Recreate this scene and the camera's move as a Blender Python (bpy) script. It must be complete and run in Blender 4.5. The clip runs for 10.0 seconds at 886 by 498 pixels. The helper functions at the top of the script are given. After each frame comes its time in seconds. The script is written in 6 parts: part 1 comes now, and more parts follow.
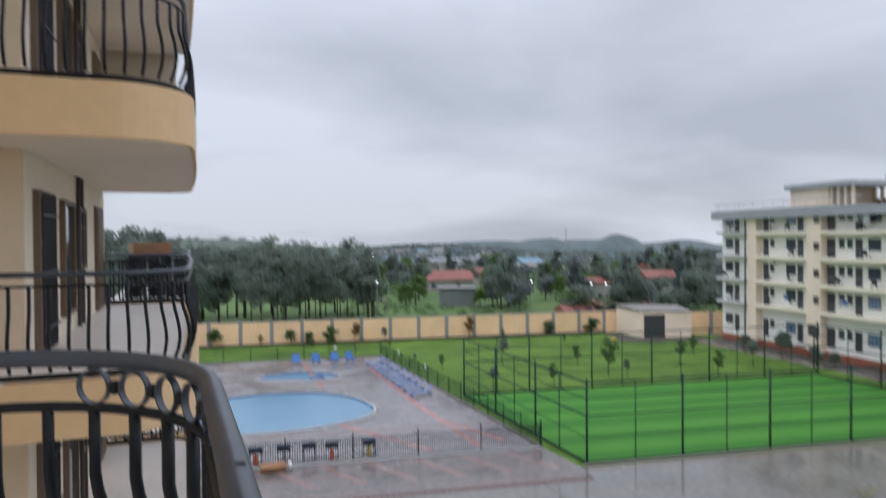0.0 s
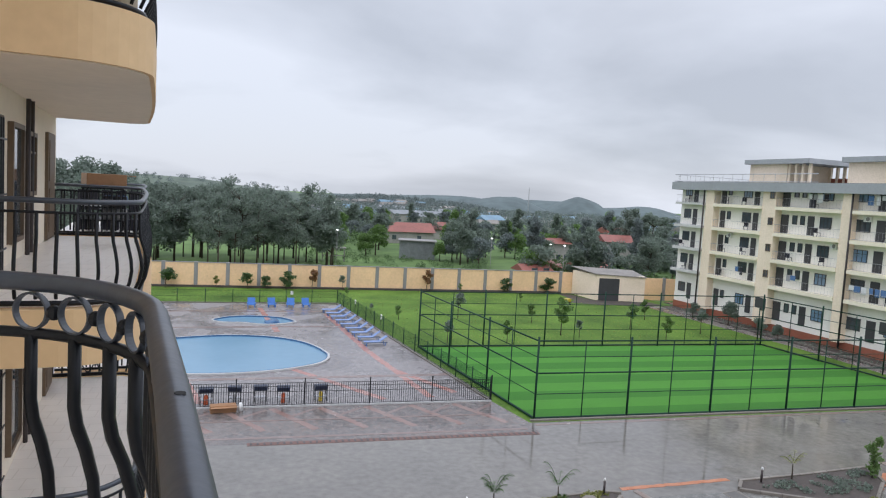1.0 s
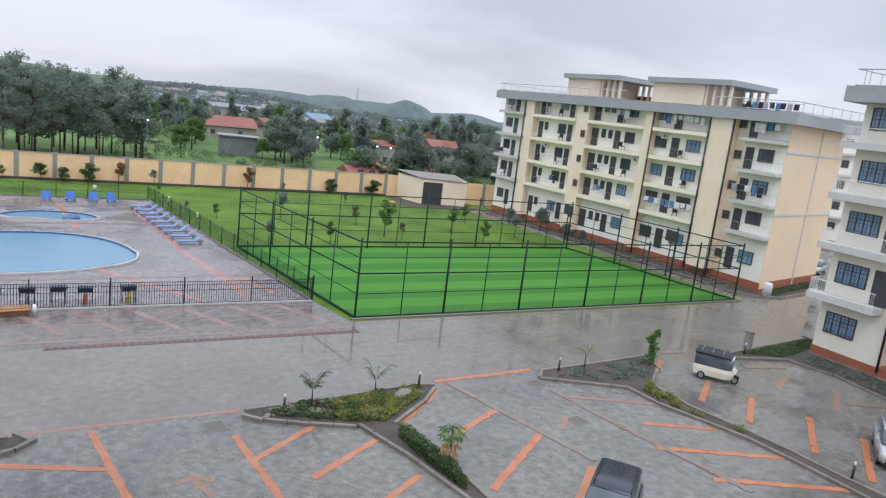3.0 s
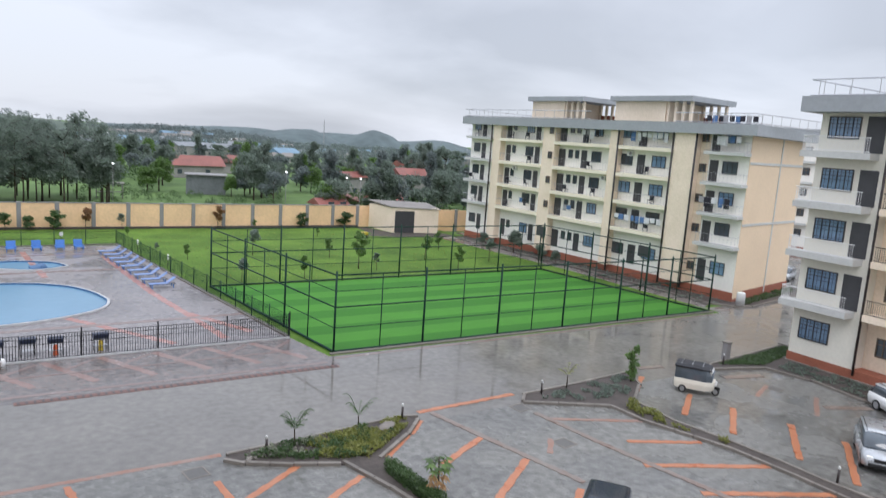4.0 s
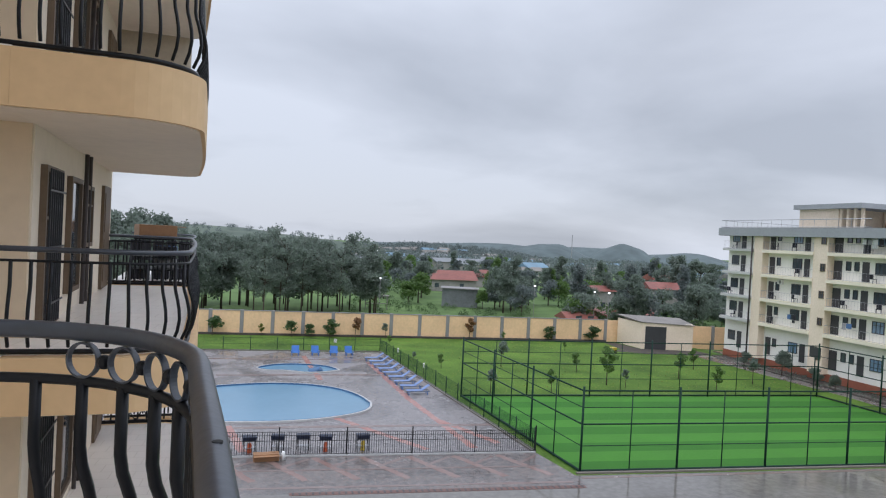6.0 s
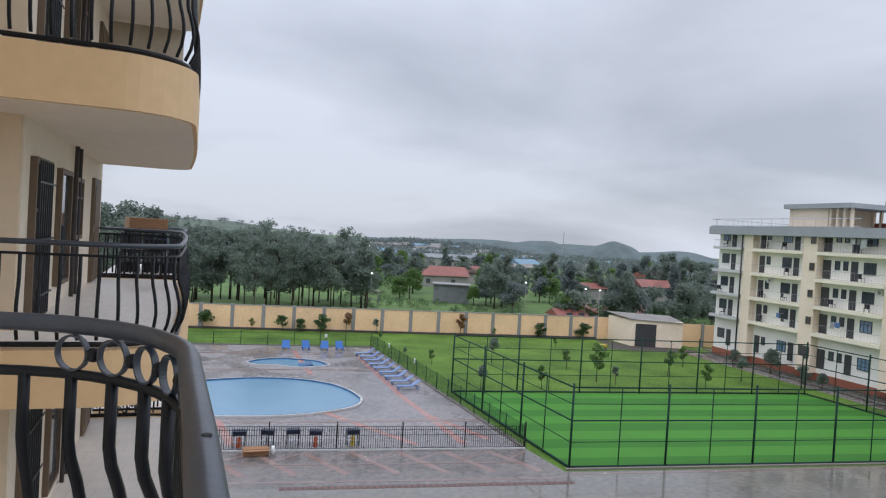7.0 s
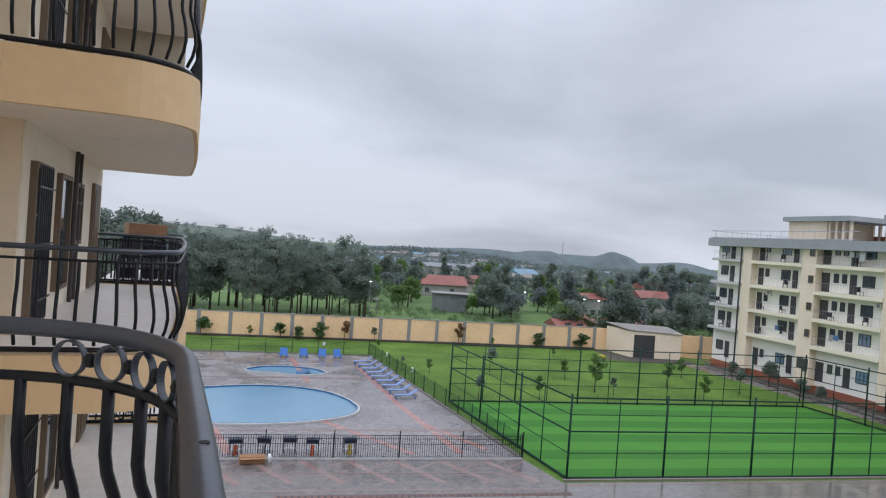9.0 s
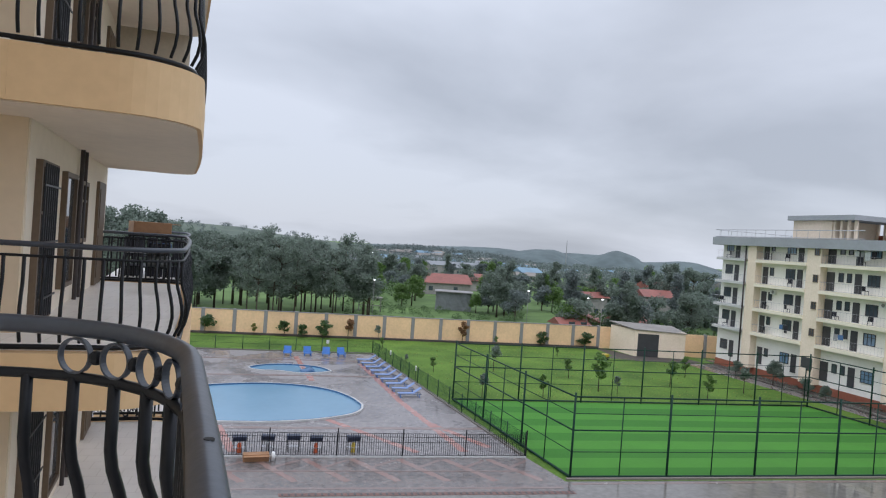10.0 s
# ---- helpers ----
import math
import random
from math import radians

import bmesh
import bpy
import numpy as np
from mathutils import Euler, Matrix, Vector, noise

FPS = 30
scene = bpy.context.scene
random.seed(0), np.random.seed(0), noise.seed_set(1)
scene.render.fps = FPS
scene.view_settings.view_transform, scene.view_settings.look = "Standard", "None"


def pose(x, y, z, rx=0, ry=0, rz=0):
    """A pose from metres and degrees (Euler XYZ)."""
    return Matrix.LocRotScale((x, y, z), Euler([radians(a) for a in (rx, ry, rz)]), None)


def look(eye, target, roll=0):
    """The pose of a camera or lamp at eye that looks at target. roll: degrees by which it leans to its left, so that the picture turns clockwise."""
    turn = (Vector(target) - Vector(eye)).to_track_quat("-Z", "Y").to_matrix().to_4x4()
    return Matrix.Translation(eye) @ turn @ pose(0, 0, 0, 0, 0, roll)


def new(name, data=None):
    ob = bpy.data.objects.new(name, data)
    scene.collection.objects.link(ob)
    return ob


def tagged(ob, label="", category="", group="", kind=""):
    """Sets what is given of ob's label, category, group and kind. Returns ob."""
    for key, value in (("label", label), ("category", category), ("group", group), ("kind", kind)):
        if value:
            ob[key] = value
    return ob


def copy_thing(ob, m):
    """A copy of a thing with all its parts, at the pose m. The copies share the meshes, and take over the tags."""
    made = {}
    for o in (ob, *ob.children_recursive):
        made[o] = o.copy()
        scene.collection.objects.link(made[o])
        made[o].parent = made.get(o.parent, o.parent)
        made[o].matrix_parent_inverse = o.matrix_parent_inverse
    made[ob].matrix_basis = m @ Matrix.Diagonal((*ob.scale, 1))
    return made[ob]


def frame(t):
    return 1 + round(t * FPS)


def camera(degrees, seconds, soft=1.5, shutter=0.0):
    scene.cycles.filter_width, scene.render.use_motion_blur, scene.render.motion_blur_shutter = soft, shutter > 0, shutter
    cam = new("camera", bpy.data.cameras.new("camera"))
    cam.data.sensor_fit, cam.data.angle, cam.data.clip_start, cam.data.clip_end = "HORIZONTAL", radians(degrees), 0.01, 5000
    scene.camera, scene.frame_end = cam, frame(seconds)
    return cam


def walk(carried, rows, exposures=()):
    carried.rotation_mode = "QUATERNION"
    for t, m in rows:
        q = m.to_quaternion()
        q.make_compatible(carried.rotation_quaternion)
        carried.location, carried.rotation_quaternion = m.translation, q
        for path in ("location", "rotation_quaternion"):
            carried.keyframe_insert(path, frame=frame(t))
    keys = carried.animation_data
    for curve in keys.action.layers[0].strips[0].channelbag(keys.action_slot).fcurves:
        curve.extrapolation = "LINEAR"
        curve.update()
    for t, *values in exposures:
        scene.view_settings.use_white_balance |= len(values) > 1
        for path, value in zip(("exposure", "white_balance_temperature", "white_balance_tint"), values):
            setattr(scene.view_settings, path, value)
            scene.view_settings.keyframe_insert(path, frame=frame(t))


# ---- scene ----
cam = camera(63.7, 10.0, soft=1.15, shutter=0.33)

PATH = [
    (0, (-2.117, 1.767, 13.865), (-1.675, 3.718, 13.833), -0.4),
    (0.2, (-2.108, 1.870, 13.825), (-1.615, 3.799, 13.636), -0.8),
    (0.5, (-2.105, 1.899, 13.817), (-1.592, 3.823, 13.628), 1.1),
    (1, (-2.108, 1.841, 13.829), (-1.56, 3.758, 13.669), 3.3),
    (1.5, (-2.111, 1.868, 13.82), (-1.588, 3.791, 13.655), 3.0),
    (1.8, (-2.105, 1.840, 13.825), (-1.541, 3.741, 13.564), 3.4),
    (2, (-2.066, 1.728, 13.854), (-1.333, 3.548, 13.469), 5.4),
    (2.2, (-1.985, 1.900, 13.760), (-1.045, 3.622, 13.370), 7.8),
    (2.5, (-1.940, 1.985, 13.732), (-0.981, 3.692, 13.341), 9.8),
    (2.7, (-1.930, 2.000, 13.735), (-0.960, 3.706, 13.349), 8.9),
    (3.8, (-1.867, 2.074, 13.773), (-0.799, 3.718, 13.396), 3.5),
    (4, (-1.929, 2.089, 13.831), (-0.868, 3.753, 13.523), 4.0),
    (4.5, (-1.964, 2.041, 13.912), (-0.956, 3.76, 13.755), 4.2),
    (4.7, (-2.070, 1.980, 13.840), (-1.226, 3.793, 13.791), 4.0),
    (5, (-2.096, 1.822, 13.83), (-1.574, 3.752, 13.772), 4.1),
    (5.2, (-2.094, 1.800, 13.838), (-1.719, 3.764, 13.787), 4.1),
    (5.5, (-2.093, 1.785, 13.844), (-1.674, 3.74, 13.788), 3.3),
    (6, (-2.095, 1.792, 13.844), (-1.668, 3.746, 13.811), 2.9),
    (7.5, (-2.094, 1.786, 13.844), (-1.63, 3.731, 13.798), 3.8),
    (8, (-2.096, 1.787, 13.842), (-1.632, 3.732, 13.806), 4.2),
    (8.5, (-2.099, 1.786, 13.842), (-1.633, 3.731, 13.815), 4.4),
    (9, (-2.097, 1.798, 13.841), (-1.646, 3.746, 13.823), 4.0),
    (9.5, (-2.098, 1.796, 13.839), (-1.658, 3.747, 13.816), 3.8),
    (10, (-2.097, 1.787, 13.843), (-1.656, 3.738, 13.82), 4.1),
]
walk(cam, [(t, look(eye, aim, lean)) for t, eye, aim, lean in PATH],
     exposures=[(0.0, -0.16, 6170, 15), (0.2, -0.11, 6220, 15), (0.4, 0.0, 6260, 15), (1.5, 0.06, 6280, 15), (2.2, 0.16, 6280, 15), (4.0, 0.15, 6280, 15), (4.5, 0.1, 6280, 15), (4.7, -0.08, 6250, 15), (5.0, -0.12, 6230, 15), (6.0, -0.12, 6170, 15), (10.0, -0.13, 6170, 15)])

# ---------- world and sun: overcast after rain ----------
world = bpy.data.worlds.new("overcast")
scene.world = world
world.use_nodes = True
wn, wl = world.node_tree.nodes, world.node_tree.links
wn.clear()


def wnode(kind, **kw):
    nd = wn.new(kind)
    for k, val in kw.items():
        nd.inputs[k].default_value = val
    return nd


w_out = wn.new("ShaderNodeOutputWorld")
w_bg = wnode("ShaderNodeBackground", Strength=1.0)
w_sky = wn.new("ShaderNodeTexSky")
w_sky.sky_type, w_sky.sun_disc = "NISHITA", False
w_sky.sun_elevation, w_sky.sun_rotation = radians(55), radians(150)
w_tc = wn.new("ShaderNodeTexCoord")
w_sep = wn.new("ShaderNodeSeparateXYZ")
wl.new(w_tc.outputs["Generated"], w_sep.inputs[0])
# cloud layer: direction divided by height gives flat cloud sheets
w_h = wn.new("ShaderNodeMath"); w_h.operation = "MAXIMUM"; w_h.inputs[1].default_value = 0.0
wl.new(w_sep.outputs["Z"], w_h.inputs[0])
w_add = wn.new("ShaderNodeMath"); w_add.operation = "ADD"; w_add.inputs[1].default_value = 0.2
wl.new(w_h.outputs[0], w_add.inputs[0])
w_div = wn.new("ShaderNodeVectorMath"); w_div.operation = "DIVIDE"
w_comb = wn.new("ShaderNodeCombineXYZ")
for i in range(3):
    wl.new(w_add.outputs[0], w_comb.inputs[i])
wl.new(w_tc.outputs["Generated"], w_div.inputs[0])
wl.new(w_comb.outputs[0], w_div.inputs[1])
w_n1 = wnode("ShaderNodeTexNoise", Scale=0.62, Detail=6.0, Roughness=0.48, Distortion=0.25)
w_map = wn.new("ShaderNodeMapping")
w_map.inputs["Location"].default_value = (2.3, 1.1, 0.4)
wl.new(w_div.outputs[0], w_map.inputs["Vector"])
wl.new(w_map.outputs[0], w_n1.inputs["Vector"])
w_ramp = wn.new("ShaderNodeValToRGB")
w_ramp.color_ramp.elements[0].position, w_ramp.color_ramp.elements[0].color = 0.35, (0.53, 0.572, 0.615, 1)
w_ramp.color_ramp.elements[1].position, w_ramp.color_ramp.elements[1].color = 0.60, (0.785, 0.835, 0.885, 1)
wl.new(w_n1.outputs["Fac"], w_ramp.inputs[0])
# brighter towards the zenith, as an overcast sky is
w_up = wn.new("ShaderNodeMapRange")
w_up.inputs["From Min"].default_value, w_up.inputs["From Max"].default_value = 0.25, 1.0
w_up.inputs["To Min"].default_value, w_up.inputs["To Max"].default_value = 1.0, 2.3
wl.new(w_h.outputs[0], w_up.inputs["Value"])
w_scale = wn.new("ShaderNodeVectorMath"); w_scale.operation = "SCALE"
wl.new(w_ramp.outputs[0], w_scale.inputs[0])
wl.new(w_up.outputs[0], w_scale.inputs["Scale"])
# a pale, thinner band of cloud above the horizon
w_low = wn.new("ShaderNodeMapRange")
w_low.inputs["From Min"].default_value, w_low.inputs["From Max"].default_value = 0.02, 0.26
w_low.inputs["To Min"].default_value, w_low.inputs["To Max"].default_value = 0.84, 1.0
wl.new(w_h.outputs[0], w_low.inputs["Value"])
w_pale = wn.new("ShaderNodeVectorMath"); w_pale.operation = "SCALE"
wl.new(w_scale.outputs[0], w_pale.inputs[0])
wl.new(w_low.outputs[0], w_pale.inputs["Scale"])
# thinner, paler cloud low in the north-east, where the overcast breaks
w_dot = wn.new("ShaderNodeVectorMath"); w_dot.operation = "DOT_PRODUCT"
w_dot.inputs[1].default_value = Vector((0.68, 0.72, 0.09)).normalized()
wl.new(w_tc.outputs["Generated"], w_dot.inputs[0])
w_gap = wn.new("ShaderNodeMapRange"); w_gap.interpolation_type = "SMOOTHSTEP"
w_gap.inputs["From Min"].default_value, w_gap.inputs["From Max"].default_value = 0.945, 1.0
w_gap.inputs["To Min"].default_value, w_gap.inputs["To Max"].default_value = 1.0, 1.3
wl.new(w_dot.outputs["Value"], w_gap.inputs["Value"])
# a heavier bank of cloud above that break
w_dot2 = wn.new("ShaderNodeVectorMath"); w_dot2.operation = "DOT_PRODUCT"
w_dot2.inputs[1].default_value = Vector((0.63, 0.75, 0.24)).normalized()
wl.new(w_tc.outputs["Generated"], w_dot2.inputs[0])
w_bank = wn.new("ShaderNodeMapRange"); w_bank.interpolation_type = "SMOOTHSTEP"
w_bank.inputs["From Min"].default_value, w_bank.inputs["From Max"].default_value = 0.95, 1.0
w_bank.inputs["To Min"].default_value, w_bank.inputs["To Max"].default_value = 1.0, 0.76
wl.new(w_dot2.outputs["Value"], w_bank.inputs["Value"])
w_both = wn.new("ShaderNodeMath"); w_both.operation = "MULTIPLY"
wl.new(w_gap.outputs[0], w_both.inputs[0]); wl.new(w_bank.outputs[0], w_both.inputs[1])
w_thin = wn.new("ShaderNodeVectorMath"); w_thin.operation = "SCALE"
wl.new(w_pale.outputs[0], w_thin.inputs[0])
wl.new(w_both.outputs[0], w_thin.inputs["Scale"])
w_skys = wn.new("ShaderNodeVectorMath"); w_skys.operation = "SCALE"; w_skys.inputs["Scale"].default_value = 0.012
wl.new(w_sky.outputs[0], w_skys.inputs[0])
w_sum = wn.new("ShaderNodeVectorMath"); w_sum.operation = "ADD"
wl.new(w_thin.outputs[0], w_sum.inputs[0])
wl.new(w_skys.outputs[0], w_sum.inputs[1])
wl.new(w_sum.outputs[0], w_bg.inputs["Color"])
wl.new(w_bg.outputs[0], w_out.inputs[0])

sun_data = bpy.data.lights.new("sun", "SUN")
sun_data.energy, sun_data.angle, sun_data.color = 0.9, radians(25), (1.0, 0.97, 0.93)
sun = new("sun", sun_data)
sun.matrix_world = look((-30, -50, 100), (0, 0, 0))


# ---------- materials ----------
def material(name, base, rough=0.6, var=0.15, grain=8.0, stain=0.6, bump=0.15, metal=0.0, spec=0.5, tint=None, rough_var=0.1, island=0.0, objvar=0.0):
    """A surface with grain and large stains round a base colour. grain, stain: texture scales per metre."""
    m = bpy.data.materials.new(name)
    m.use_nodes = True
    nt = m.node_tree
    nd, lk = nt.nodes, nt.links
    bsdf = nd["Principled BSDF"]
    tc = nd.new("ShaderNodeTexCoord")
    n1 = nd.new("ShaderNodeTexNoise"); n1.inputs["Scale"].default_value = grain; n1.inputs["Detail"].default_value = 3
    n2 = nd.new("ShaderNodeTexNoise"); n2.inputs["Scale"].default_value = stain; n2.inputs["Detail"].default_value = 5
    geo = nd.new("ShaderNodeNewGeometry")
    lk.new(geo.outputs["Position"], n1.inputs["Vector"])
    lk.new(geo.outputs["Position"], n2.inputs["Vector"])
    mix = nd.new("ShaderNodeMix"); mix.data_type = "RGBA"
    dark = tuple(c * (1 - var) for c in base)
    light = tuple(min(1, c * (1 + var * 0.6)) for c in (tint or base))
    mix.inputs["A"].default_value, mix.inputs["B"].default_value = (*dark, 1), (*light, 1)
    avg = nd.new("ShaderNodeMath"); avg.operation = "MULTIPLY_ADD"; avg.inputs[1].default_value = 0.45
    lk.new(n1.outputs["Fac"], avg.inputs[0])
    half = nd.new("ShaderNodeMath"); half.operation = "MULTIPLY"; half.inputs[1].default_value = 0.55
    lk.new(n2.outputs["Fac"], half.inputs[0])
    lk.new(half.outputs[0], avg.inputs[2])
    con = nd.new("ShaderNodeMapRange"); con.inputs["From Min"].default_value, con.inputs["From Max"].default_value = 0.3, 0.7
    lk.new(avg.outputs[0], con.inputs["Value"])
    fac = con.outputs[0]
    if island or objvar:
        rnd = nd.new("ShaderNodeObjectInfo") if objvar else geo
        sh = nd.new("ShaderNodeMath"); sh.operation = "MULTIPLY_ADD"; sh.inputs[1].default_value = island or objvar
        lk.new(rnd.outputs["Random" if objvar else "Random Per Island"], sh.inputs[0])
        mm = nd.new("ShaderNodeMath"); mm.operation = "MULTIPLY"; mm.inputs[1].default_value = 1 - (island or objvar)
        lk.new(fac, mm.inputs[0]); lk.new(mm.outputs[0], sh.inputs[2])
        fac = sh.outputs[0]
    lk.new(fac, mix.inputs["Factor"])
    lk.new(mix.outputs["Result"], bsdf.inputs["Base Color"])
    rr = nd.new("ShaderNodeMapRange")
    rr.inputs["To Min"].default_value, rr.inputs["To Max"].default_value = max(0.02, rough - rough_var), min(1, rough + rough_var)
    lk.new(n2.outputs["Fac"], rr.inputs["Value"])
    lk.new(rr.outputs[0], bsdf.inputs["Roughness"])
    bsdf.inputs["Metallic"].default_value = metal
    bsdf.inputs["Specular IOR Level"].default_value = spec
    if bump:
        bp = nd.new("ShaderNodeBump"); bp.inputs["Strength"].default_value = bump; bp.inputs["Distance"].default_value = 0.02
        lk.new(n1.outputs["Fac"], bp.inputs["Height"])
        lk.new(bp.outputs[0], bsdf.inputs["Normal"])
    return m


def leaves(name, base, tint):
    """Wet foliage that lets some light through."""
    m = material(name, base, 0.45, 0.35, 1.5, 0.12, 0.0, tint=tint, island=0.5, spec=0.9)
    nd, lk = m.node_tree.nodes, m.node_tree.links
    bsdf, out = nd["Principled BSDF"], nd["Material Output"]
    tr = nd.new("ShaderNodeBsdfTranslucent")
    lk.new(bsdf.inputs["Base Color"].links[0].from_socket, tr.inputs["Color"])
    mx = nd.new("ShaderNodeMixShader"); mx.inputs[0].default_value = 0.58
    lk.new(bsdf.outputs[0], mx.inputs[1]); lk.new(tr.outputs[0], mx.inputs[2])
    lk.new(mx.outputs[0], out.inputs["Surface"])
    return m


def paving(name, col_a, col_b, joint, size=(0.2, 0.1), rough=0.25, wet=0.2, turn=0.0, patch=0.12, relief=0.25):
    """Small concrete pavers, wet, with puddled smooth patches."""
    m = bpy.data.materials.new(name)
    m.use_nodes = True
    nd, lk = m.node_tree.nodes, m.node_tree.links
    bsdf = nd["Principled BSDF"]
    geo = nd.new("ShaderNodeNewGeometry")
    mp = nd.new("ShaderNodeMapping"); mp.inputs["Rotation"].default_value = (0, 0, radians(turn))
    lk.new(geo.outputs["Position"], mp.inputs["Vector"])
    br = nd.new("ShaderNodeTexBrick")
    br.inputs["Scale"].default_value = 1.0
    br.inputs["Brick Width"].default_value, br.inputs["Row Height"].default_value = size
    br.inputs["Mortar Size"].default_value = 0.008
    br.inputs["Color1"].default_value, br.inputs["Color2"].default_value, br.inputs["Mortar"].default_value = (*col_a, 1), (*col_b, 1), (*joint, 1)
    lk.new(mp.outputs[0], br.inputs["Vector"])
    big = nd.new("ShaderNodeTexNoise"); big.inputs["Scale"].default_value = 0.22; big.inputs["Detail"].default_value = 6; big.inputs["Roughness"].default_value = 0.6
    lk.new(geo.outputs["Position"], big.inputs["Vector"])
    fine = nd.new("ShaderNodeTexNoise"); fine.inputs["Scale"].default_value = 2.5; fine.inputs["Detail"].default_value = 5
    lk.new(geo.outputs["Position"], fine.inputs["Vector"])
    mr = nd.new("ShaderNodeMapRange"); mr.inputs["From Min"].default_value, mr.inputs["From Max"].default_value = 0.3, 0.7
    mr.inputs["To Min"].default_value, mr.inputs["To Max"].default_value = 1 - patch, 1 + patch
    lk.new(fine.outputs["Fac"], mr.inputs["Value"])
    damp = nd.new("ShaderNodeMapRange"); damp.inputs["From Min"].default_value, damp.inputs["From Max"].default_value = 0.35, 0.65
    damp.inputs["To Min"].default_value, damp.inputs["To Max"].default_value = 1 - patch * 0.7, 1 + patch * 0.7
    lk.new(big.outputs["Fac"], damp.inputs["Value"])
    tone = nd.new("ShaderNodeMath"); tone.operation = "MULTIPLY"
    lk.new(mr.outputs[0], tone.inputs[0]); lk.new(damp.outputs[0], tone.inputs[1])
    mul = nd.new("ShaderNodeVectorMath"); mul.operation = "SCALE"
    lk.new(br.outputs["Color"], mul.inputs[0]); lk.new(tone.outputs[0], mul.inputs["Scale"])
    lk.new(mul.outputs[0], bsdf.inputs["Base Color"])
    rr = nd.new("ShaderNodeMapRange"); rr.inputs["From Min"].default_value, rr.inputs["From Max"].default_value = 0.42, 0.58
    rr.inputs["To Min"].default_value, rr.inputs["To Max"].default_value = wet, rough + 0.2
    lk.new(big.outputs["Fac"], rr.inputs["Value"])
    lk.new(rr.outputs[0], bsdf.inputs["Roughness"])
    bp = nd.new("ShaderNodeBump"); bp.inputs["Strength"].default_value = relief; bp.inputs["Distance"].default_value = 0.006; bp.invert = True
    lk.new(br.outputs["Fac"], bp.inputs["Height"])
    lk.new(bp.outputs[0], bsdf.inputs["Normal"])
    return m


def glass(name, col=(0.06, 0.08, 0.1), rough=0.06):
    m = bpy.data.materials.new(name)
    m.use_nodes = True
    b = m.node_tree.nodes["Principled BSDF"]
    nz = m.node_tree.nodes.new("ShaderNodeTexNoise"); nz.inputs["Scale"].default_value = 1.3
    gp = m.node_tree.nodes.new("ShaderNodeNewGeometry")
    m.node_tree.links.new(gp.outputs["Position"], nz.inputs["Vector"])
    mx = m.node_tree.nodes.new("ShaderNodeMix"); mx.data_type = "RGBA"
    mx.inputs["A"].default_value = (*col, 1)
    mx.inputs["B"].default_value = (*(min(1, c * 2.6 + 0.02) for c in col), 1)
    m.node_tree.links.new(nz.outputs["Fac"], mx.inputs["Factor"])
    m.node_tree.links.new(mx.outputs["Result"], b.inputs["Base Color"])
    b.inputs["Roughness"].default_value = rough
    b.inputs["Specular IOR Level"].default_value = 0.8
    return m


M_YELLOW = material("yellow_wall_paint", (0.80, 0.54, 0.29), 0.75, 0.08, 6, 0.35, 0.06, tint=(0.82, 0.57, 0.32))
M_CREAM = material("cream_wall_paint", (0.88, 0.74, 0.55), 0.75, 0.14, 5, 0.3, 0.08, tint=(0.90, 0.76, 0.62))
M_SLABCREAM = material("pale_cream_slab_paint", (0.90, 0.82, 0.66), 0.75, 0.1, 5, 0.3, 0.08)
M_ENDWALL = material("pale_apricot_paint", (0.82, 0.64, 0.45), 0.75, 0.09, 5, 0.25, 0.08)
M_WHITE = material("white_wall_paint", (0.90, 0.875, 0.81), 0.7, 0.08, 5, 0.4, 0.06)
M_WARMWHITE = material("ivory_wall_paint", (0.90, 0.80, 0.65), 0.7, 0.07, 5, 0.4, 0.05)
M_WALLPAINT = material("apricot_boundary_wall_paint", (0.86, 0.58, 0.34), 0.75, 0.16, 4, 0.45, 0.1)
M_TAN = material("tan_wall_paint", (0.80, 0.65, 0.47), 0.75, 0.08, 6, 0.5, 0.08)
M_SOFFIT = material("soffit_plaster", (0.88, 0.77, 0.64), 0.8, 0.08, 5, 0.5, 0.05)
M_GREYPAINT = material("grey_roof_fascia", (0.36, 0.38, 0.40), 0.7, 0.15, 4, 0.4, 0.1)
M_SLABGREY = material("grey_slab_paint", (0.58, 0.58, 0.56), 0.7, 0.12, 5, 0.5, 0.08)
M_PILLAR = material("grey_wall_pillar", (0.27, 0.26, 0.26), 0.8, 0.15, 6, 0.8, 0.15)
M_RED = material("red_plinth_paint", (0.33, 0.11, 0.065), 0.7, 0.25, 6, 0.8, 0.1)
M_BLACKMETAL = material("black_painted_iron", (0.012, 0.013, 0.016), 0.36, 0.3, 30, 3, 0.02, spec=0.25, rough_var=0.08)
M_RAILTOP = material("dark_blue_grey_handrail_paint", (0.032, 0.041, 0.06), 0.36, 0.35, 30, 4, 0.05, spec=0.8, rough_var=0.08)
M_FENCE = material("dark_green_fence_steel", (0.008, 0.038, 0.026), 0.6, 0.3, 20, 2, 0.0, spec=0.25)
M_PIPE = material("dark_drain_pipe", (0.045, 0.035, 0.035), 0.5, 0.3, 12, 1, 0.05)
M_GLASS = glass("window_glass", (0.035, 0.045, 0.055))
M_GLASSB = glass("blue_window_glass", (0.10, 0.16, 0.24))
M_FRAME = material("dark_window_frame", (0.04, 0.04, 0.045), 0.45, 0.2, 20, 2, 0.0)
M_BROWNFRAME = material("brown_window_frame", (0.16, 0.11, 0.07), 0.55, 0.2, 20, 2, 0.05)
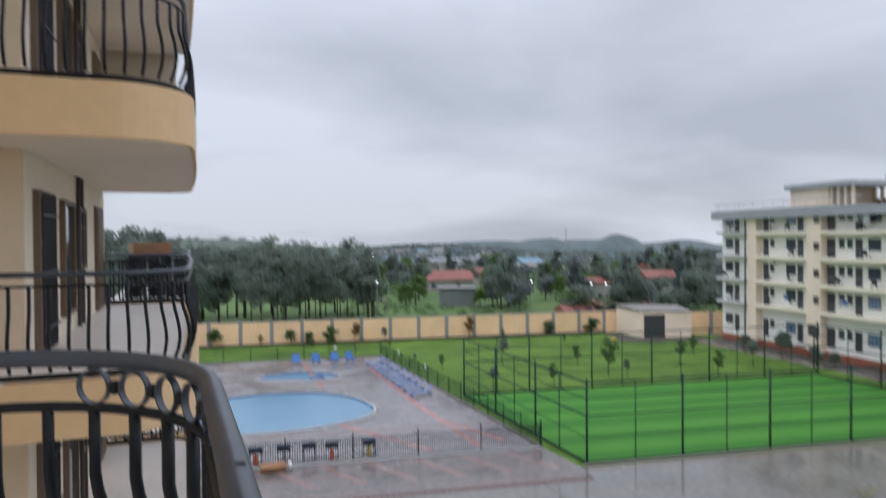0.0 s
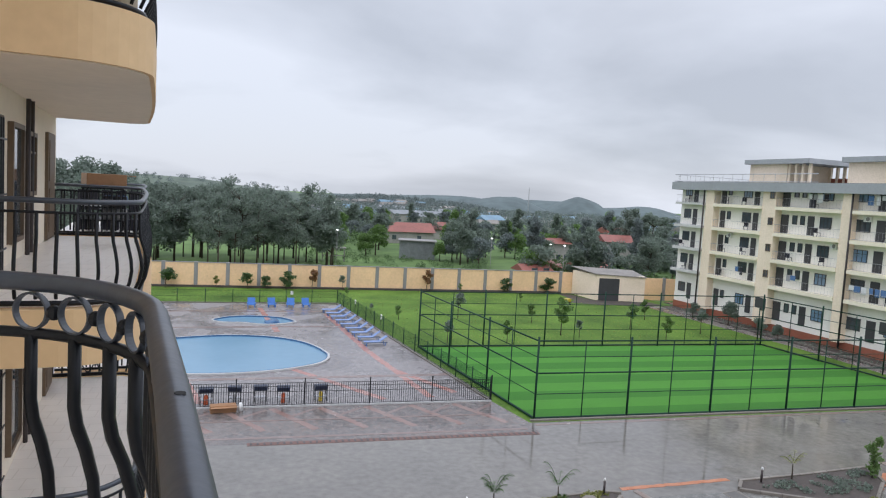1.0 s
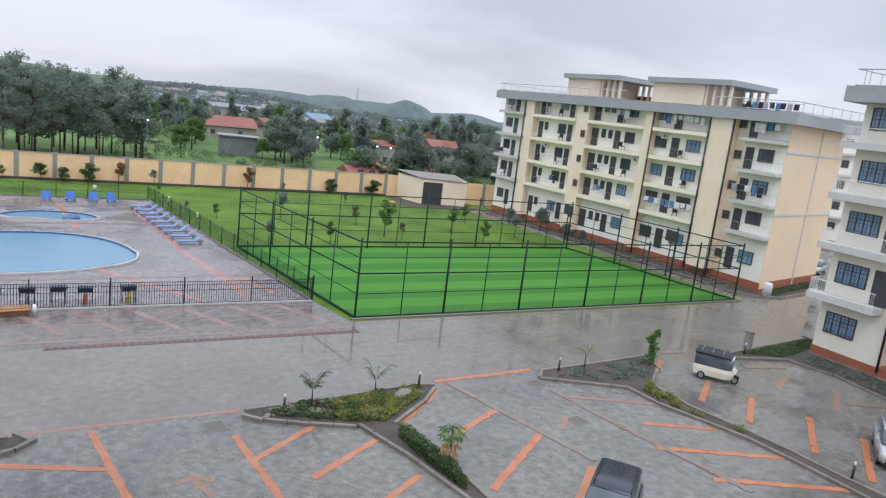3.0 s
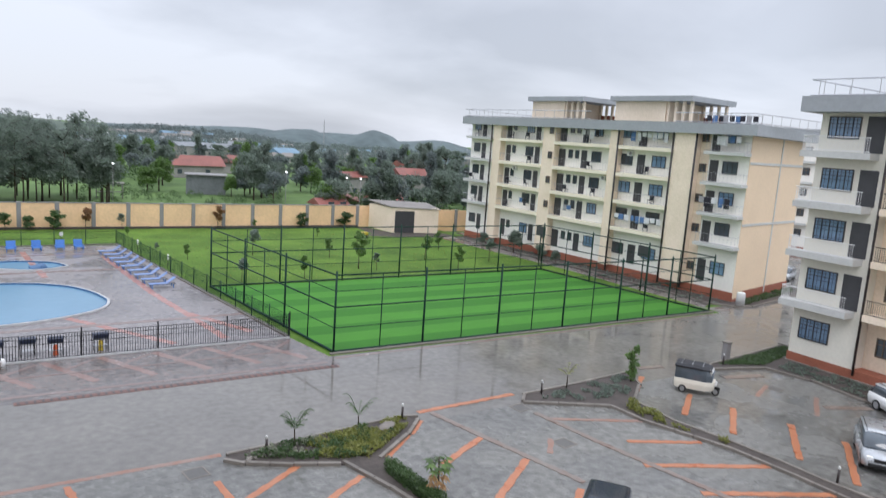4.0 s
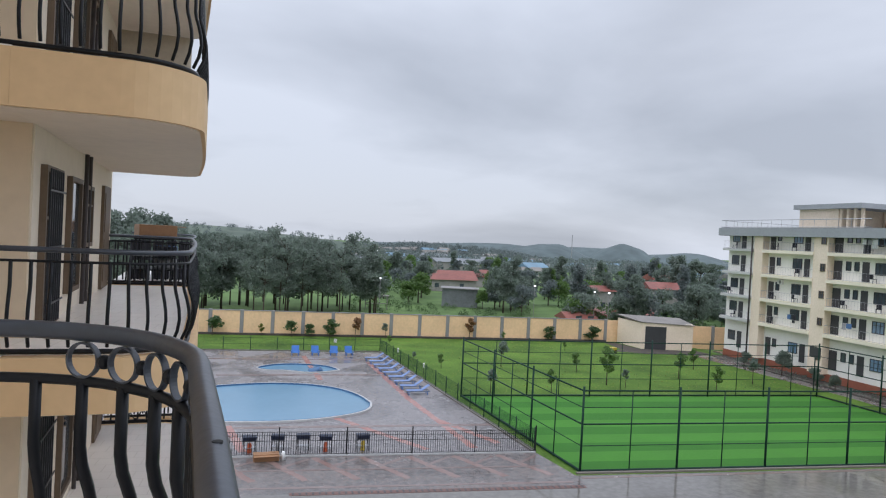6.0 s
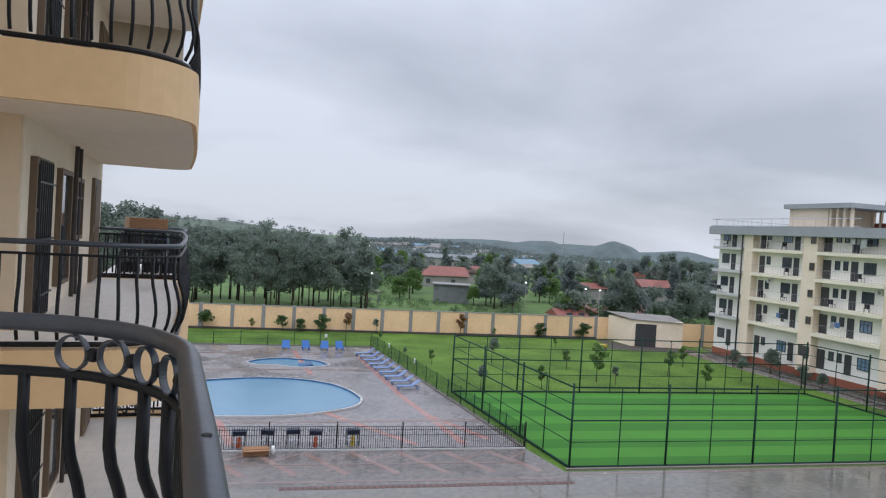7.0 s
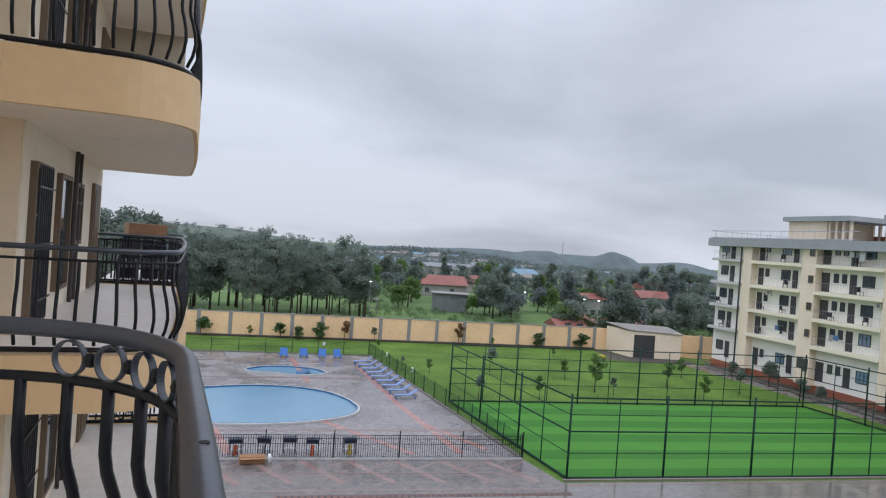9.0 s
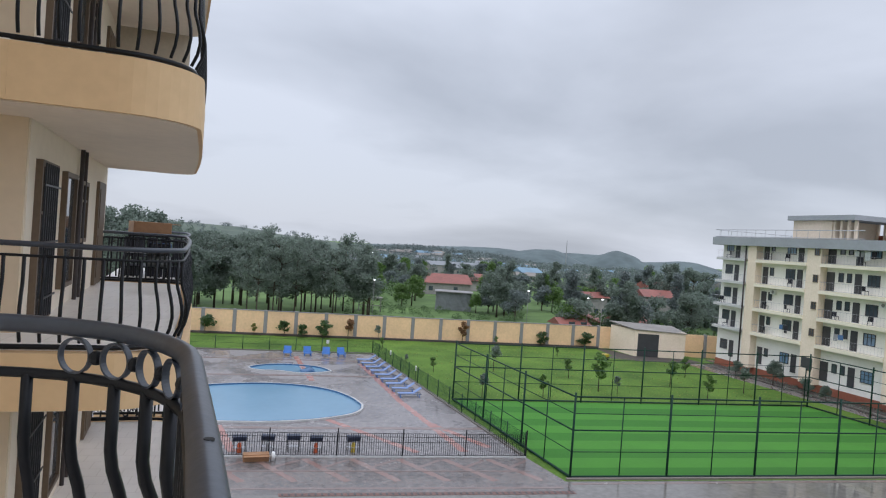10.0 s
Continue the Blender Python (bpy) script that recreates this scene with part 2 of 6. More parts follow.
M_DOOR = material("dark_steel_door", (0.055, 0.055, 0.06), 0.5, 0.25, 15, 1.5, 0.05)
M_TILE = paving("balcony_floor_tiles", (0.86, 0.80, 0.745), (0.84, 0.785, 0.73), (0.74, 0.68, 0.62), (0.4, 0.4), 0.35, 0.3, 0.0, 0.03)
M_ROAD = paving("wet_grey_pavers", (0.178, 0.167, 0.152), (0.168, 0.158, 0.144), (0.15, 0.141, 0.13), (0.22, 0.11), 0.05, 0.03, 8, 0.16, 0.04)
M_PARK = paving("parking_pavers", (0.20, 0.197, 0.183), (0.15, 0.147, 0.137), (0.11, 0.107, 0.10), (0.24, 0.12), 0.26, 0.07, 49, 0.28)
M_DECK = paving("pool_deck_pavers", (0.265, 0.245, 0.245), (0.205, 0.19, 0.194), (0.155, 0.143, 0.144), (0.2, 0.1), 0.22, 0.08, 3, 0.26)
M_APRON = paving("fence_apron_pavers", (0.21, 0.165, 0.15), (0.125, 0.123, 0.122), (0.09, 0.088, 0.087), (0.2, 0.1), 0.15, 0.05, 48, 0.32)
M_REDLINE = material("faded_red_pavers", (0.50, 0.17, 0.13), 0.26, 0.35, 6, 0.7, 0.2, tint=(0.34, 0.22, 0.20))
M_RUST = material("dark_rusty_iron", (0.17, 0.09, 0.075), 0.5, 0.4, 8, 1.2, 0.2)
M_REDMID = material("worn_red_pavers", (0.33, 0.175, 0.145), 0.24, 0.35, 7, 0.6, 0.2, tint=(0.23, 0.18, 0.165))
M_REDFAINT = material("faint_red_pavers", (0.27, 0.165, 0.145), 0.24, 0.35, 8, 0.6, 0.2, tint=(0.20, 0.165, 0.155))
M_ORANGE = material("orange_line_paint", (0.62, 0.165, 0.05), 0.3, 0.4, 9, 1.2, 0.2, tint=(0.40, 0.18, 0.10))
M_ORANGE_FADED = material("worn_orange_line_paint", (0.44, 0.165, 0.085), 0.32, 0.35, 7, 0.9, 0.2, tint=(0.23, 0.185, 0.165))
M_GHOST = material("ghost_of_orange_paint", (0.27, 0.165, 0.125), 0.3, 0.3, 6, 0.8, 0.2, tint=(0.19, 0.172, 0.155))
M_LID = material("damp_concrete_lid", (0.12, 0.115, 0.108), 0.45, 0.3, 10, 1, 0.2)
M_CANVAS = material("dark_canvas_roof", (0.022, 0.024, 0.03), 0.6, 0.3, 14, 2, 0.1)
M_IVORY = material("ivory_block_paint", (0.80, 0.765, 0.67), 0.72, 0.09, 5, 0.35, 0.06)
M_KERB = material("concrete_kerb", (0.20, 0.178, 0.155), 0.5, 0.35, 12, 1.2, 0.25, objvar=0.45)
M_SOIL = material("wet_dark_soil", (0.075, 0.062, 0.055), 0.8, 0.45, 6, 1.0, 0.8)
M_GRASS = material("mown_lawn", (0.056, 0.14, 0.018), 0.9, 0.5, 5, 0.22, 0.9, tint=(0.118, 0.204, 0.034), spec=0.2)
M_TURF_A = material("bright_artificial_turf", (0.066, 0.222, 0.032), 0.85, 0.16, 30, 0.4, 0.5, spec=0.2)
M_TURF_B = material("dark_artificial_turf", (0.044, 0.168, 0.024), 0.85, 0.16, 30, 0.4, 0.5, spec=0.2)
M_FIELD = material("rough_grassland", (0.07, 0.145, 0.034), 0.9, 0.45, 0.15, 0.012, 0.6, tint=(0.12, 0.20, 0.055))
# blue-grey of the distance haze is painted into the hill colour
M_HILL = material("hazed_distant_hill", (0.115, 0.15, 0.155), 0.95, 0.35, 0.05, 0.012, 0.0)
M_WATER = material("pool_water", (0.15, 0.29, 0.41), 0.2, 0.06, 1.5, 0.3, 0.06, spec=0.4, rough_var=0.05)
M_POOLEDGE = material("pool_coping", (0.50, 0.50, 0.50), 0.4, 0.2, 10, 1, 0.1)
M_POOLTILE = material("dark_blue_waterline_tiles", (0.05, 0.13, 0.26), 0.25, 0.2, 12, 2, 0.1)
M_BLUE = material("blue_plastic", (0.04, 0.16, 0.47), 0.4, 0.2, 15, 2, 0.03)
M_BLUECLOTH = material("pale_blue_sling_fabric", (0.20, 0.29, 0.53), 0.55, 0.25, 30, 2, 0.1)
# greyed and brightened beyond real foliage: haze over the crowns put into the colour
M_LEAF = leaves("haze_lifted_leaves", (0.155, 0.205, 0.17), (0.235, 0.29, 0.235))
# paler and bluer than the leaf itself, with distance haze mixed into the base colour
M_LEAF_FAR = leaves("hazed_far_leaves", (0.15, 0.19, 0.19), (0.21, 0.25, 0.24))
M_LEAF_LIGHT = leaves("fresh_green_leaves", (0.11, 0.215, 0.055), (0.18, 0.29, 0.085))
M_LEAF_SHRUB = leaves("dark_shrub_leaves", (0.065, 0.125, 0.045), (0.11, 0.185, 0.065))
M_LEAF_PALE = leaves("variegated_pale_leaves", (0.27, 0.32, 0.22), (0.44, 0.46, 0.34))
M_DEADLEAF = leaves("dry_orange_leaves", (0.42, 0.22, 0.09), (0.52, 0.32, 0.14))
M_LEAF_YEL = leaves("yellow_green_leaves", (0.20, 0.235, 0.05), (0.31, 0.32, 0.09))
M_LEAF_RED = leaves("reddish_leaves", (0.24, 0.11, 0.045), (0.26, 0.14, 0.06))
M_BARK = material("tree_bark", (0.075, 0.058, 0.042), 0.85, 0.35, 10, 1, 0.6)
M_IRONSHEET = material("grey_roof_sheet", (0.24, 0.255, 0.27), 0.5, 0.3, 3, 0.4, 0.1, metal=0.2)
M_REDROOF = material("red_roof_sheet", (0.27, 0.095, 0.075), 0.55, 0.35, 2, 0.3, 0.1)
M_OLDSHEET = material("weathered_brown_grey_sheet", (0.24, 0.22, 0.20), 0.6, 0.3, 2.5, 0.5, 0.15)
# slope green dulled towards blue-grey, its haze carried by the base colour
M_RIDGE = material("hazy_green_far_slope", (0.085, 0.12, 0.10), 0.95, 0.35, 0.06, 0.015, 0.0, tint=(0.125, 0.155, 0.12))
M_BLUEROOF = material("blue_roof_sheet", (0.16, 0.27, 0.36), 0.5, 0.25, 2, 0.3, 0.1)
M_FARWALL = material("distant_house_wall", (0.34, 0.325, 0.305), 0.8, 0.25, 2, 0.3, 0.1)
M_STEEL = material("bare_steel", (0.5, 0.5, 0.52), 0.35, 0.15, 20, 2, 0.02, metal=0.9)
M_WHITEPLASTIC = material("white_plastic", (0.78, 0.78, 0.77), 0.4, 0.06, 15, 2, 0.02)
M_RUBBER = material("black_rubber", (0.015, 0.015, 0.016), 0.7, 0.3, 25, 3, 0.1)
M_WOOD = material("brown_board", (0.33, 0.17, 0.08), 0.55, 0.3, 9, 1.5, 0.15)
M_NAVY = material("navy_painted_steel", (0.018, 0.027, 0.06), 0.4, 0.3, 20, 2, 0.05)
M_GREYCLOTH = material("grey_blanket", (0.36, 0.36, 0.37), 0.9, 0.2, 30, 3, 0.3)


# ---------- mesh helpers ----------
def part(name, bm, mat, parent=None, label=""):
    """Links a bmesh as one mesh object, under a thing or a part."""
    me = bpy.data.meshes.new(name)
    bm.to_mesh(me)
    bm.free()
    return link_mesh(name, me, mat, parent, label)


def link_mesh(name, me, mat=None, parent=None, label="", m=None):
    if mat and not me.materials:
        me.materials.append(mat)
    ob = new(name, me)
    if parent:
        ob.parent = parent
    if m is not None:
        ob.matrix_basis = m
    if label:
        ob["label"] = label
    return ob


def thing(name, label, category, m=None, group="", kind=""):
    ob = new(name)
    if m is not None:
        ob.matrix_basis = m
    return tagged(ob, label, category, group, kind)


def box(bm, x0, x1, y0, y1, z0, z1, bevel=0.0):
    vs = [bm.verts.new((x, y, z)) for z in (z0, z1) for y in (y0, y1) for x in (x0, x1)]
    fs = [(0, 2, 3, 1), (4, 5, 7, 6), (0, 1, 5, 4), (2, 6, 7, 3), (0, 4, 6, 2), (1, 3, 7, 5)]
    faces = [bm.faces.new([vs[i] for i in q]) for q in fs]
    if bevel:
        edges = list({e for f in faces for e in f.edges})
        bmesh.ops.bevel(bm, geom=edges, offset=bevel, segments=2, affect="EDGES", profile=0.5)
    return bm


def boxes(*rows, bevel=0.0):
    bm = bmesh.new()
    for r in rows:
        box(bm, *r, bevel=bevel)
    return bm


def prism(bm, pts, z0, z1):
    """A solid over an outline that runs anticlockwise seen from above."""
    lo = [bm.verts.new((x, y, z0)) for x, y in pts]
    hi = [bm.verts.new((x, y, z1)) for x, y in pts]
    bm.faces.new(hi)
    bm.faces.new(lo[::-1])
    n = len(pts)
    for i in range(n):
        j = (i + 1) % n
        bm.faces.new((lo[i], lo[j], hi[j], hi[i]))
    return bm


def ribbon(bm, inner, outer, z0, z1):
    """A solid band between two outlines of as many points each."""
    n = len(inner)
    rings = [[bm.verts.new((x, y, z)) for x, y in pts] for pts, z in ((inner, z0), (inner, z1), (outer, z1), (outer, z0))]
    for i in range(n - 1):
        for a in range(4):
            b = (a + 1) % 4
            bm.faces.new((rings[a][i], rings[b][i], rings[b][i + 1], rings[a][i + 1]))
    for i, flip in ((0, False), (n - 1, True)):
        q = [rings[a][i] for a in range(4)]
        bm.faces.new(q[::-1] if flip else q)
    return bm


def tube(bm, pts, r, seg=8, r1=None, closed=False, flat=1.0):
    """A round bar along points; r1: the radius at its end; flat: height over width."""
    pts = [Vector(p) for p in pts]
    n = len(pts)
    rings = []
    side = None
    for i, p in enumerate(pts):
        if closed:
            d = pts[(i + 1) % n] - pts[i - 1]
        else:
            d = pts[min(i + 1, n - 1)] - pts[max(i - 1, 0)]
        d.normalize()
        if side is None or abs(d.z) < 0.5:
            want = d.cross(Vector((0, 0, 1)))
            if want.length < 0.3:
                want = d.cross(Vector((0, 1, 0)))
            side = want if side is None or want.dot(side) > 0 else -want
        side = (side - d * side.dot(d)).normalized()
        up = side.cross(d)
        rad = r if r1 is None else r + (r1 - r) * i / max(1, n - 1)
        rings.append([bm.verts.new(p + rad * (math.cos(a) * side + flat * math.sin(a) * up)) for a in (2 * math.pi * k / seg for k in range(seg))])
    for i in range(n if closed else n - 1):
        a, b = rings[i], rings[(i + 1) % n]
        for k in range(seg):
            j = (k + 1) % seg
            f = bm.faces.new((a[k], a[j], b[j], b[k]))
            f.smooth = seg > 4
    if not closed:
        bm.faces.new(rings[0][::-1])
        bm.faces.new(rings[-1])
    return bm


def sheet(bm, pts, z):
    bm.faces.new([bm.verts.new((x, y, z)) for x, y in pts])
    return bm


def strip_between(a, b, width):
    """The four corners of a band from a to b."""
    d = (Vector(b) - Vector(a)).normalized()
    w = Vector((-d.y, d.x)) * width / 2
    a, b = Vector(a), Vector(b)
    return [tuple(a - w), tuple(b - w), tuple(b + w), tuple(a + w)]


def local(o, u):
    """A frame on the ground: s along u, d to its right, height z."""
    u = Vector(u).normalized()
    m = Matrix.Identity(4)
    m.col[0] = (u.x, u.y, 0, 0)
    m.col[1] = (-u.y, u.x, 0, 0)
    m.translation = (o[0], o[1], 0)
    return m


def smooth_curve(pts, per=6):
    """Points along a Catmull-Rom curve."""
    out = []
    n = len(pts)
    for i in range(n - 1):
        p = [Vector(pts[max(0, min(n - 1, i + k))]) for k in (-1, 0, 1, 2)]
        for j in range(per):
            t = j / per
            out.append(0.5 * (2 * p[1] + (p[2] - p[0]) * t + (2 * p[0] - 5 * p[1] + 4 * p[2] - p[3]) * t * t + (3 * p[1] - p[0] - 3 * p[2] + p[3]) * t ** 3))
    out.append(Vector(pts[-1]))
    return out


# ---------- ground ----------
def terrain(x, y):
    r = math.hypot(x - 20, y - 50)
    t = max(0.0, r - 210)
    return -0.12 - min(t * 0.022, 34) + (noise.noise((x * 0.004, y * 0.004, 3)) * min(t * 0.01, 2.5))


bm = bmesh.new()
radii = [0, 60, 120, 180, 230, 290, 360, 450, 570, 720, 900, 1150, 1500, 2000, 2800, 4200]
rows = []
for r in radii:
    rows.append([bm.verts.new((20 + r * math.cos(a), 50 + r * math.sin(a), terrain(20 + r * math.cos(a), 50 + r * math.sin(a)))) for a in (2 * math.pi * k / 72 for k in range(72))] if r else [bm.verts.new((20, 50, -0.12))])
for k in range(72):
    bm.faces.new((rows[0][0], rows[1][k], rows[1][(k + 1) % 72]))
    for i in range(1, len(rows) - 1):
        f = bm.faces.new((rows[i][k], rows[i + 1][k], rows[i + 1][(k + 1) % 72], rows[i][(k + 1) % 72]))
        f.smooth = True
tagged(part("ground", bm, M_FIELD), "green rough grassland running out to distant hills", "ground", kind="structure")


def slab(name, pts, z1, mat, label, category, z0=-0.1):
    return tagged(part(name, prism(bmesh.new(), pts, z0, z1), mat), label, category, kind="structure")


slab("road", [(-80, 30.45), (130, 30.45), (130, 43.2), (53.2, 43.2), (53.2, 41.45), (15.4, 41.45), (15.4, 39.6), (-80, 39.6)], 0.0, M_ROAD, "wet grey block-paved road with puddled sheen", "road")
slab("parking_ground", [(-80, -60), (130, -60), (130, 30.45), (-80, 30.45)], 0.0, M_PARK, "wet grey block paving of the car park", "pavement")
slab("apron_pavement", [(-80, 39.6), (15.4, 39.6), (15.4, 41.45), (14.5, 46.0), (-80, 46.0)], 0.0, M_APRON, "wet mottled grey and red block paving beside the pool fence", "pavement")
slab("pool_deck", [(-80, 46.0), (14.5, 46.0), (9.3, 84.6), (-80, 83.6)], 0.0, M_DECK, "pale pinkish wet block-paved pool deck", "pavement")
slab("lawn", [(15.4, 41.45), (53.2, 41.45), (53.2, 43.2), (57.6, 43.2), (54.6, 97), (-80, 97), (-80, 83.6), (9.3, 84.6), (14.5, 46.0)], -0.005, M_GRASS, "green mown lawn", "lawn")

slab("side_path", [(53.2, 43.2), (55.1, 44.2), (54.8, 62), (53.1, 86), (50.3, 86), (52.9, 62)], 0.0, M_APRON, "grey paved path between pitch and block", "pavement")

# drain channel with its slots
drain = thing("drain_channel", "rusty red slotted drain channel set in paving", "drain")
part("channel_frame", prism(bmesh.new(), [(-1.4, 39.36), (15.2, 39.36), (15.2, 39.8), (-1.4, 39.8)], -0.05, 0.014), M_RUST, drain)
me = bpy.data.meshes.new("grating_bar")
b = boxes((-0.05, 0.05, -0.15, 0.15, 0.0, 0.012))
b.to_mesh(me); b.free()
for k in range(48):
    link_mesh("grating_bar", me, M_DOOR, drain, m=pose(-1.2 + k * 0.345, 39.58, 0.015))


def painted(a, b_, width, mat, label, z=0.006):
    """A band with slightly ragged edges."""
    rng = random.Random(int(a[0] * 131 + b_[1] * 17))
    a, b_ = Vector(a), Vector(b_)
    n = max(2, min(90, int((b_ - a).length / 0.22)))
    d = (b_ - a).normalized()
    w = Vector((-d.y, d.x)) * width / 2
    lo = [a.lerp(b_, k / n) - w * rng.uniform(0.68, 1.12) for k in range(n + 1)]
    hi = [a.lerp(b_, k / n) + w * rng.uniform(0.68, 1.12) for k in range(n + 1)]
    return tagged(part("painted_line", ribbon(bmesh.new(), lo, hi, 0.0, z), mat), label, "road marking", kind="structure")


# faded red bands in the paving
for i, (a, b_, w) in enumerate((((-80, 41.15), (14.8, 40.4), 0.3), ((15.6, 41.0), (52, 41.2), 0.3), ((-60, 43.6), (13.8, 43.3), 0.2))):
    painted(a, b_, w, M_REDFAINT, "faded red paver band", 0.008 + 0.002 * i)
for k in range(14):
    x = -26 + k * 2.9
    painted((x, 45.6), (x + 2.3, 41.6), 0.5, M_REDMID, "faint red diagonal paver band", 0.005)
    painted((x + 2.6, 45.4), (x + 0.9, 43.9), 0.3, M_REDFAINT, "faint red diagonal paver band", 0.006)
for i, (a, b_) in enumerate((((10.6, 47.2), (8.6, 61.0)), ((8.6, 61.0), (7.0, 78.0)), ((7.4, 47.0), (2.0, 55.0)), ((12.6, 48.2), (9.6, 54.4)), ((-9, 52.4), (13.6, 52.9)), ((-30, 78.8), (8.6, 79.6)), ((-4.2, 47), (-5.6, 53)), ((1.5, 68.8), (0.2, 81.5)), ((-8, 70.6), (8.2, 71.4)))):
    painted(a, b_, 0.6, M_REDFAINT if i in (4, 5, 8) else M_REDLINE, "faded red paver band on the deck", 0.005 + 0.0015 * i)

# orange parking lines
bays = [((-40, 30.3), (5.9, 30.6), .3), ((0.1, 30.2), (1.3, 22.0), .32), ((5.15, 28.4), (5.7, 21.5), .32), ((5.25, 26.2), (8.45, 28.35), .34), ((7.03, 24.38), (10.5, 26.5), .34), ((8.0, 21.6), (10.95, 23.4), .34),
        ((0.5, 27.0), (-5.2, 29.2), .34), ((1.0, 24.2), (-6.0, 26.0), .34), ((1.3, 22.0), (-6, 23.4), .34),
        ((16.0, 31.5), (22.3, 31.8), .34), ((14.3, 29.35), (12.0, 27.4), .32), ((15.6, 30.5), (14.4, 29.3), .3), ((14.15, 26.05), (17.51, 27.81), .36), ((13.09, 21.59), (17.81, 24.95), .36), ((14.0, 18.3), (18.17, 21.83), .36),
        ((21.75, 28.22), (26.42, 25.97), .3), ((23.62, 24.5), (27.04, 22.86), .3), ((22.39, 22.29), (27.87, 19.7), .36), ((22.65, 19.39), (28.46, 16.58), .36), ((22.91, 15.93), (28.2, 13.4), .36),
        ((16.6, 31.2), (18.7, 22.2), .36), ((21.7, 29.1), (22.28, 24.7), .36), ((22.28, 24.7), (23.5, 18.1), .36), ((38.3, 23.2), (40.9, 21.9), .5), ((37.1, 29.1), (40.0, 28.35), .55), ((33.0, 32.5), (34.9, 32.2), .5),
        ((28.48, 28.7), (31.92, 31.21), .36), ((29.27, 25.74), (32.26, 27.79), .36), ((29.57, 22.92), (32.81, 25.28), .36), ((29.95, 19.59), (33.76, 22.43), .36), ((29.91, 16.87), (34.26, 19.77), .36)]
for i, (a, b_, w) in enumerate(bays):
    painted(a, b_, w, M_GHOST if 20 <= i <= 25 else M_ORANGE_FADED if i in (0, 15) else M_ORANGE, "worn orange painted parking line", 0.005 + 0.0011 * i)
for i, (a, b_) in enumerate((((3.0, 25.6), (3.5, 24.2)), ((2.4, 25.4), (3.2, 25.75)), ((3.0, 25.75), (3.7, 25.2)), ((20.3, 26.2), (19.2, 25.0)), ((36, 26), (38.5, 27)), ((36.5, 22.6), (39.5, 24.4)))):
    painted(a, b_, 0.3, M_ORANGE_FADED, "worn orange painted arrow stroke", 0.007 + 0.002 * i)

# ---------- pool ----------
pool_outline = smooth_curve([(5.0, 59.4), (4.35, 62.0), (2.9, 64.5), (0.4, 66.2), (-2.9, 66.7), (-6.2, 66.0), (-9.8, 64.3), (-12.6, 61.8), (-13.0, 58.2), (-10.8, 55.4), (-7.6, 54.1), (-4.4, 53.85), (-1.6, 54.0), (1.2, 54.8), (3.6, 56.2), (4.7, 57.7), (5.0, 59.4)], 5)[:-1]
kids_outline = smooth_curve([(3.4, 73.3), (2.5, 75.0), (0.8, 75.9), (-1.2, 76.2), (-3.0, 75.6), (-4.3, 74.1), (-3.4, 73.0), (-1.6, 72.9), (0.4, 72.0), (2.2, 72.4), (3.4, 73.3)], 5)[:-1]


def grow(pts, w):
    n = len(pts)
    out = []
    for i in range(n):
        d = (pts[(i + 1) % n] - pts[i - 1]).normalized()
        out.append(pts[i] + Vector((d.y, -d.x)) * w)
    return out


for nm, outline, lab in (("swimming_pool", pool_outline, "kidney-shaped swimming pool with calm pale blue water"), ("paddling_pool", kids_outline, "small shallow paddling pool with pale blue water")):
    p = thing(nm, lab, "pool", kind="structure")
    out = grow(outline, 0.24)
    rim = grow(outline, 0.07)
    close = lambda q: [tuple(v) for v in q] + [tuple(q[0])]
    part("coping", ribbon(bmesh.new(), close(rim), close(out), 0.0, 0.13), M_POOLEDGE, p, "pale concrete coping")
    part("waterline_tiles", ribbon(bmesh.new(), close(outline), close(grow(outline, 0.065)), 0.0, 0.14), M_POOLTILE, p, "dark blue tiled edge")
    part("water", sheet(bmesh.new(), [tuple(v) for v in outline], 0.012), M_WATER, p, "calm pale blue water")

# ---------- sports pitch ----------
PA, PB, PC, PD = Vector((15.85, 41.9)), Vector((52.2, 41.98)), Vector((49.6, 62.35)), Vector((13.35, 62.05))
pitch = thing("sports_pitch", "bright green artificial turf pitch with darker stripes", "sports pitch", kind="structure")
NS = 10
for k in range(NS):
    a, b_ = k / NS, (k + 1) / NS
    q = [PA.lerp(PD, a), PB.lerp(PC, a), PB.lerp(PC, b_), PA.lerp(PD, b_)]
    part("turf_strip", prism(bmesh.new(), [tuple(v) for v in q], -0.05, 0.012), M_TURF_B if k % 2 == 0 else M_TURF_A, pitch)
part("kerb", prism(bmesh.new(), strip_between(PA + Vector((-0.3, -0.18)), PB + Vector((0.4, -0.18)), 0.22), -0.05, 0.1), M_KERB, pitch, "low concrete kerb")

pfence = thing("pitch_fence", "tall dark green steel fence of posts and rails round the pitch", "fence")
FH = 5.0
FRONT_POSTS = (0.0, 0.089, 0.178, 0.264, 0.351, 0.437, 0.521, 0.603, 0.684, 0.765, 0.847, 0.922)


def shared(name, bm):
    me = bpy.data.meshes.new(name)
    bm.to_mesh(me)
    bm.free()
    return me


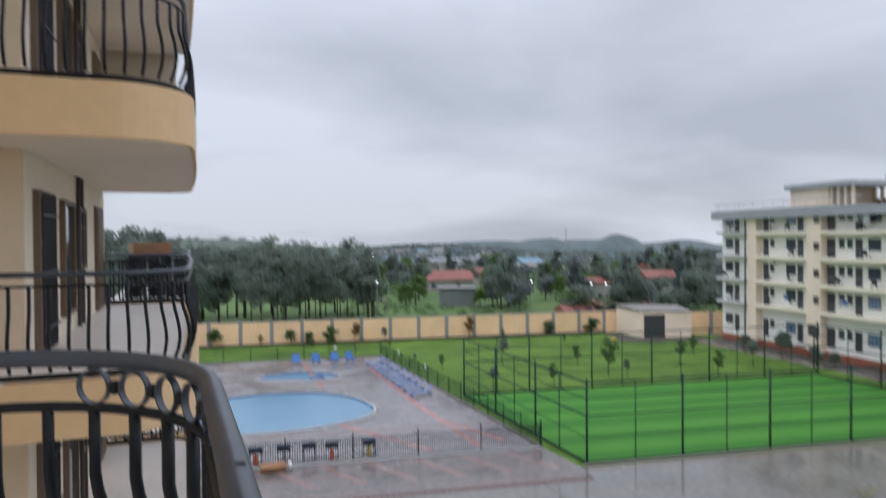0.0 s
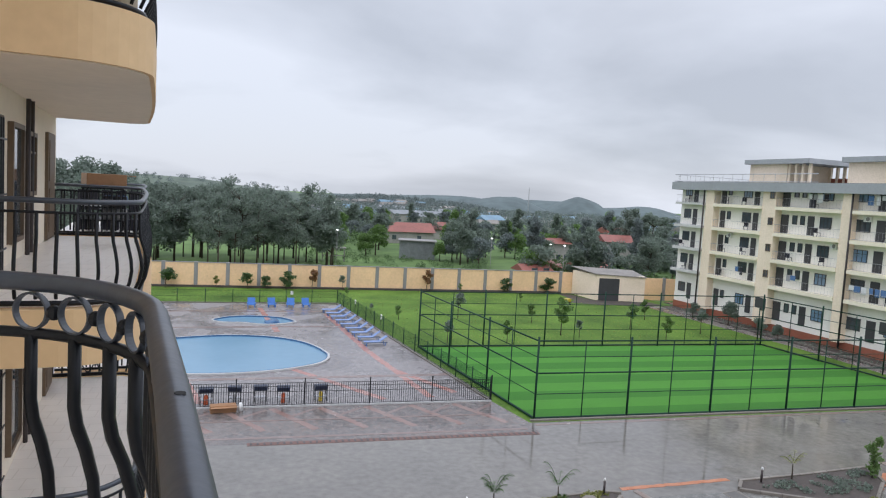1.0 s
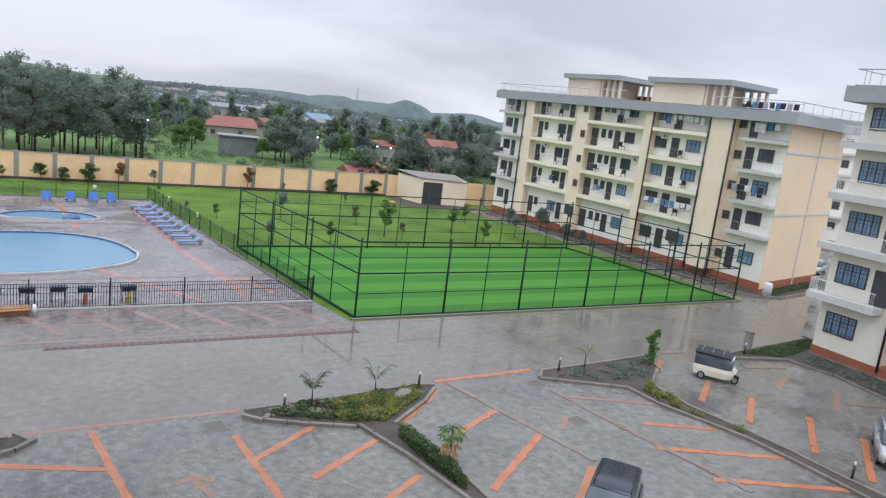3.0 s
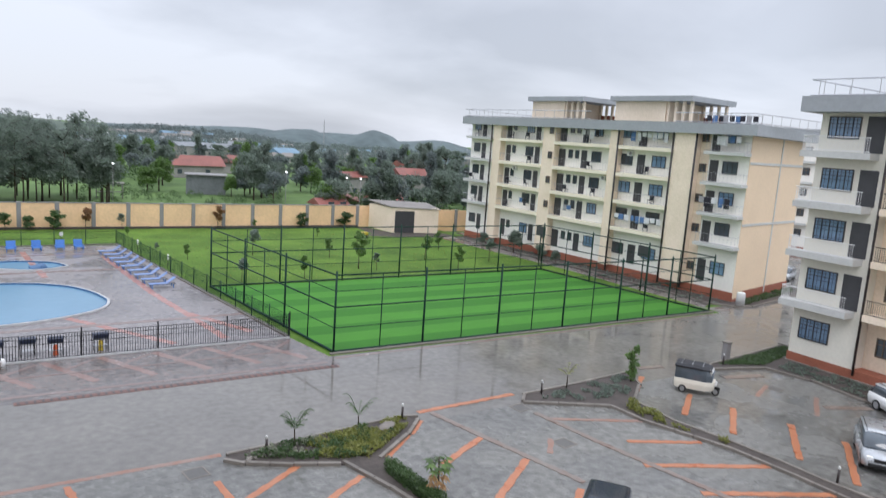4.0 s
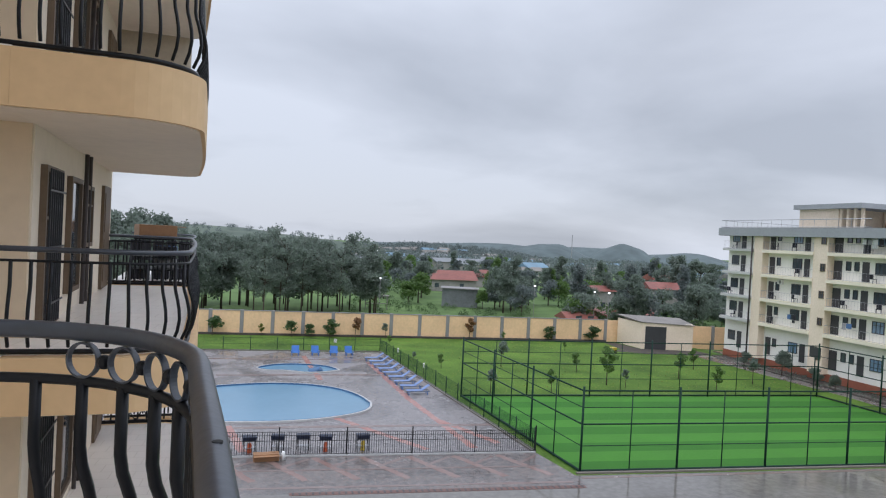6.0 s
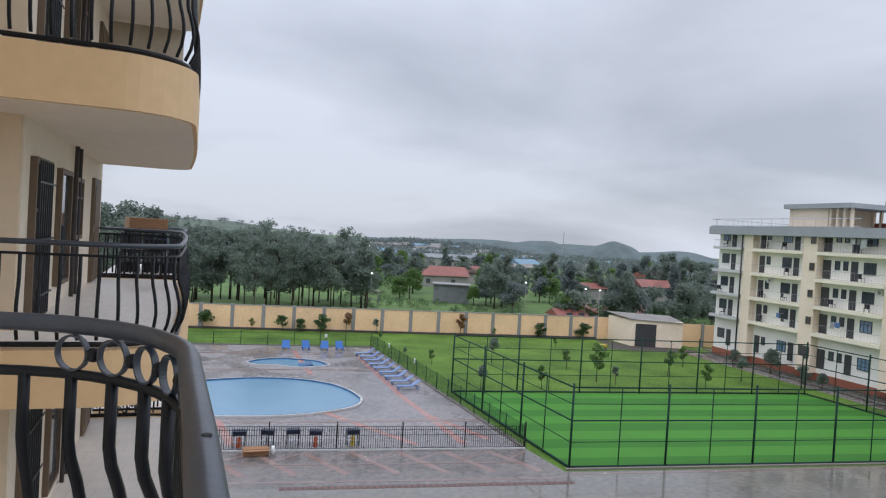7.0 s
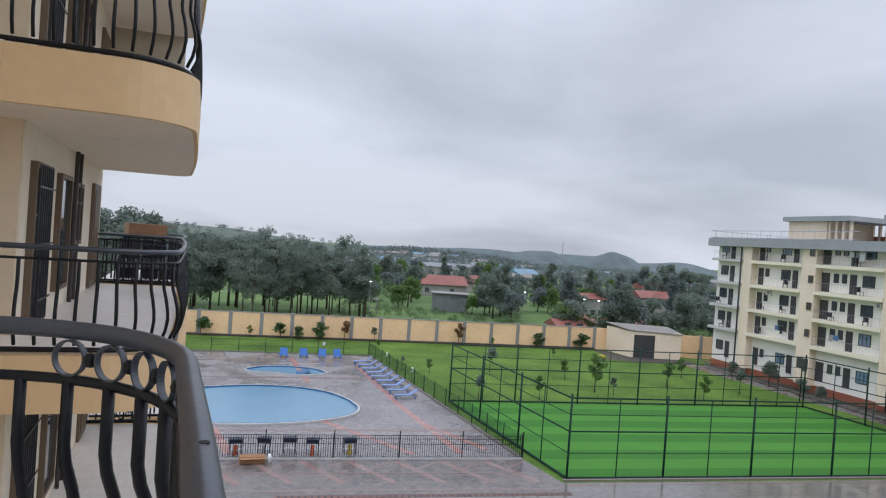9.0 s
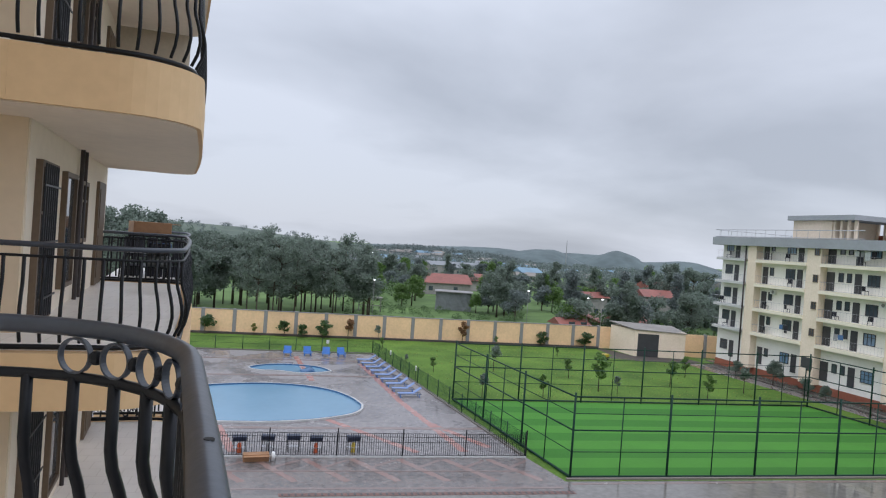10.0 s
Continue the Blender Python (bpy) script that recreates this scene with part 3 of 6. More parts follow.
post_big = shared("post", tube(bmesh.new(), [(0, 0, 0), (0, 0, FH + 0.25)], 0.072, 8))
post_thin = shared("thin_post", tube(bmesh.new(), [(0, 0, 0), (0, 0, FH)], 0.04, 6))
for a, b_, n in ((PA, PB, 12), (PB, PC, 6), (PC, PD, 12), (PD, PA, 6)):
    for k in range(n):
        p = a.lerp(b_, (FRONT_POSTS[k] if n == 12 and a is PA else k / n))
        big = k % 2 == 0
        link_mesh("post" if big else "thin_post", post_big if big else post_thin, M_FENCE, pfence, m=pose(p.x, p.y, 0))
    for z, r in ((FH, 0.052), (3.98, 0.026), (2.96, 0.05), (1.64, 0.026), (0.12, 0.075)):
        part("rail", tube(bmesh.new(), [(a.x, a.y, z), (b_.x, b_.y, z)], r, 6), M_FENCE, pfence)

# ---------- pool fences ----------
ffence = thing("pool_fence", "low black iron fence with bowed bars along the pool deck", "fence")
FX0, FX1, FY = -22.7, 14.45, 46.0
bar = bmesh.new()
tube(bar, [(0, 0, 0.12), (0, -0.05, 0.3), (0, -0.06, 0.5), (0, 0.0, 0.75), (0, 0, 1.5)], 0.017, 4)
bar = shared("bar", bar)
fpost = shared("post", boxes((-0.035, 0.035, -0.035, 0.035, 0, 1.8), bevel=0.008))
n = int((FX1 - FX0) / 0.145)
for k in range(n):
    link_mesh("bar", bar, M_BLACKMETAL, ffence, m=pose(FX0 + (k + 0.5) * (FX1 - FX0) / n, FY, 0))
for k in range(10):
    link_mesh("post", fpost, M_BLACKMETAL, ffence, m=pose(FX1 - k * 4.12, FY, 0))
for z in (0.12, 0.95, 1.28, 1.5):
    part("rail", tube(bmesh.new(), [(FX0, FY, z), (FX1, FY, z)], 0.017, 5), M_BLACKMETAL, ffence)
part("kerb", boxes((FX0, FX1, FY - 0.12, FY + 0.12, 0.0, 0.09)), M_POOLEDGE, ffence, "pale concrete kerb")


def mesh_fence(name, a, b_, n, h, label):
    a, b_ = Vector(a), Vector(b_)
    f = thing(name, label, "fence")
    step = (b_ - a) / n
    ln = step.length
    ang = math.degrees(math.atan2(step.y, step.x))
    panel = bmesh.new()
    for i in range(int(ln / 0.09)):
        x = (i + 0.5) * 0.09
        tube(panel, [(x, 0, 0.08), (x, 0, h - 0.05)], 0.0075, 3)
    for z in (0.1, h * 0.5, h - 0.05):
        tube(panel, [(0, 0, z), (ln, 0, z)], 0.014, 4)
    panel = shared("mesh_panel", panel)
    pst = shared("post", tube(bmesh.new(), [(0, 0, 0), (0, 0, h + 0.1)], 0.04, 6))
    for k in range(n + 1):
        p = a + step * k
        link_mesh("post", pst, M_FENCE, f, m=pose(p.x, p.y, 0))
        if k < n:
            link_mesh("mesh_panel", panel, M_FENCE, f, m=pose(p.x, p.y, 0, 0, 0, ang))
    q = [tuple(v) for v in (a, b_)]
    part("kerb", prism(bmesh.new(), strip_between(q[0], q[1], 0.3), -0.03, 0.1), M_KERB, f, "concrete kerb")
    return f


mesh_fence("garden_fence", (14.45, 46.2), (9.1, 85.0), 14, 1.55, "dark green mesh fence between pool deck and lawn")
mesh_fence("garden_fence", (9.1, 85.0), (-38, 83.9), 16, 1.5, "dark green mesh fence behind the pool deck")

# ---------- boundary wall ----------
bwall = thing("boundary_wall", "long yellow boundary wall with grey pillars and coping", "wall", kind="structure")
WY, WH = 97.0, 3.2
panel = shared("panel", boxes((0.2, 3.69, -0.1, 0.1, 0.0, WH)))
pillar = shared("pillar", boxes((-0.23, 0.23, -0.2, 0.2, 0.0, WH + 0.12), bevel=0.02))
cap = shared("coping", boxes((0.0, 3.89, -0.16, 0.16, WH, WH + 0.07)))
x = 43.2
while x > -70:
    link_mesh("pillar", pillar, M_PILLAR, bwall, m=pose(x, WY, -0.1))
    link_mesh("panel", panel, M_WALLPAINT, bwall, m=pose(x - 3.89, WY, -0.1))
    link_mesh("coping", cap, M_PILLAR, bwall, m=pose(x - 3.89, WY, -0.1))
    x -= 3.89
part("panel", boxes((43.43, 45.1, WY - 0.1, WY + 0.1, -0.1, WH - 0.1)), M_WALLPAINT, bwall)
part("base_strip", boxes((-70, 43.2, WY - 0.5, WY - 0.1, -0.1, 0.25)), M_SOIL, bwall, "dark soil bed along the foot")
w2 = thing("side_wall", "short stretch of yellow boundary wall beside the shed", "wall", kind="structure")
part("panel", prism(bmesh.new(), strip_between((53.4, 92.5), (61, 91.5), 0.2), -0.1, 3.1), M_WALLPAINT, w2)
part("pillar", boxes((57.0, 57.4, 91.7, 92.2, -0.1, 3.2)), M_PILLAR, w2)

# shed
shed = thing("shed", "yellow plastered shed with dark doorway and grey sheet roof", "shed")
SP = [(45.75, 90.85), (52.7, 89.6), (53.7, 95.2), (44.9, 96.5)]
part("wall", prism(bmesh.new(), SP, -0.1, 3.55), M_CREAM, shed)
d = (Vector(SP[1]) - Vector(SP[0])).normalized()
nrm = Vector((d.y, -d.x))
a = Vector(SP[0]) + d * 0.45 + nrm * 0.02
part("door", prism(bmesh.new(), strip_between(a, a + d * 2.9, 0.06), 0, 3.1), M_DOOR, shed, "dark open steel doorway")
bm = bmesh.new()
c = sum((Vector(p) for p in SP), Vector((0, 0))) / 4
lo = [bm.verts.new((*(c + (Vector(p) - c) * 1.05), z)) for p, z in zip(SP, (3.6, 3.4, 3.75, 4.0))]
hi = [bm.verts.new((v.co.x, v.co.y, v.co.z + 0.1)) for v in lo]
bm.faces.new(hi); bm.faces.new(lo[::-1])
for i in range(4):
    bm.faces.new((lo[i], lo[(i + 1) % 4], hi[(i + 1) % 4], hi[i]))
part("roof", bm, M_OLDSHEET, shed, "weathered grey sheet roof")

slab("yard_pavement", [(57.7, 43.25), (130, 43.25), (130, 90), (56.2, 90)], -0.01, M_PARK, "wet paved yard behind the apartment block", "pavement")

# ---------- openings ----------
_cache = {}


def ring_frame(w, h, t, y0, y1):
    """A closed rectangular frame as one connected piece."""
    bm = bmesh.new()
    outer = [(0, 0), (w, 0), (w, h), (0, h)]
    inner = [(t, t), (w - t, t), (w - t, h - t), (t, h - t)]
    v = [[bm.verts.new((x, y, z)) for x, z in q] for q, y in ((outer, y0), (inner, y0), (inner, y1), (outer, y1))]
    for r in range(4):
        a_, b_ = v[r], v[(r + 1) % 4]
        for k in range(4):
            bm.faces.new((a_[k], a_[(k + 1) % 4], b_[(k + 1) % 4], b_[k]))
    bmesh.ops.recalc_face_normals(bm, faces=bm.faces)
    return bm


def with_material(ob, mat):
    """Its own material on a shared mesh."""
    if not ob.data.materials:
        ob.data.materials.append(None)
    ob.material_slots[0].link = "OBJECT"
    ob.material_slots[0].material = mat
    return ob


def window(parent, m, s, z, w, h, frame_mat=None, pane_mat=None, bars=2, name="window", grill=False):
    """A framed window on a facade; m: the facade's frame, s and z its lower near corner."""
    key = (round(w, 2), round(h, 2))
    if key not in _cache:
        _cache[key] = (shared("window_frame", ring_frame(w, h, 0.07, 0.0, 0.08)), shared("pane", boxes((0.05, w - 0.05, 0.004, 0.03, 0.05, h - 0.05))),
                       shared("glazing_bar", boxes((-0.025, 0.025, 0.01, 0.07, 0.07, h - 0.07))), shared("transom", boxes((0.07, w - 0.07, 0.012, 0.068, h * 0.68 - 0.02, h * 0.68 + 0.02))),
                       shared("grill_bar", boxes((-0.01, 0.01, 0.085, 0.105, 0.03, h - 0.03))), shared("grill_rail", boxes((0.02, w - 0.02, 0.106, 0.12, -0.012, 0.012))))
    fme, pme, bme, tme, gme, rme = _cache[key]
    fm = frame_mat or M_FRAME
    wob = with_material(link_mesh(name, fme, None, parent, m=m @ pose(s, 0.0, z)), fm)
    with_material(link_mesh("pane", pme, None, wob), pane_mat or M_GLASS)
    for k in range(1, bars):
        with_material(link_mesh("glazing_bar", bme, None, wob, m=pose(w * k / bars, 0, 0)), fm)
    if bars > 1:
        with_material(link_mesh("transom", tme, None, wob), fm)
    if grill:
        for k in range(1, 8):
            with_material(link_mesh("grill_bar", gme, None, wob, m=pose(w * k / 8, 0, 0)), M_FRAME)
        for k in (0.15, 0.5, 0.85):
            with_material(link_mesh("grill_rail", rme, None, wob, m=pose(0, 0, h * k)), M_FRAME)
    return wob


def door(parent, m, s, z, w, h, mat=None):
    key = ("door", round(w, 2), round(h, 2))
    if key not in _cache:
        _cache[key] = shared("door", boxes((0, w, 0, 0.06, 0, h), (0.12, w - 0.12, 0.061, 0.075, h * 0.55, h - 0.15), (0.12, w - 0.12, 0.061, 0.075, 0.15, h * 0.48)))
    ob = link_mesh("door", _cache[key], mat or M_DOOR, parent, m=m @ pose(s, 0.0, z))
    return ob


def railing(parent, m, pts, z, h=0.95, step=0.14, mat=None, r=0.011):
    """A plain balcony railing along points (s, d)."""
    bm = bmesh.new()
    for i in range(len(pts) - 1):
        a, b_ = Vector(pts[i]), Vector(pts[i + 1])
        k = max(1, int((b_ - a).length / step))
        for j in range(k):
            p = a.lerp(b_, (j + 0.5) / k)
            tube(bm, [(p.x, p.y, z), (p.x, p.y, z + h)], r, 3)
        for zz in (z + 0.08, z + h):
            tube(bm, [(a.x, a.y, zz), (b_.x, b_.y, zz)], r * 1.9, 4)
    ob = part("railing", bm, mat or M_STEEL, parent)
    ob.matrix_basis = m
    return ob


def local_part(name, bm, mat, parent, m, label=""):
    ob = part(name, bm, mat, parent, label)
    ob.matrix_basis = m
    return ob


# ---------- apartment block across the pitch ----------
B = thing("apartment_building", "five-storey cream and white apartment block with balconies and flat roof", "building")
MB = local((58.31, 44.11), (-0.066, 0.998))
BL = 42.6
local_part("wall", prism(bmesh.new(), [(0, 0), (1.9, -13.2), (BL, -13.2), (BL, 0)], 0.9, 16.4), M_WHITE, B, MB, "white plastered wall")
local_part("plinth", prism(bmesh.new(), [(-0.06, 0.06), (1.8, -13.3), (BL + 0.06, -13.3), (BL + 0.06, 0.06)], -0.1, 0.92), M_RED, B, MB, "brick-red painted plinth")
e_dir = Vector((1.9, -13.2)).normalized()
e_out = Vector((e_dir.y, -e_dir.x))
q = [Vector((0, 0.02)) + e_out * 0.06, Vector((0, 0.02)) + e_dir * 13.33 + e_out * 0.06, Vector((0, 0.02)) + e_dir * 13.33 + e_out * 0.005, Vector((0, 0.02)) + e_out * 0.005]
local_part("end_wall", prism(bmesh.new(), [tuple(v) for v in q], 0.3, 16.3), M_ENDWALL, B, MB, "pale apricot end wall")
for z in (7.5, 13.4):
    q = [Vector((0, 0)) + e_out * 0.11, e_dir * 13.33 + e_out * 0.11, e_dir * 13.33 + e_out * 0.062, e_out * 0.062]
    local_part("band", prism(bmesh.new(), [tuple(v) for v in q], z - 0.12, z + 0.12), M_SLABGREY, B, MB, "grey string course")
q = [e_dir * 7.2 + e_out * 0.13, e_dir * 7.4 + e_out * 0.13, e_dir * 7.4 + e_out * 0.062, e_dir * 7.2 + e_out * 0.062]
local_part("drain_pipe", prism(bmesh.new(), [tuple(v) for v in q], 0.3, 16.2), M_SLABGREY, B, MB)
FL = [5.37, 8.35, 11.35, 14.32]
# yellow pilasters and the stair strip
for s0, s1, d1, mat in ((4.35, 5.4, 0.06, M_CREAM), (5.4, 7.9, 0.95, M_CREAM), (15.35, 16.4, 0.95, M_CREAM), (25.1, 27.1, 0.95, M_CREAM), (35.2, 36.7, 0.95, M_CREAM)):
    local_part("pilaster", boxes((s0, s1, 0.003, d1, 0.9, 16.0)), mat, B, MB, "cream painted pilaster")
for s in (5.3, 8.02, 15.2, 37.0):
    local_part("drain_pipe", tube(bmesh.new(), [(s, 1.02, 0.4), (s, 1.02, 15.95)], 0.1, 8), M_PIPE, B, MB, "dark drain pipe")
for z in FL:
    for s0, s1, d1, mat in ((-0.1, 4.35, 1.05, M_SLABGREY), (8.1, 15.1, 1.05, M_SLABCREAM), (16.41, 25.09, 1.05, M_SLABCREAM), (27.11, 35.19, 1.05, M_SLABCREAM), (37.1, 42.55, 1.05, M_SLABGREY)):
        local_part("balcony_slab", boxes((s0, s1, 0.003, d1, z - (0.3 if mat is M_SLABGREY else 0.38), z)), mat, B, MB)
        railing(B, MB, [(s0 + 0.05, 0.05), (s0 + 0.05, d1 - 0.06), (s1 - 0.05, d1 - 0.06), (s1 - 0.05, 0.05)], z, 0.95, 0.4, M_STEEL, 0.008)
rb = random.Random(4)
for lv, z in enumerate([1.5] + FL):
    wz = z + 0.85
    for s, w in ((1.15, 1.6), (9.4, 1.75), (13.75, 1.75), (18.3, 1.45), (29.7, 1.4), (40.5, 1.35)):
        window(B, MB, s, wz, w, 1.25, pane_mat=M_GLASSB if (lv == 4 or rb.random() < 0.25) else M_GLASS, bars=3)
    for s, w in ((21.75, 0.6), (22.8, 0.65), (33.1, 0.6)):
        window(B, MB, s, wz + 0.25, w, 1.0, bars=1)
    window(B, MB @ pose(0, 0.06, 0), 4.5, wz, 0.8, 0.85, M_BROWNFRAME, bars=2)
    window(B, MB @ pose(0, 0.95, 0), 25.3, wz, 0.7, 0.85, M_BROWNFRAME, bars=2)
    for s, w in ((3.25, 0.9), (12.1, 1.0), (20.5, 0.85), (24.0, 1.05), (28.55, 0.8), (34.05, 0.85), (39.3, 0.8)):
        door(B, MB, s, z + 0.02, w, 2.1)
# roof
roof_pts = [(-1.2, 1.4), (0.8, -13.7), (BL + 0.55, -13.7), (BL + 0.55, 1.4)]
local_part("roof", prism(bmesh.new(), roof_pts, 15.95, 16.95), M_GREYPAINT, B, MB, "grey overhanging roof slab")
local_part("roof_deck", prism(bmesh.new(), [(-1.0, 1.2), (1.0, -13.5), (BL + 0.4, -13.5), (BL + 0.4, 1.2)], 16.95, 17.0), M_IRONSHEET, B, MB)
railing(B, MB, [(-0.9, -12), (-0.9, 1.15), (8.0, 1.15)], 17.0, 0.95, 1.6, M_STEEL, 0.022)
railing(B, MB, [(19.5, 1.15), (BL + 0.35, 1.15), (BL + 0.35, -12)], 17.0, 0.95, 1.6, M_STEEL, 0.022)
for s0, s1 in ((8.4, 19.0), (23.6, 33.0)):
    mid = s0 + 3.2
    local_part("penthouse", boxes((mid, s1 - 0.4, -8.6, -1.9, 16.95, 19.3)), M_CREAM, B, MB, "cream stair-head room on the roof")
    local_part("penthouse_roof", boxes((s0 - 0.4, s1, -9.2, -1.3, 19.3, 19.85)), M_GREYPAINT, B, MB, "grey flat roof slab")
    for k in range(4):
        for dd in (-2.0, -8.2):
            local_part("column", boxes((s0 + k * 0.95, s0 + k * 0.95 + 0.28, dd - 0.28, dd, 16.95, 19.3)), M_CREAM, B, MB)
    local_part("parapet", boxes((s0, mid, -8.5, -8.3, 16.95, 18.0)), M_RED, B, MB)

# ---------- second block, nearer ----------
C = thing("apartment_building", "white five-storey apartment block with grey roof edge and red plinth", "building")
MC = local((45.2, 0), (0, 1))
local_part("wall", boxes((25.5, 29.95, -12, 0, 0.7, 17.3)), M_IVORY, C, MC, "ivory plastered wall")
local_part("recessed_wall", boxes((4, 25.495, -12, -1.2, 0.7, 17.3)), M_CREAM, C, MC, "cream recessed wall")
local_part("plinth", boxes((4, 30.0, -12.1, 0.05, -0.1, 0.72)), M_RED, C, MC, "brick-red painted plinth")
local_part("roof", boxes((2.5, 30.75, -13, 1.35, 17.2, 18.2)), M_GREYPAINT, C, MC, "grey overhanging roof slab")
railing(C, MC, [(30.4, -10), (30.4, 1.0), (4, 1.0)], 18.2, 1.1, 1.7, M_STEEL, 0.025)
local_part("drain_pipe", tube(bmesh.new(), [(25.35, 0.12, 0.4), (25.35, 0.12, 17.1)], 0.08, 8), M_PIPE, C, MC)
CF = [4.5, 7.95, 11.3, 14.68]
for lv, z in enumerate([0.85] + CF):
    if lv:
        local_part("balcony_slab", boxes((25.9, 30.5, 0.003, 1.15, z - 0.42, z)), M_SLABGREY, C, MC, "grey balcony slab")
        railing(C, MC, [(30.42, 0.05), (30.42, 1.08), (26.0, 1.08)], z, 0.95, 0.13, M_WHITEPLASTIC, 0.012)
        local_part("side_slab", boxes((6, 25.2, -1.19, 0.4, z - 0.42, z)), M_CREAM, C, MC)
        railing(C, MC, [(25.1, 0.32), (6.1, 0.32)], z, 0.95, 0.13, M_BLACKMETAL, 0.012)
    window(C, MC, 27.3, z + 0.85 if lv else z + 1.0, 2.1, 1.45, pane_mat=M_GLASSB, bars=4, grill=True)
    if lv:
        door(C, MC, 25.75, z + 0.02, 1.15, 2.3)
    for s in (23.4, 20.6, 17.0, 13.0, 9.0):
        window(C, MC @ pose(0, -1.2, 0), s, z + 0.85, 1.4, 1.25, M_BROWNFRAME, bars=3)

# ---------- third block, far between the two ----------
D = thing("apartment_building", "distant pale apartment block with brown windows", "building")
MD = local((103, 66.5), (-0.53, 0.85))
local_part("wall", boxes((-16, 16, -12, 0, 0.9, 18.0)), M_WHITE, D, MD, "white plastered wall")
local_part("plinth", boxes((-16.05, 16.05, -12, 0.05, -3, 0.9)), M_RED, D, MD, "brick-red painted plinth")
local_part("roof", boxes((-17, 17, -13, 1.2, 18.0, 18.9)), M_GREYPAINT, D, MD, "grey overhanging roof slab")
for lv in range(5):
    z = 1.5 + 3.15 * lv
    for s0 in (-14.5, -8.2, -1.9, 4.4, 10.7):
        if lv:
            local_part("balcony_slab", boxes((s0, s0 + 3.9, 0.003, 1.1, z - 0.32, z)), M_SLABGREY, D, MD)
            local_part("parapet", boxes((s0, s0 + 3.9, 0.98, 1.1, z + 0.003, z + 0.9)), M_WHITE, D, MD, "white balcony front")
            local_part("cream_band", boxes((s0 + 3.92, s0 + 6.2, 0.003, 0.35, z - 0.5, z + 0.1)), M_CREAM, D, MD, "cream string course")
        for ds in (0.5, 2.0, 4.7):
            window(D, MD, s0 + ds, z + 1.0, 1.0, 1.15, M_BROWNFRAME, bars=2)


# ---------- the block from whose balcony one looks ----------
OWN_O, OWN_U = Vector((-2.17, 2.87)), Vector((-0.1196, 0.9928))
MO = local(OWN_O, OWN_U)          # s along the front, local y runs inwards
F0, DEPTH = 12.55, 1.87
NB0, STOREY = 12.42, 3.13     # the neighbouring flat's floor, and the storey height
own = thing("apartment_building", "yellow and white apartment block with rounded balconies", "building")


def corner_arc(s_side, r, sign):
    """A rounded corner from the side edge to the front edge."""
    return [(s_side + sign * r * (1 - math.cos(math.pi / 2 * k / 10)), r * (1 - math.sin(math.pi / 2 * k / 10))) for k in range(11)]


def balcony_edge(s0, s1, r0, r1, bow=0.06):
    """Side, rounded corner, bowed front, rounded corner, side; (s, inward)."""
    left = corner_arc(s0, r0, 1)
    right = corner_arc(s1, r1, -1)[::-1]
    front = []
    for k in range(1, 8):
        t = k / 8
        front.append((s0 + r0 + (s1 - r1 - s0 - r0) * t, -bow * math.sin(math.pi * t)))
    return [(s0, DEPTH - 0.004)] + [(s0, DEPTH * 0.75)] + left + front + right + [(s1, DEPTH * 0.75), (s1, DEPTH - 0.004)]


S0, S1 = 8.4, 16.6
EDGE_NB = balcony_edge(7.1, 16.4, 0.85, 0.6)
EDGE_OWN = [(s, d if d > 1.2 else d - 0.065 - 0.010 * min(1.0, max(0.0, (0.9 - s) / 0.7))) for s, d in balcony_edge(-5.2, 1.44, 0.78, 0.74, 0.02)]


def inset(edge, w):
    c = Vector((sum(p[0] for p in edge) / len(edge), DEPTH / 2 + 0.2))
    out = []
    for i, p in enumerate(edge):
        a, b_ = Vector(edge[max(0, i - 1)]), Vector(edge[min(len(edge) - 1, i + 1)])
        d = (b_ - a).normalized()
        nrm = Vector((-d.y, d.x))
        if nrm.dot(c - Vector(p)) < 0:
            nrm = -nrm
        out.append(tuple(Vector(p) + nrm * w))
    return out


def ccw(pts):
    a = sum(pts[i - 1][0] * pts[i][1] - pts[i][0] * pts[i - 1][1] for i in range(len(pts)))
    return pts if a > 0 else pts[::-1]


def along(pts, step):
    """Evenly spaced points and outward directions along an edge."""
    out, want, gone = [], step * 0.5, 0.0
    for i in range(len(pts) - 1):
        a, b_ = Vector(pts[i]), Vector(pts[i + 1])
        ln = (b_ - a).length
        while want <= gone + ln:
            d = (b_ - a).normalized()
            out.append((a.lerp(b_, (want - gone) / ln), d))
            want += step
        gone += ln
    return out


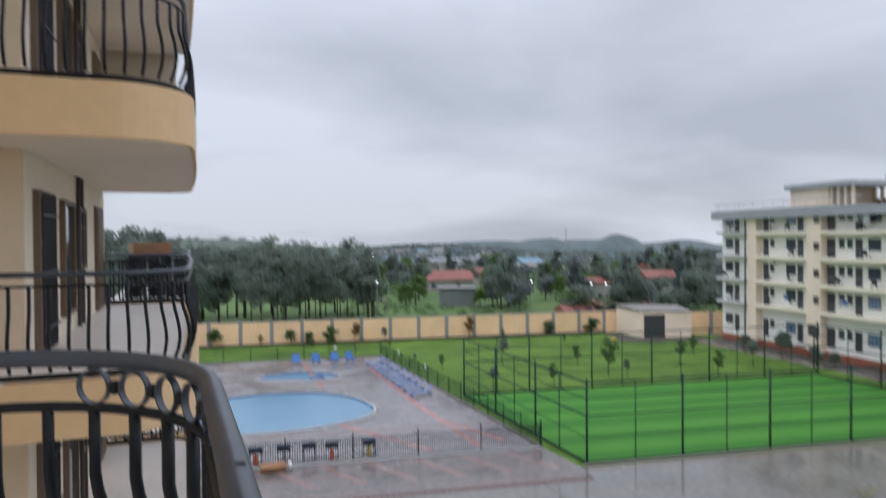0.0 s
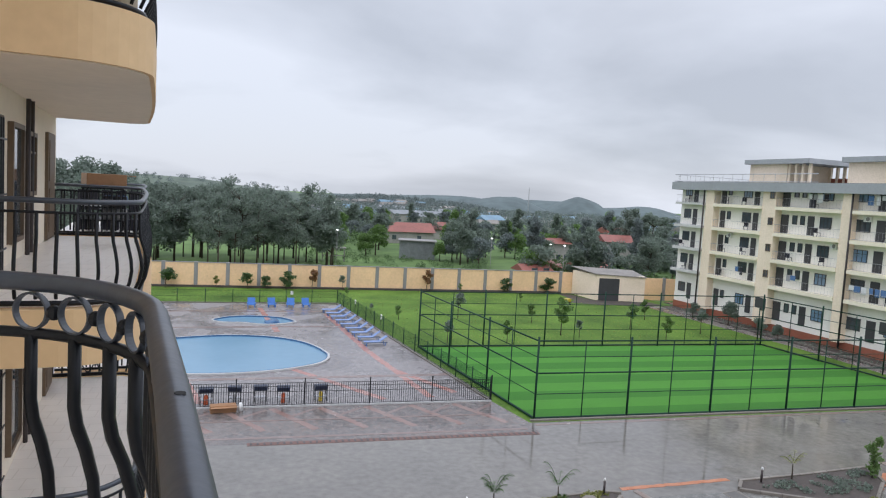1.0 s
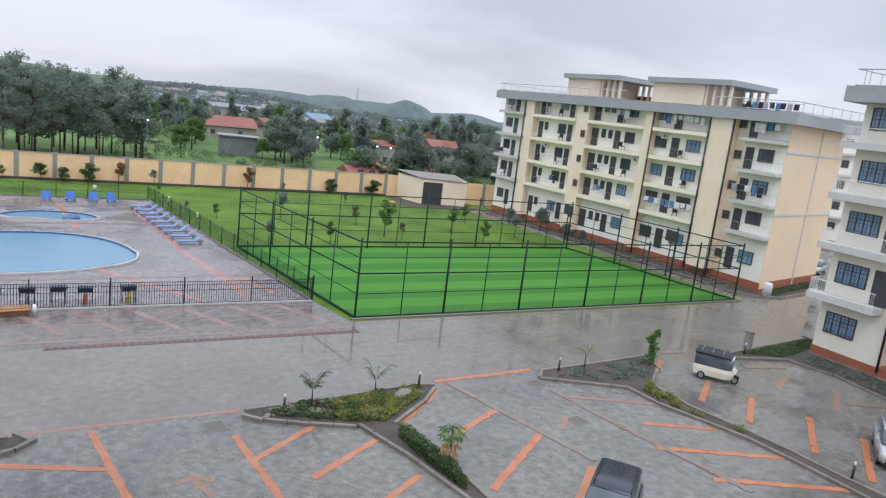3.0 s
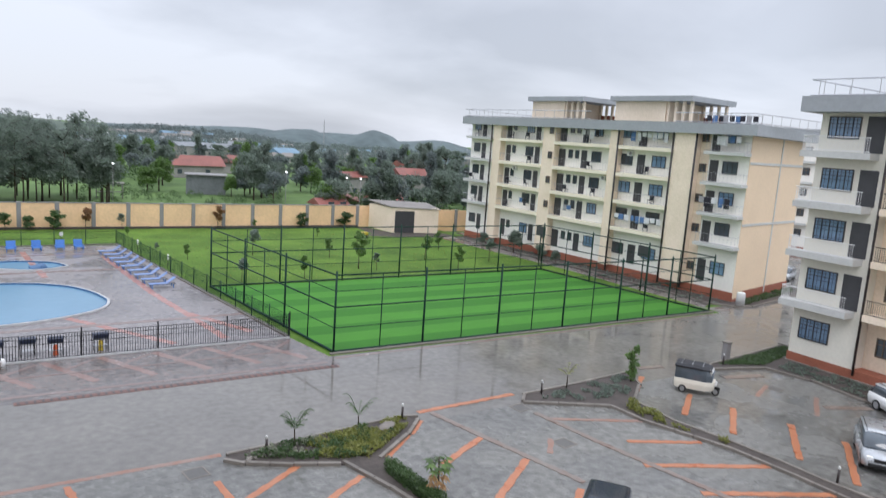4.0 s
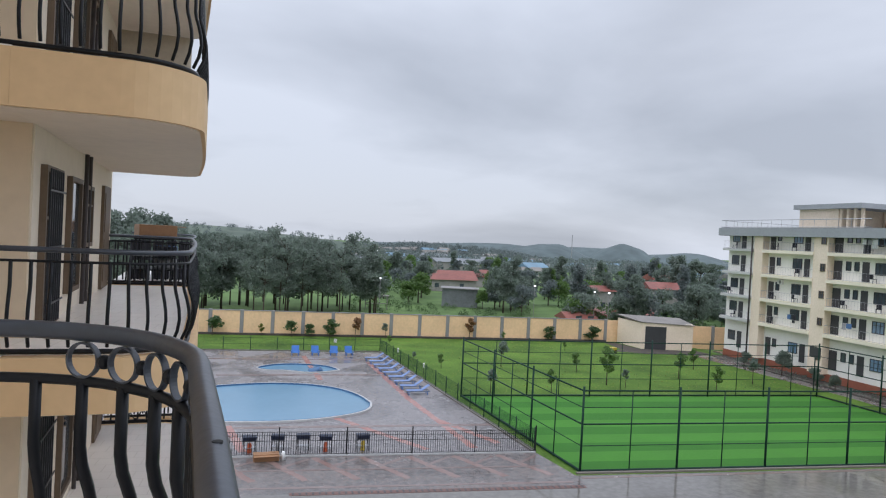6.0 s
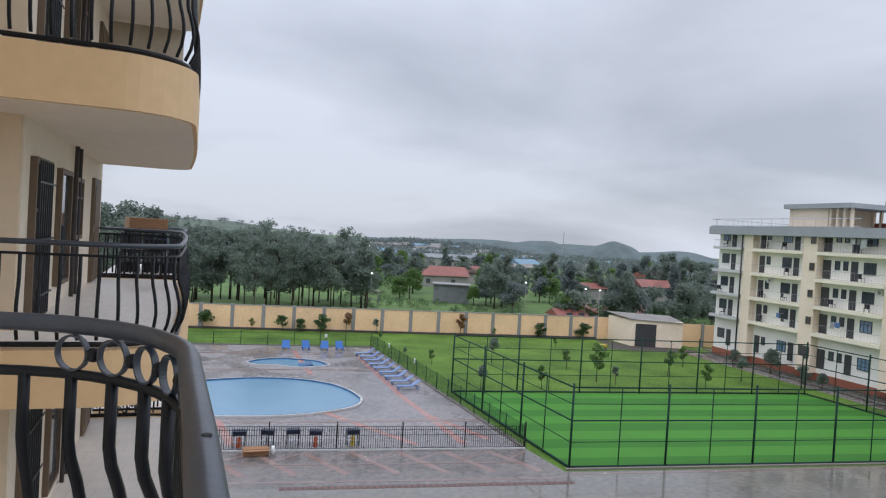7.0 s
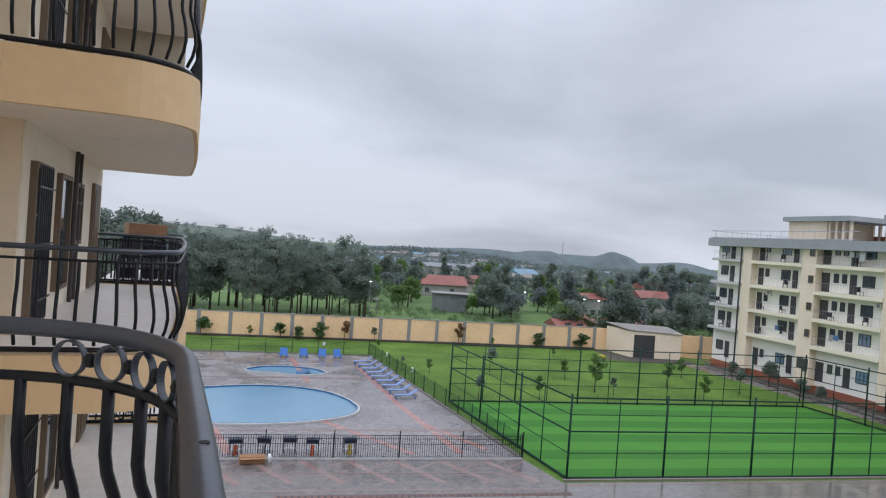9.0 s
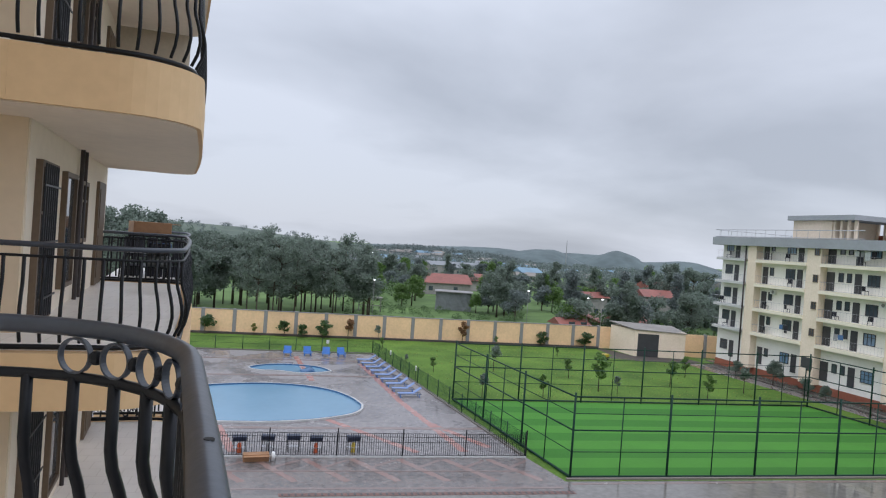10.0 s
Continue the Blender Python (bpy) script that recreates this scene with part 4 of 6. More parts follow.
def balcony(edge, z, step, rings=False, heavy=0.019):
    bal = thing("balcony", "rounded balcony with yellow edge and black iron railing", "balcony", MO)
    part("slab", prism(bmesh.new(), ccw(edge), z - 0.61, z - 0.02), M_YELLOW, bal, "yellow painted slab edge")
    part("soffit", prism(bmesh.new(), ccw(inset(edge, 0.05)), z - 0.625, z - 0.611), M_SOFFIT, bal, "grey plastered underside")
    part("floor_tiles", prism(bmesh.new(), ccw(inset(edge, 0.03 if rings else 0.18)), z - 0.019, z), M_TILE, bal, "white glossy floor tiles")
    line = inset(edge, 0.10)
    top, under = (0.96, 0.815) if rings else (1.09, 0.97)
    if not rings and edge[0][0] < S0:
        back = DEPTH + 1.7
        line = [(line[0][0], back)] + line
        x0, x1 = edge[0][0], S0 - 0.02
        part("slab", boxes((x0, x1, DEPTH - 0.002, back + 0.04, z - 0.61, z - 0.02)), M_YELLOW, bal)
        part("soffit", boxes((x0 + 0.05, x1, DEPTH - 0.002, back + 0.04, z - 0.625, z - 0.611)), M_SOFFIT, bal)
        part("floor_tiles", boxes((x0 + 0.03, x1, DEPTH - 0.002, back + 0.04, z - 0.019, z)), M_TILE, bal)
    part("handrail", tube(bmesh.new(), [(s, d, z + top) for s, d in line], 0.0265 if rings else 0.03, 14), M_RAILTOP, bal, "thick rounded dark handrail")
    part("rail", tube(bmesh.new(), [(s, d, z + under) for s, d in line], 0.016, 6), M_BLACKMETAL, bal)
    part("rail", tube(bmesh.new(), [(s, d, z + (0.07 if rings else 0.035)) for s, d in line], 0.018 if rings else 0.03, 6), M_BLACKMETAL, bal)
    centre = Vector((sum(p[0] for p in edge) / len(edge), 1.2))
    prof = [(0, 0.815), (0, 0.62), (0.012, 0.56), (0.045, 0.48), (0.075, 0.38), (0.085, 0.29), (0.06, 0.18), (0.015, 0.1), (0, 0.07)]
    bme = shared("baluster", tube(bmesh.new(), [(0, -o, h * under / 0.815) for o, h in prof], heavy, 6))
    for p, d in along(line, step):
        nrm = Vector((-d.y, d.x))
        if nrm.dot(centre - p) < 0:
            nrm = -nrm
        ang = math.degrees(math.atan2(nrm.y, nrm.x)) - 90
        link_mesh("baluster", bme, M_BLACKMETAL, bal, m=pose(p.x, p.y, z, 0, 0, ang))
    if rings:
        ring = bmesh.new()
        n = 28
        for k in range(n):
            for r, y in ((0.054, -0.010), (0.054, 0.010), (0.048, 0.010), (0.048, -0.010)):
                ring.verts.new((r * math.cos(2 * math.pi * k / n), y, r * math.sin(2 * math.pi * k / n)))
        ring.verts.ensure_lookup_table()
        for k in range(n):
            for c_ in range(4):
                i0, i1, j0, j1 = 4 * k + c_, 4 * k + (c_ + 1) % 4, 4 * ((k + 1) % n) + c_, 4 * ((k + 1) % n) + (c_ + 1) % 4
                ring.faces.new([ring.verts[q] for q in (i0, j0, j1, i1)])
        bmesh.ops.recalc_face_normals(ring, faces=ring.faces)
        rme = shared("ring", ring)
        knob = bmesh.new()
        bmesh.ops.create_uvsphere(knob, u_segments=8, v_segments=6, radius=0.022)
        kme = shared("knob", knob)
        for p, d in along(line, 0.147):
            if not (p.x > 0.6 and p.y < 0.45):
                continue
            ang = math.degrees(math.atan2(d.y, d.x))
            link_mesh("ring", rme, M_RAILTOP, bal, m=pose(p.x, p.y, z + 0.878, 0, 0, ang))
            q = p + d * 0.075
            if q.y > 0.31:
                continue
            link_mesh("knob", kme, M_BLACKMETAL, bal, m=pose(q.x, q.y, z + 0.878, 0, 0, ang))
        part("rail_plug", tube(bmesh.new(), [(-0.02, 0.012, z + top + 0.016), (-0.02, 0.012, z + top + 0.027)], 0.008, 8), M_RUBBER, bal, "small black rubber plug")
    return bal


for k in (-2, -1, 0, 1, 2):
    balcony(EDGE_NB, NB0 + k * STOREY, 0.185)
balcony(EDGE_OWN, F0, 0.147, rings=True, heavy=0.018)

TOP = NB0 + 4 * STOREY
# facade behind the neighbouring balconies, with its returns
local_part("wall", boxes((S0, S1, DEPTH, DEPTH + 6, 0, TOP)), M_WARMWHITE, own, MO, "ivory plastered wall")
local_part("return_wall", boxes((S0 - 0.05, S0 - 0.003, DEPTH + 0.02, DEPTH + 6, 0, TOP)), M_TAN, own, MO, "tan painted recess wall")
local_part("recess_wall", boxes((2.3, S0 - 0.06, DEPTH + 1.75, DEPTH + 6, 0, TOP)), M_TAN, own, MO, "tan painted recess wall")
local_part("wall", boxes((-12, 2.29, DEPTH, DEPTH + 6, 0, TOP)), M_WARMWHITE, own, MO)
local_part("plinth", boxes((-12.05, S1 + 0.05, DEPTH - 0.03, DEPTH + 0.0, -0.1, 0.8)), M_RED, own, MO)
local_part("roof", boxes((-13, S1 + 0.8, -0.6, DEPTH + 7, TOP + 0.003, TOP + 0.9)), M_GREYPAINT, own, MO)
# window frames face outwards: turn the facade's frame round
MOF = MO @ pose(0, DEPTH, 0, 0, 0, 180)
for k in (-3, -2, -1, 0, 1, 2, 3):
    z = NB0 + k * STOREY
    window(own, MOF, -9.95, z + 0.02, 1.15, 2.05, M_BROWNFRAME, bars=2, grill=True)
    window(own, MOF, -11.75, z + 0.3, 1.05, 1.75, M_BROWNFRAME, bars=1)
    window(own, MOF, -13.1, z + 0.95, 0.8, 1.05, M_BROWNFRAME, bars=2)
    door(own, MOF, -15.9, z + 0.02, 1.1, 2.1, M_BROWNFRAME)
for s in (12.2, 12.62):
    local_part("drain_pipe", tube(bmesh.new(), [(s, DEPTH - 0.06, 0), (s, DEPTH - 0.06, TOP)], 0.036, 8), M_PIPE, own, MO, "dark drain pipe")

# the next flat's balconies, set end to end with these
EDGE_NEXT = balcony_edge(16.75, 22.5, 0.4, 0.6)
for k in (-1, 0):
    balcony(EDGE_NEXT, NB0 + k * STOREY, 0.185)
# scrolled iron panel in the end railing of the balcony below
sp = thing("scroll_panel", "black iron scroll panel fixed in the balcony end railing", "railing panel", MO @ pose(16.22, 0, NB0 - STOREY))
for j in range(3):
    for sg in (-1, 1):
        pts = [(0, 0.85 + 0.3 * j + sg * (0.02 + 0.11 * math.sin(math.pi * q / 8)), 0.12 + 0.5 * q / 8) for q in range(9)]
        part("scroll", tube(bmesh.new(), pts, 0.014, 5), M_BLACKMETAL, sp)
    part("collar", boxes((-0.02, 0.02, 0.82 + 0.3 * j, 0.88 + 0.3 * j, 0.1, 0.14)), M_BLACKMETAL, sp)
part("bottom_rail", boxes((-0.02, 0.02, 0.6, 1.86, 0.07, 0.11)), M_BLACKMETAL, sp)
part("top_rail", boxes((-0.02, 0.02, 0.6, 1.86, 0.62, 0.66)), M_BLACKMETAL, sp)


# ---------- plants ----------
def leaf(bm, p, size, rng, flat=0.0):
    """One small bent leaf clump of two faces."""
    a = Vector((rng.gauss(0, 1), rng.gauss(0, 1), rng.gauss(0, 1) * (1 - flat) + 1e-3)).normalized()
    b_ = a.cross(Vector((rng.gauss(0, 1), rng.gauss(0, 1), rng.gauss(0, 1) + 0.6 * flat))).normalized()
    c_ = a.cross(b_)
    s = size * rng.uniform(0.6, 1.3)
    v = [bm.verts.new(p + a * s + c_ * s * 0.15), bm.verts.new(p + b_ * s * 0.55), bm.verts.new(p - a * s), bm.verts.new(p - b_ * s * 0.55 + c_ * s * 0.2)]
    bm.faces.new((v[0], v[1], v[2]))
    bm.faces.new((v[0], v[2], v[3]))


def crown_mesh(blobs, per, size, seed, shell=0.55):
    rng = random.Random(seed)
    bm = bmesh.new()
    for x, y, z, rx, rz in blobs:
        for _ in range(per):
            d = Vector((rng.gauss(0, 1), rng.gauss(0, 1), rng.gauss(0, 1))).normalized()
            k = shell + (1 - shell) * rng.random() ** 0.6
            k *= 0.9 + 0.3 * noise.noise(d * 2.3 + Vector((x, y, z)))
            leaf(bm, Vector((x + d.x * rx * k, y + d.y * rx * k, z + d.z * rz * k)), size, rng)
    return shared("crown", bm)


def trunk_mesh(h, r, blobs, seed):
    rng = random.Random(seed)
    bm = bmesh.new()
    bend = [(rng.uniform(-0.02, 0.02) * h * t, rng.uniform(-0.02, 0.02) * h * t, h * t) for t in (0.25, 0.5, 0.75)]
    top = (rng.uniform(-0.03, 0.03) * h, rng.uniform(-0.03, 0.03) * h, h)
    tube(bm, [(0, 0, -0.1)] + bend + [top], r, 7, r * 0.35)
    for x, y, z, rx, rz in blobs:
        st = min(h * 0.95, max(h * 0.35, z - rx * 0.8))
        k = st / h
        base = Vector((top[0] * k, top[1] * k, st))
        tip = Vector((x, y, z))
        tube(bm, [base, base.lerp(tip, 0.5) + Vector((0, 0, -0.05 * h * 0.3)), tip], r * 0.42, 5, r * 0.1)
    return shared("trunk", bm)


def tree_form(kind, seed):
    rng = random.Random(seed)
    blobs = []
    if kind == "broad":        # 11 m, spreading crown
        for _ in range(20):
            a, rr = rng.uniform(0, 6.28), rng.uniform(0.1, 3.3)
            blobs.append((rr * math.cos(a), rr * math.sin(a), rng.uniform(4.0, 10.0) - rr * 0.35, rng.uniform(1.0, 1.8), rng.uniform(0.8, 1.5)))
        return trunk_mesh(7.0, 0.2, blobs, seed), crown_mesh(blobs, 250, 0.23, seed, 0.15)
    if kind == "tall":         # 12 m, upright
        for i in range(13):
            z = 3.2 + i * 0.68
            a = rng.uniform(0, 6.28)
            rr = rng.uniform(0.2, 1.8) * (1 - 0.4 * i / 13)
            blobs.append((rr * math.cos(a), rr * math.sin(a), z, rng.uniform(1.0, 1.7), rng.uniform(0.8, 1.4)))
        return trunk_mesh(10.0, 0.18, blobs, seed), crown_mesh(blobs, 290, 0.22, seed, 0.1)
    if kind == "belt":         # 12 m, airy crown over a clear trunk
        for _ in range(30):
            a, rr, z = rng.uniform(0, 6.28), rng.uniform(0.2, 3.1), rng.uniform(3.7, 11.6)
            rr *= 0.55 + 0.45 * math.sin(math.pi * (z - 3.2) / 10.4)
            blobs.append((rr * math.cos(a), rr * math.sin(a), z, rng.uniform(0.7, 1.35), rng.uniform(0.6, 1.1)))
        return trunk_mesh(9.6, 0.125, blobs, seed), crown_mesh(blobs, 95, 0.165, seed, 0.1)
    if kind == "flat":         # umbrella crown with gaps
        for _ in range(12):
            a, rr = rng.uniform(0, 6.28), rng.uniform(0.5, 4.2)
            blobs.append((rr * math.cos(a), rr * math.sin(a), rng.uniform(8.0, 10.6), rng.uniform(0.9, 1.7), rng.uniform(0.5, 0.9)))
        return trunk_mesh(8.2, 0.22, blobs, seed), crown_mesh(blobs, 260, 0.2, seed, 0.2)
    if kind == "round":
        for _ in range(10):
            a, rr = rng.uniform(0, 6.28), rng.uniform(0.1, 1.6)
            blobs.append((rr * math.cos(a), rr * math.sin(a), rng.uniform(2.2, 5.2), rng.uniform(0.9, 1.5), rng.uniform(0.8, 1.3)))
        return trunk_mesh(3.6, 0.14, blobs, seed), crown_mesh(blobs, 260, 0.2, seed, 0.35)
    if kind == "far":
        for _ in range(7):
            a, rr = rng.uniform(0, 6.28), rng.uniform(0.3, 3.0)
            blobs.append((rr * math.cos(a), rr * math.sin(a), rng.uniform(3.0, 7.5), rng.uniform(1.4, 2.2), rng.uniform(1.2, 1.9)))
        return trunk_mesh(5.0, 0.2, blobs, seed), crown_mesh(blobs, 190, 0.31, seed, 0.15)
    # sapling, 2 m
    for _ in range(6):
        a, rr = rng.uniform(0, 6.28), rng.uniform(0.05, 0.35)
        blobs.append((rr * math.cos(a), rr * math.sin(a), rng.uniform(0.85, 1.75), rng.uniform(0.18, 0.36), rng.uniform(0.18, 0.34)))
    return trunk_mesh(1.4, 0.035, blobs, seed), crown_mesh(blobs, 60, 0.1, seed, 0.3)


FORMS = {k: [tree_form(k, 11 * i + 3) for i in range(n)] for k, n in (("broad", 3), ("tall", 3), ("belt", 5), ("flat", 2), ("round", 2), ("far", 4), ("sapling", 3))}


def tree(kind, x, y, z, scale, leaf_mat, label, group, idx, turn, stretch=1.0, category="tree", name="tree"):
    tm, cm = FORMS[kind][idx % len(FORMS[kind])]
    ob = thing(name, label, category, group=group)
    ob.matrix_basis = pose(x, y, z, 0, 0, turn) @ Matrix.Diagonal((scale, scale, scale * stretch, 1))
    t = link_mesh("trunk", tm, M_BARK, ob)
    c = link_mesh("crown", cm, None, ob)
    if not c.data.materials:
        c.data.materials.append(None)
    c.material_slots[0].link = "OBJECT"
    c.material_slots[0].material = leaf_mat
    return ob


rt = random.Random(21)
# dark belt of trees behind the wall
for i in range(84):
    t = i / 83
    x = -62 + 76 * t + rt.uniform(-1.5, 1.5)
    y = 106 + rt.uniform(0, 30) + (6 if i % 3 == 0 else 0)
    k = ("belt", "belt", "belt", "broad")[i % 4]
    sc = rt.uniform(0.93, 1.2) * (1.0 if x < 12 else 0.92)
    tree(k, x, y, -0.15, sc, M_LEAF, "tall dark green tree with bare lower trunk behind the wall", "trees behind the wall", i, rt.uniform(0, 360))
# taller umbrella-crowned trees standing over the belt
for i, (x, y, s) in enumerate(((-27, 128, 1.35), (-22, 130, 1.4), (-31, 126, 1.3), (-15.5, 131, 1.06), (-10, 134, 1.0), (-38, 128, 1.2), (-4, 138, 0.98), (3, 144, 0.95))):
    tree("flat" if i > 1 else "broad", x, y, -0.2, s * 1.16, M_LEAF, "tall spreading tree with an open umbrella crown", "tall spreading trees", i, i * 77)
for i, (x, y, s, k, mat) in enumerate(((25, 147.5, 1.15, "round", M_LEAF_LIGHT), (22.5, 145, 0.9, "round", M_LEAF_LIGHT), (39, 133, 0.95, "broad", M_LEAF), (41.5, 136, 0.9, "tall", M_LEAF), (36.5, 139, 0.7, "round", M_LEAF_LIGHT), (44, 141, 0.75, "broad", M_LEAF), (57, 150, 1.0, "round", M_LEAF_LIGHT), (92, 160, 1.05, "tall", M_LEAF), (87, 158, 0.95, "broad", M_LEAF), (97, 163, 0.95, "tall", M_LEAF), (104, 170, 1.0, "flat", M_LEAF), (110, 176, 1.0, "flat", M_LEAF), (84, 148, 1.0, "tall", M_LEAF), (28, 160, 0.9, "broad", M_LEAF))):
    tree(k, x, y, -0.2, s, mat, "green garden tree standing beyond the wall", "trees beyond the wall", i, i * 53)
# dense gardens behind the wall, past a small bright field
n_mid = 0
while n_mid < 188:
    near = n_mid < 90
    az, dist = radians(rt.uniform(16.4, 42) if near else rt.uniform(6, 42)), (rt.uniform(118, 190) if near else rt.uniform(150, 270))
    x, y = -2 + dist * math.sin(az), 2 + dist * math.cos(az)
    deg = math.degrees(az)
    if (9 < deg < 16.3 and dist < 154) or (11.8 < deg < 16.4 and dist < 196) or (19.2 < deg < 22.2 and dist < 152) or (near and 23.6 < deg < 26 and dist < 142):
        continue
    kind = ("far", "broad", "round", "far", "tall")[n_mid % 5]
    sc = rt.uniform(0.6, 0.95) * (1.35 if kind == "round" else 0.98)
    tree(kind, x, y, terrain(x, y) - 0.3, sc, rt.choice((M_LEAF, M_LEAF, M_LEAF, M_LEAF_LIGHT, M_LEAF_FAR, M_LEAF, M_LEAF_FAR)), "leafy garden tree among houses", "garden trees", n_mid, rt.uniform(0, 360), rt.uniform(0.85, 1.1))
    n_mid += 1
# woods too far to count, and thickets between the gardens
far_bm, near_bm = bmesh.new(), bmesh.new()
rw = random.Random(5)
for k in range(5000):
    near = k >= 3700
    az, dist = radians(rw.uniform(-30, 55)), 200 + (330 if k < 1000 else 1250) * rw.random() ** 1.5
    if near:
        az, dist = radians(rw.uniform(5, 42)), 112 + 190 * rw.random() ** 1.3
    x, y = -2 + dist * math.sin(az), 2 + dist * math.cos(az)
    if noise.noise((x * 0.006, y * 0.006, 7)) < -0.32 or (dist < 330 and rw.random() < 0.3):
        continue
    deg = math.degrees(az)
    if near and ((10.0 < deg < 16.2 and 141 < dist < 182) or (19.4 < deg < 22.1 and dist < 150) or (22 < deg < 30 and dist < 122)):
        continue
    z, sz = terrain(x, y), (rw.uniform(0.6, 1.3) if near and dist < 141 and deg < 22 else rw.uniform(1.2, 3.2) if near else rw.uniform(3.0, 6.0) * (0.8 + dist / 1700))
    for _k in range(110 if dist < 420 else 75):
        dd = Vector((rw.gauss(0, 1), rw.gauss(0, 1), rw.gauss(0, 1))).normalized() * rw.uniform(0.4, 1)
        leaf(near_bm if near else far_bm, Vector((x + dd.x * sz * 0.7, y + dd.y * sz * 0.7, z + sz * 0.75 + dd.z * sz * 0.7)), sz * (0.10 if dist < 420 else 0.14), rw)
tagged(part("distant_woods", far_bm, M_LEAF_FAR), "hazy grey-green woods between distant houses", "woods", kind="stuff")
tagged(part("thickets", near_bm, M_LEAF_SHRUB), "dark green thickets between the gardens", "bushes", kind="stuff")

# ---------- far hills ----------
def hill(az, dist, half, top, depth, seed, label, mat=None):
    bm = bmesh.new()
    a = radians(az)
    cx, cy = -2 + dist * math.sin(a), 2 + dist * math.cos(a)
    nx, ny = 28, 10
    grid = []
    for j in range(ny + 1):
        row = []
        for i in range(nx + 1):
            u, v = i / nx * 2 - 1, j / ny * 2 - 1
            r = math.sqrt(u * u + v * v)
            h = max(0.0, math.cos(min(1.0, r) * math.pi / 2)) ** 0.85
            h *= 1 + 0.14 * noise.noise((u * 2.2 + seed, v * 2, seed))
            px, py = cx + u * half * math.cos(a) + v * depth * math.sin(a), cy - u * half * math.sin(a) + v * depth * math.cos(a)
            row.append(bm.verts.new((px, py, -40 + (top + 40) * h + 1.3 * noise.noise((px * 0.03, py * 0.03, 1)))))
        grid.append(row)
    for j in range(ny):
        for i in range(nx):
            f = bm.faces.new((grid[j][i], grid[j][i + 1], grid[j + 1][i + 1], grid[j + 1][i]))
            f.smooth = True
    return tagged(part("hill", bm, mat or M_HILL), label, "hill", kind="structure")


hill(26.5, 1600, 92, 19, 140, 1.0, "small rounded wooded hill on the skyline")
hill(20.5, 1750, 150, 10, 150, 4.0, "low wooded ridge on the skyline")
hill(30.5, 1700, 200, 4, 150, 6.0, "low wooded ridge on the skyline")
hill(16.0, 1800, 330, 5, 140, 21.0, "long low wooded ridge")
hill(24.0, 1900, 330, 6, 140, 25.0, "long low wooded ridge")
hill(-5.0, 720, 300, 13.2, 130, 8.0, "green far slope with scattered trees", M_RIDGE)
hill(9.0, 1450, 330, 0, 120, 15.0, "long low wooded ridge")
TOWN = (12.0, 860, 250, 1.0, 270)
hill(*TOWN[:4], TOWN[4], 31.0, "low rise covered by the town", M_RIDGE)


def on_hill(az, dist, form):
    """The place on a hill of that form, seen along az at that distance."""
    u, v = radians(az - form[0]) * form[1] / form[2], (dist - form[1]) / form[4]
    h = max(0.0, math.cos(min(1.0, math.hypot(u, v)) * math.pi / 2)) ** 0.85
    return -2 + dist * math.sin(radians(az)), 2 + dist * math.cos(radians(az)), -40 + (form[3] + 40) * h


def scatter(name, count, az0, az1, d0, d1, form, small, large, seed, label):
    """Trees dotted over a hill."""
    rng = random.Random(seed)
    bm = bmesh.new()
    for _ in range(count):
        x, y, z = on_hill(rng.uniform(az0, az1), rng.uniform(d0, d1), form)
        sz = rng.uniform(small, large)
        for _k in range(56):
            dd = Vector((rng.gauss(0, 1), rng.gauss(0, 1), rng.gauss(0, 1))).normalized() * rng.uniform(0.3, 1)
            leaf(bm, Vector((x + dd.x * sz * 0.9, y + dd.y * sz * 0.9, z + sz * 0.6 + dd.z * sz * 0.7)), sz * 0.16, rng)
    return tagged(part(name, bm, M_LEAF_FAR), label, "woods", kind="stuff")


scatter("hillside_trees", 300, -16, 12, 612, 730, (-5.0, 720, 300, 13.2, 130), 1.6, 4.2, 77, "grey-green trees dotted along the far slope")
scatter("town_trees", 950, 4, 25, 690, 880, TOWN, 2.4, 6.2, 78, "grey-green trees between the houses of the town")
mast = thing("radio_mast", "thin distant lattice radio mast", "mast")
part("pole", tube(bmesh.new(), [(620, 1500, -30), (620, 1500, 34)], 1.1, 4, 0.7), M_STEEL, mast)


# ---------- far houses ----------
def house(x, y, w, d_, h, roof_mat, turn, label, wall_mat=None):
    z = terrain(x, y)
    ob = thing("house", label, "house", pose(x, y, z, 0, 0, turn), group="distant houses")
    part("wall", boxes((-w / 2, w / 2, -d_ / 2, d_ / 2, -0.3, h)), wall_mat or M_FARWALL, ob)
    bm = bmesh.new()
    e, rh = 0.5, h + w * 0.12 + 0.5
    v = [bm.verts.new(p) for p in ((-w / 2 - e, -d_ / 2 - e, h), (w / 2 + e, -d_ / 2 - e, h), (w / 2 + e, d_ / 2 + e, h), (-w / 2 - e, d_ / 2 + e, h), (-w / 2 - e, 0, rh), (w / 2 + e, 0, rh))]
    for q in ((0, 1, 5, 4), (2, 3, 4, 5), (0, 4, 3), (1, 2, 5), (0, 3, 2, 1)):
        bm.faces.new([v[k] for k in q])
    part("roof", bm, roof_mat, ob)
    for k in (-0.25, 0.2):
        part("window", boxes((w * k, w * k + 1.1, -d_ / 2 - 0.05, -d_ / 2 - 0.004, 1.0, 2.1)), M_GLASS, ob)
    return ob


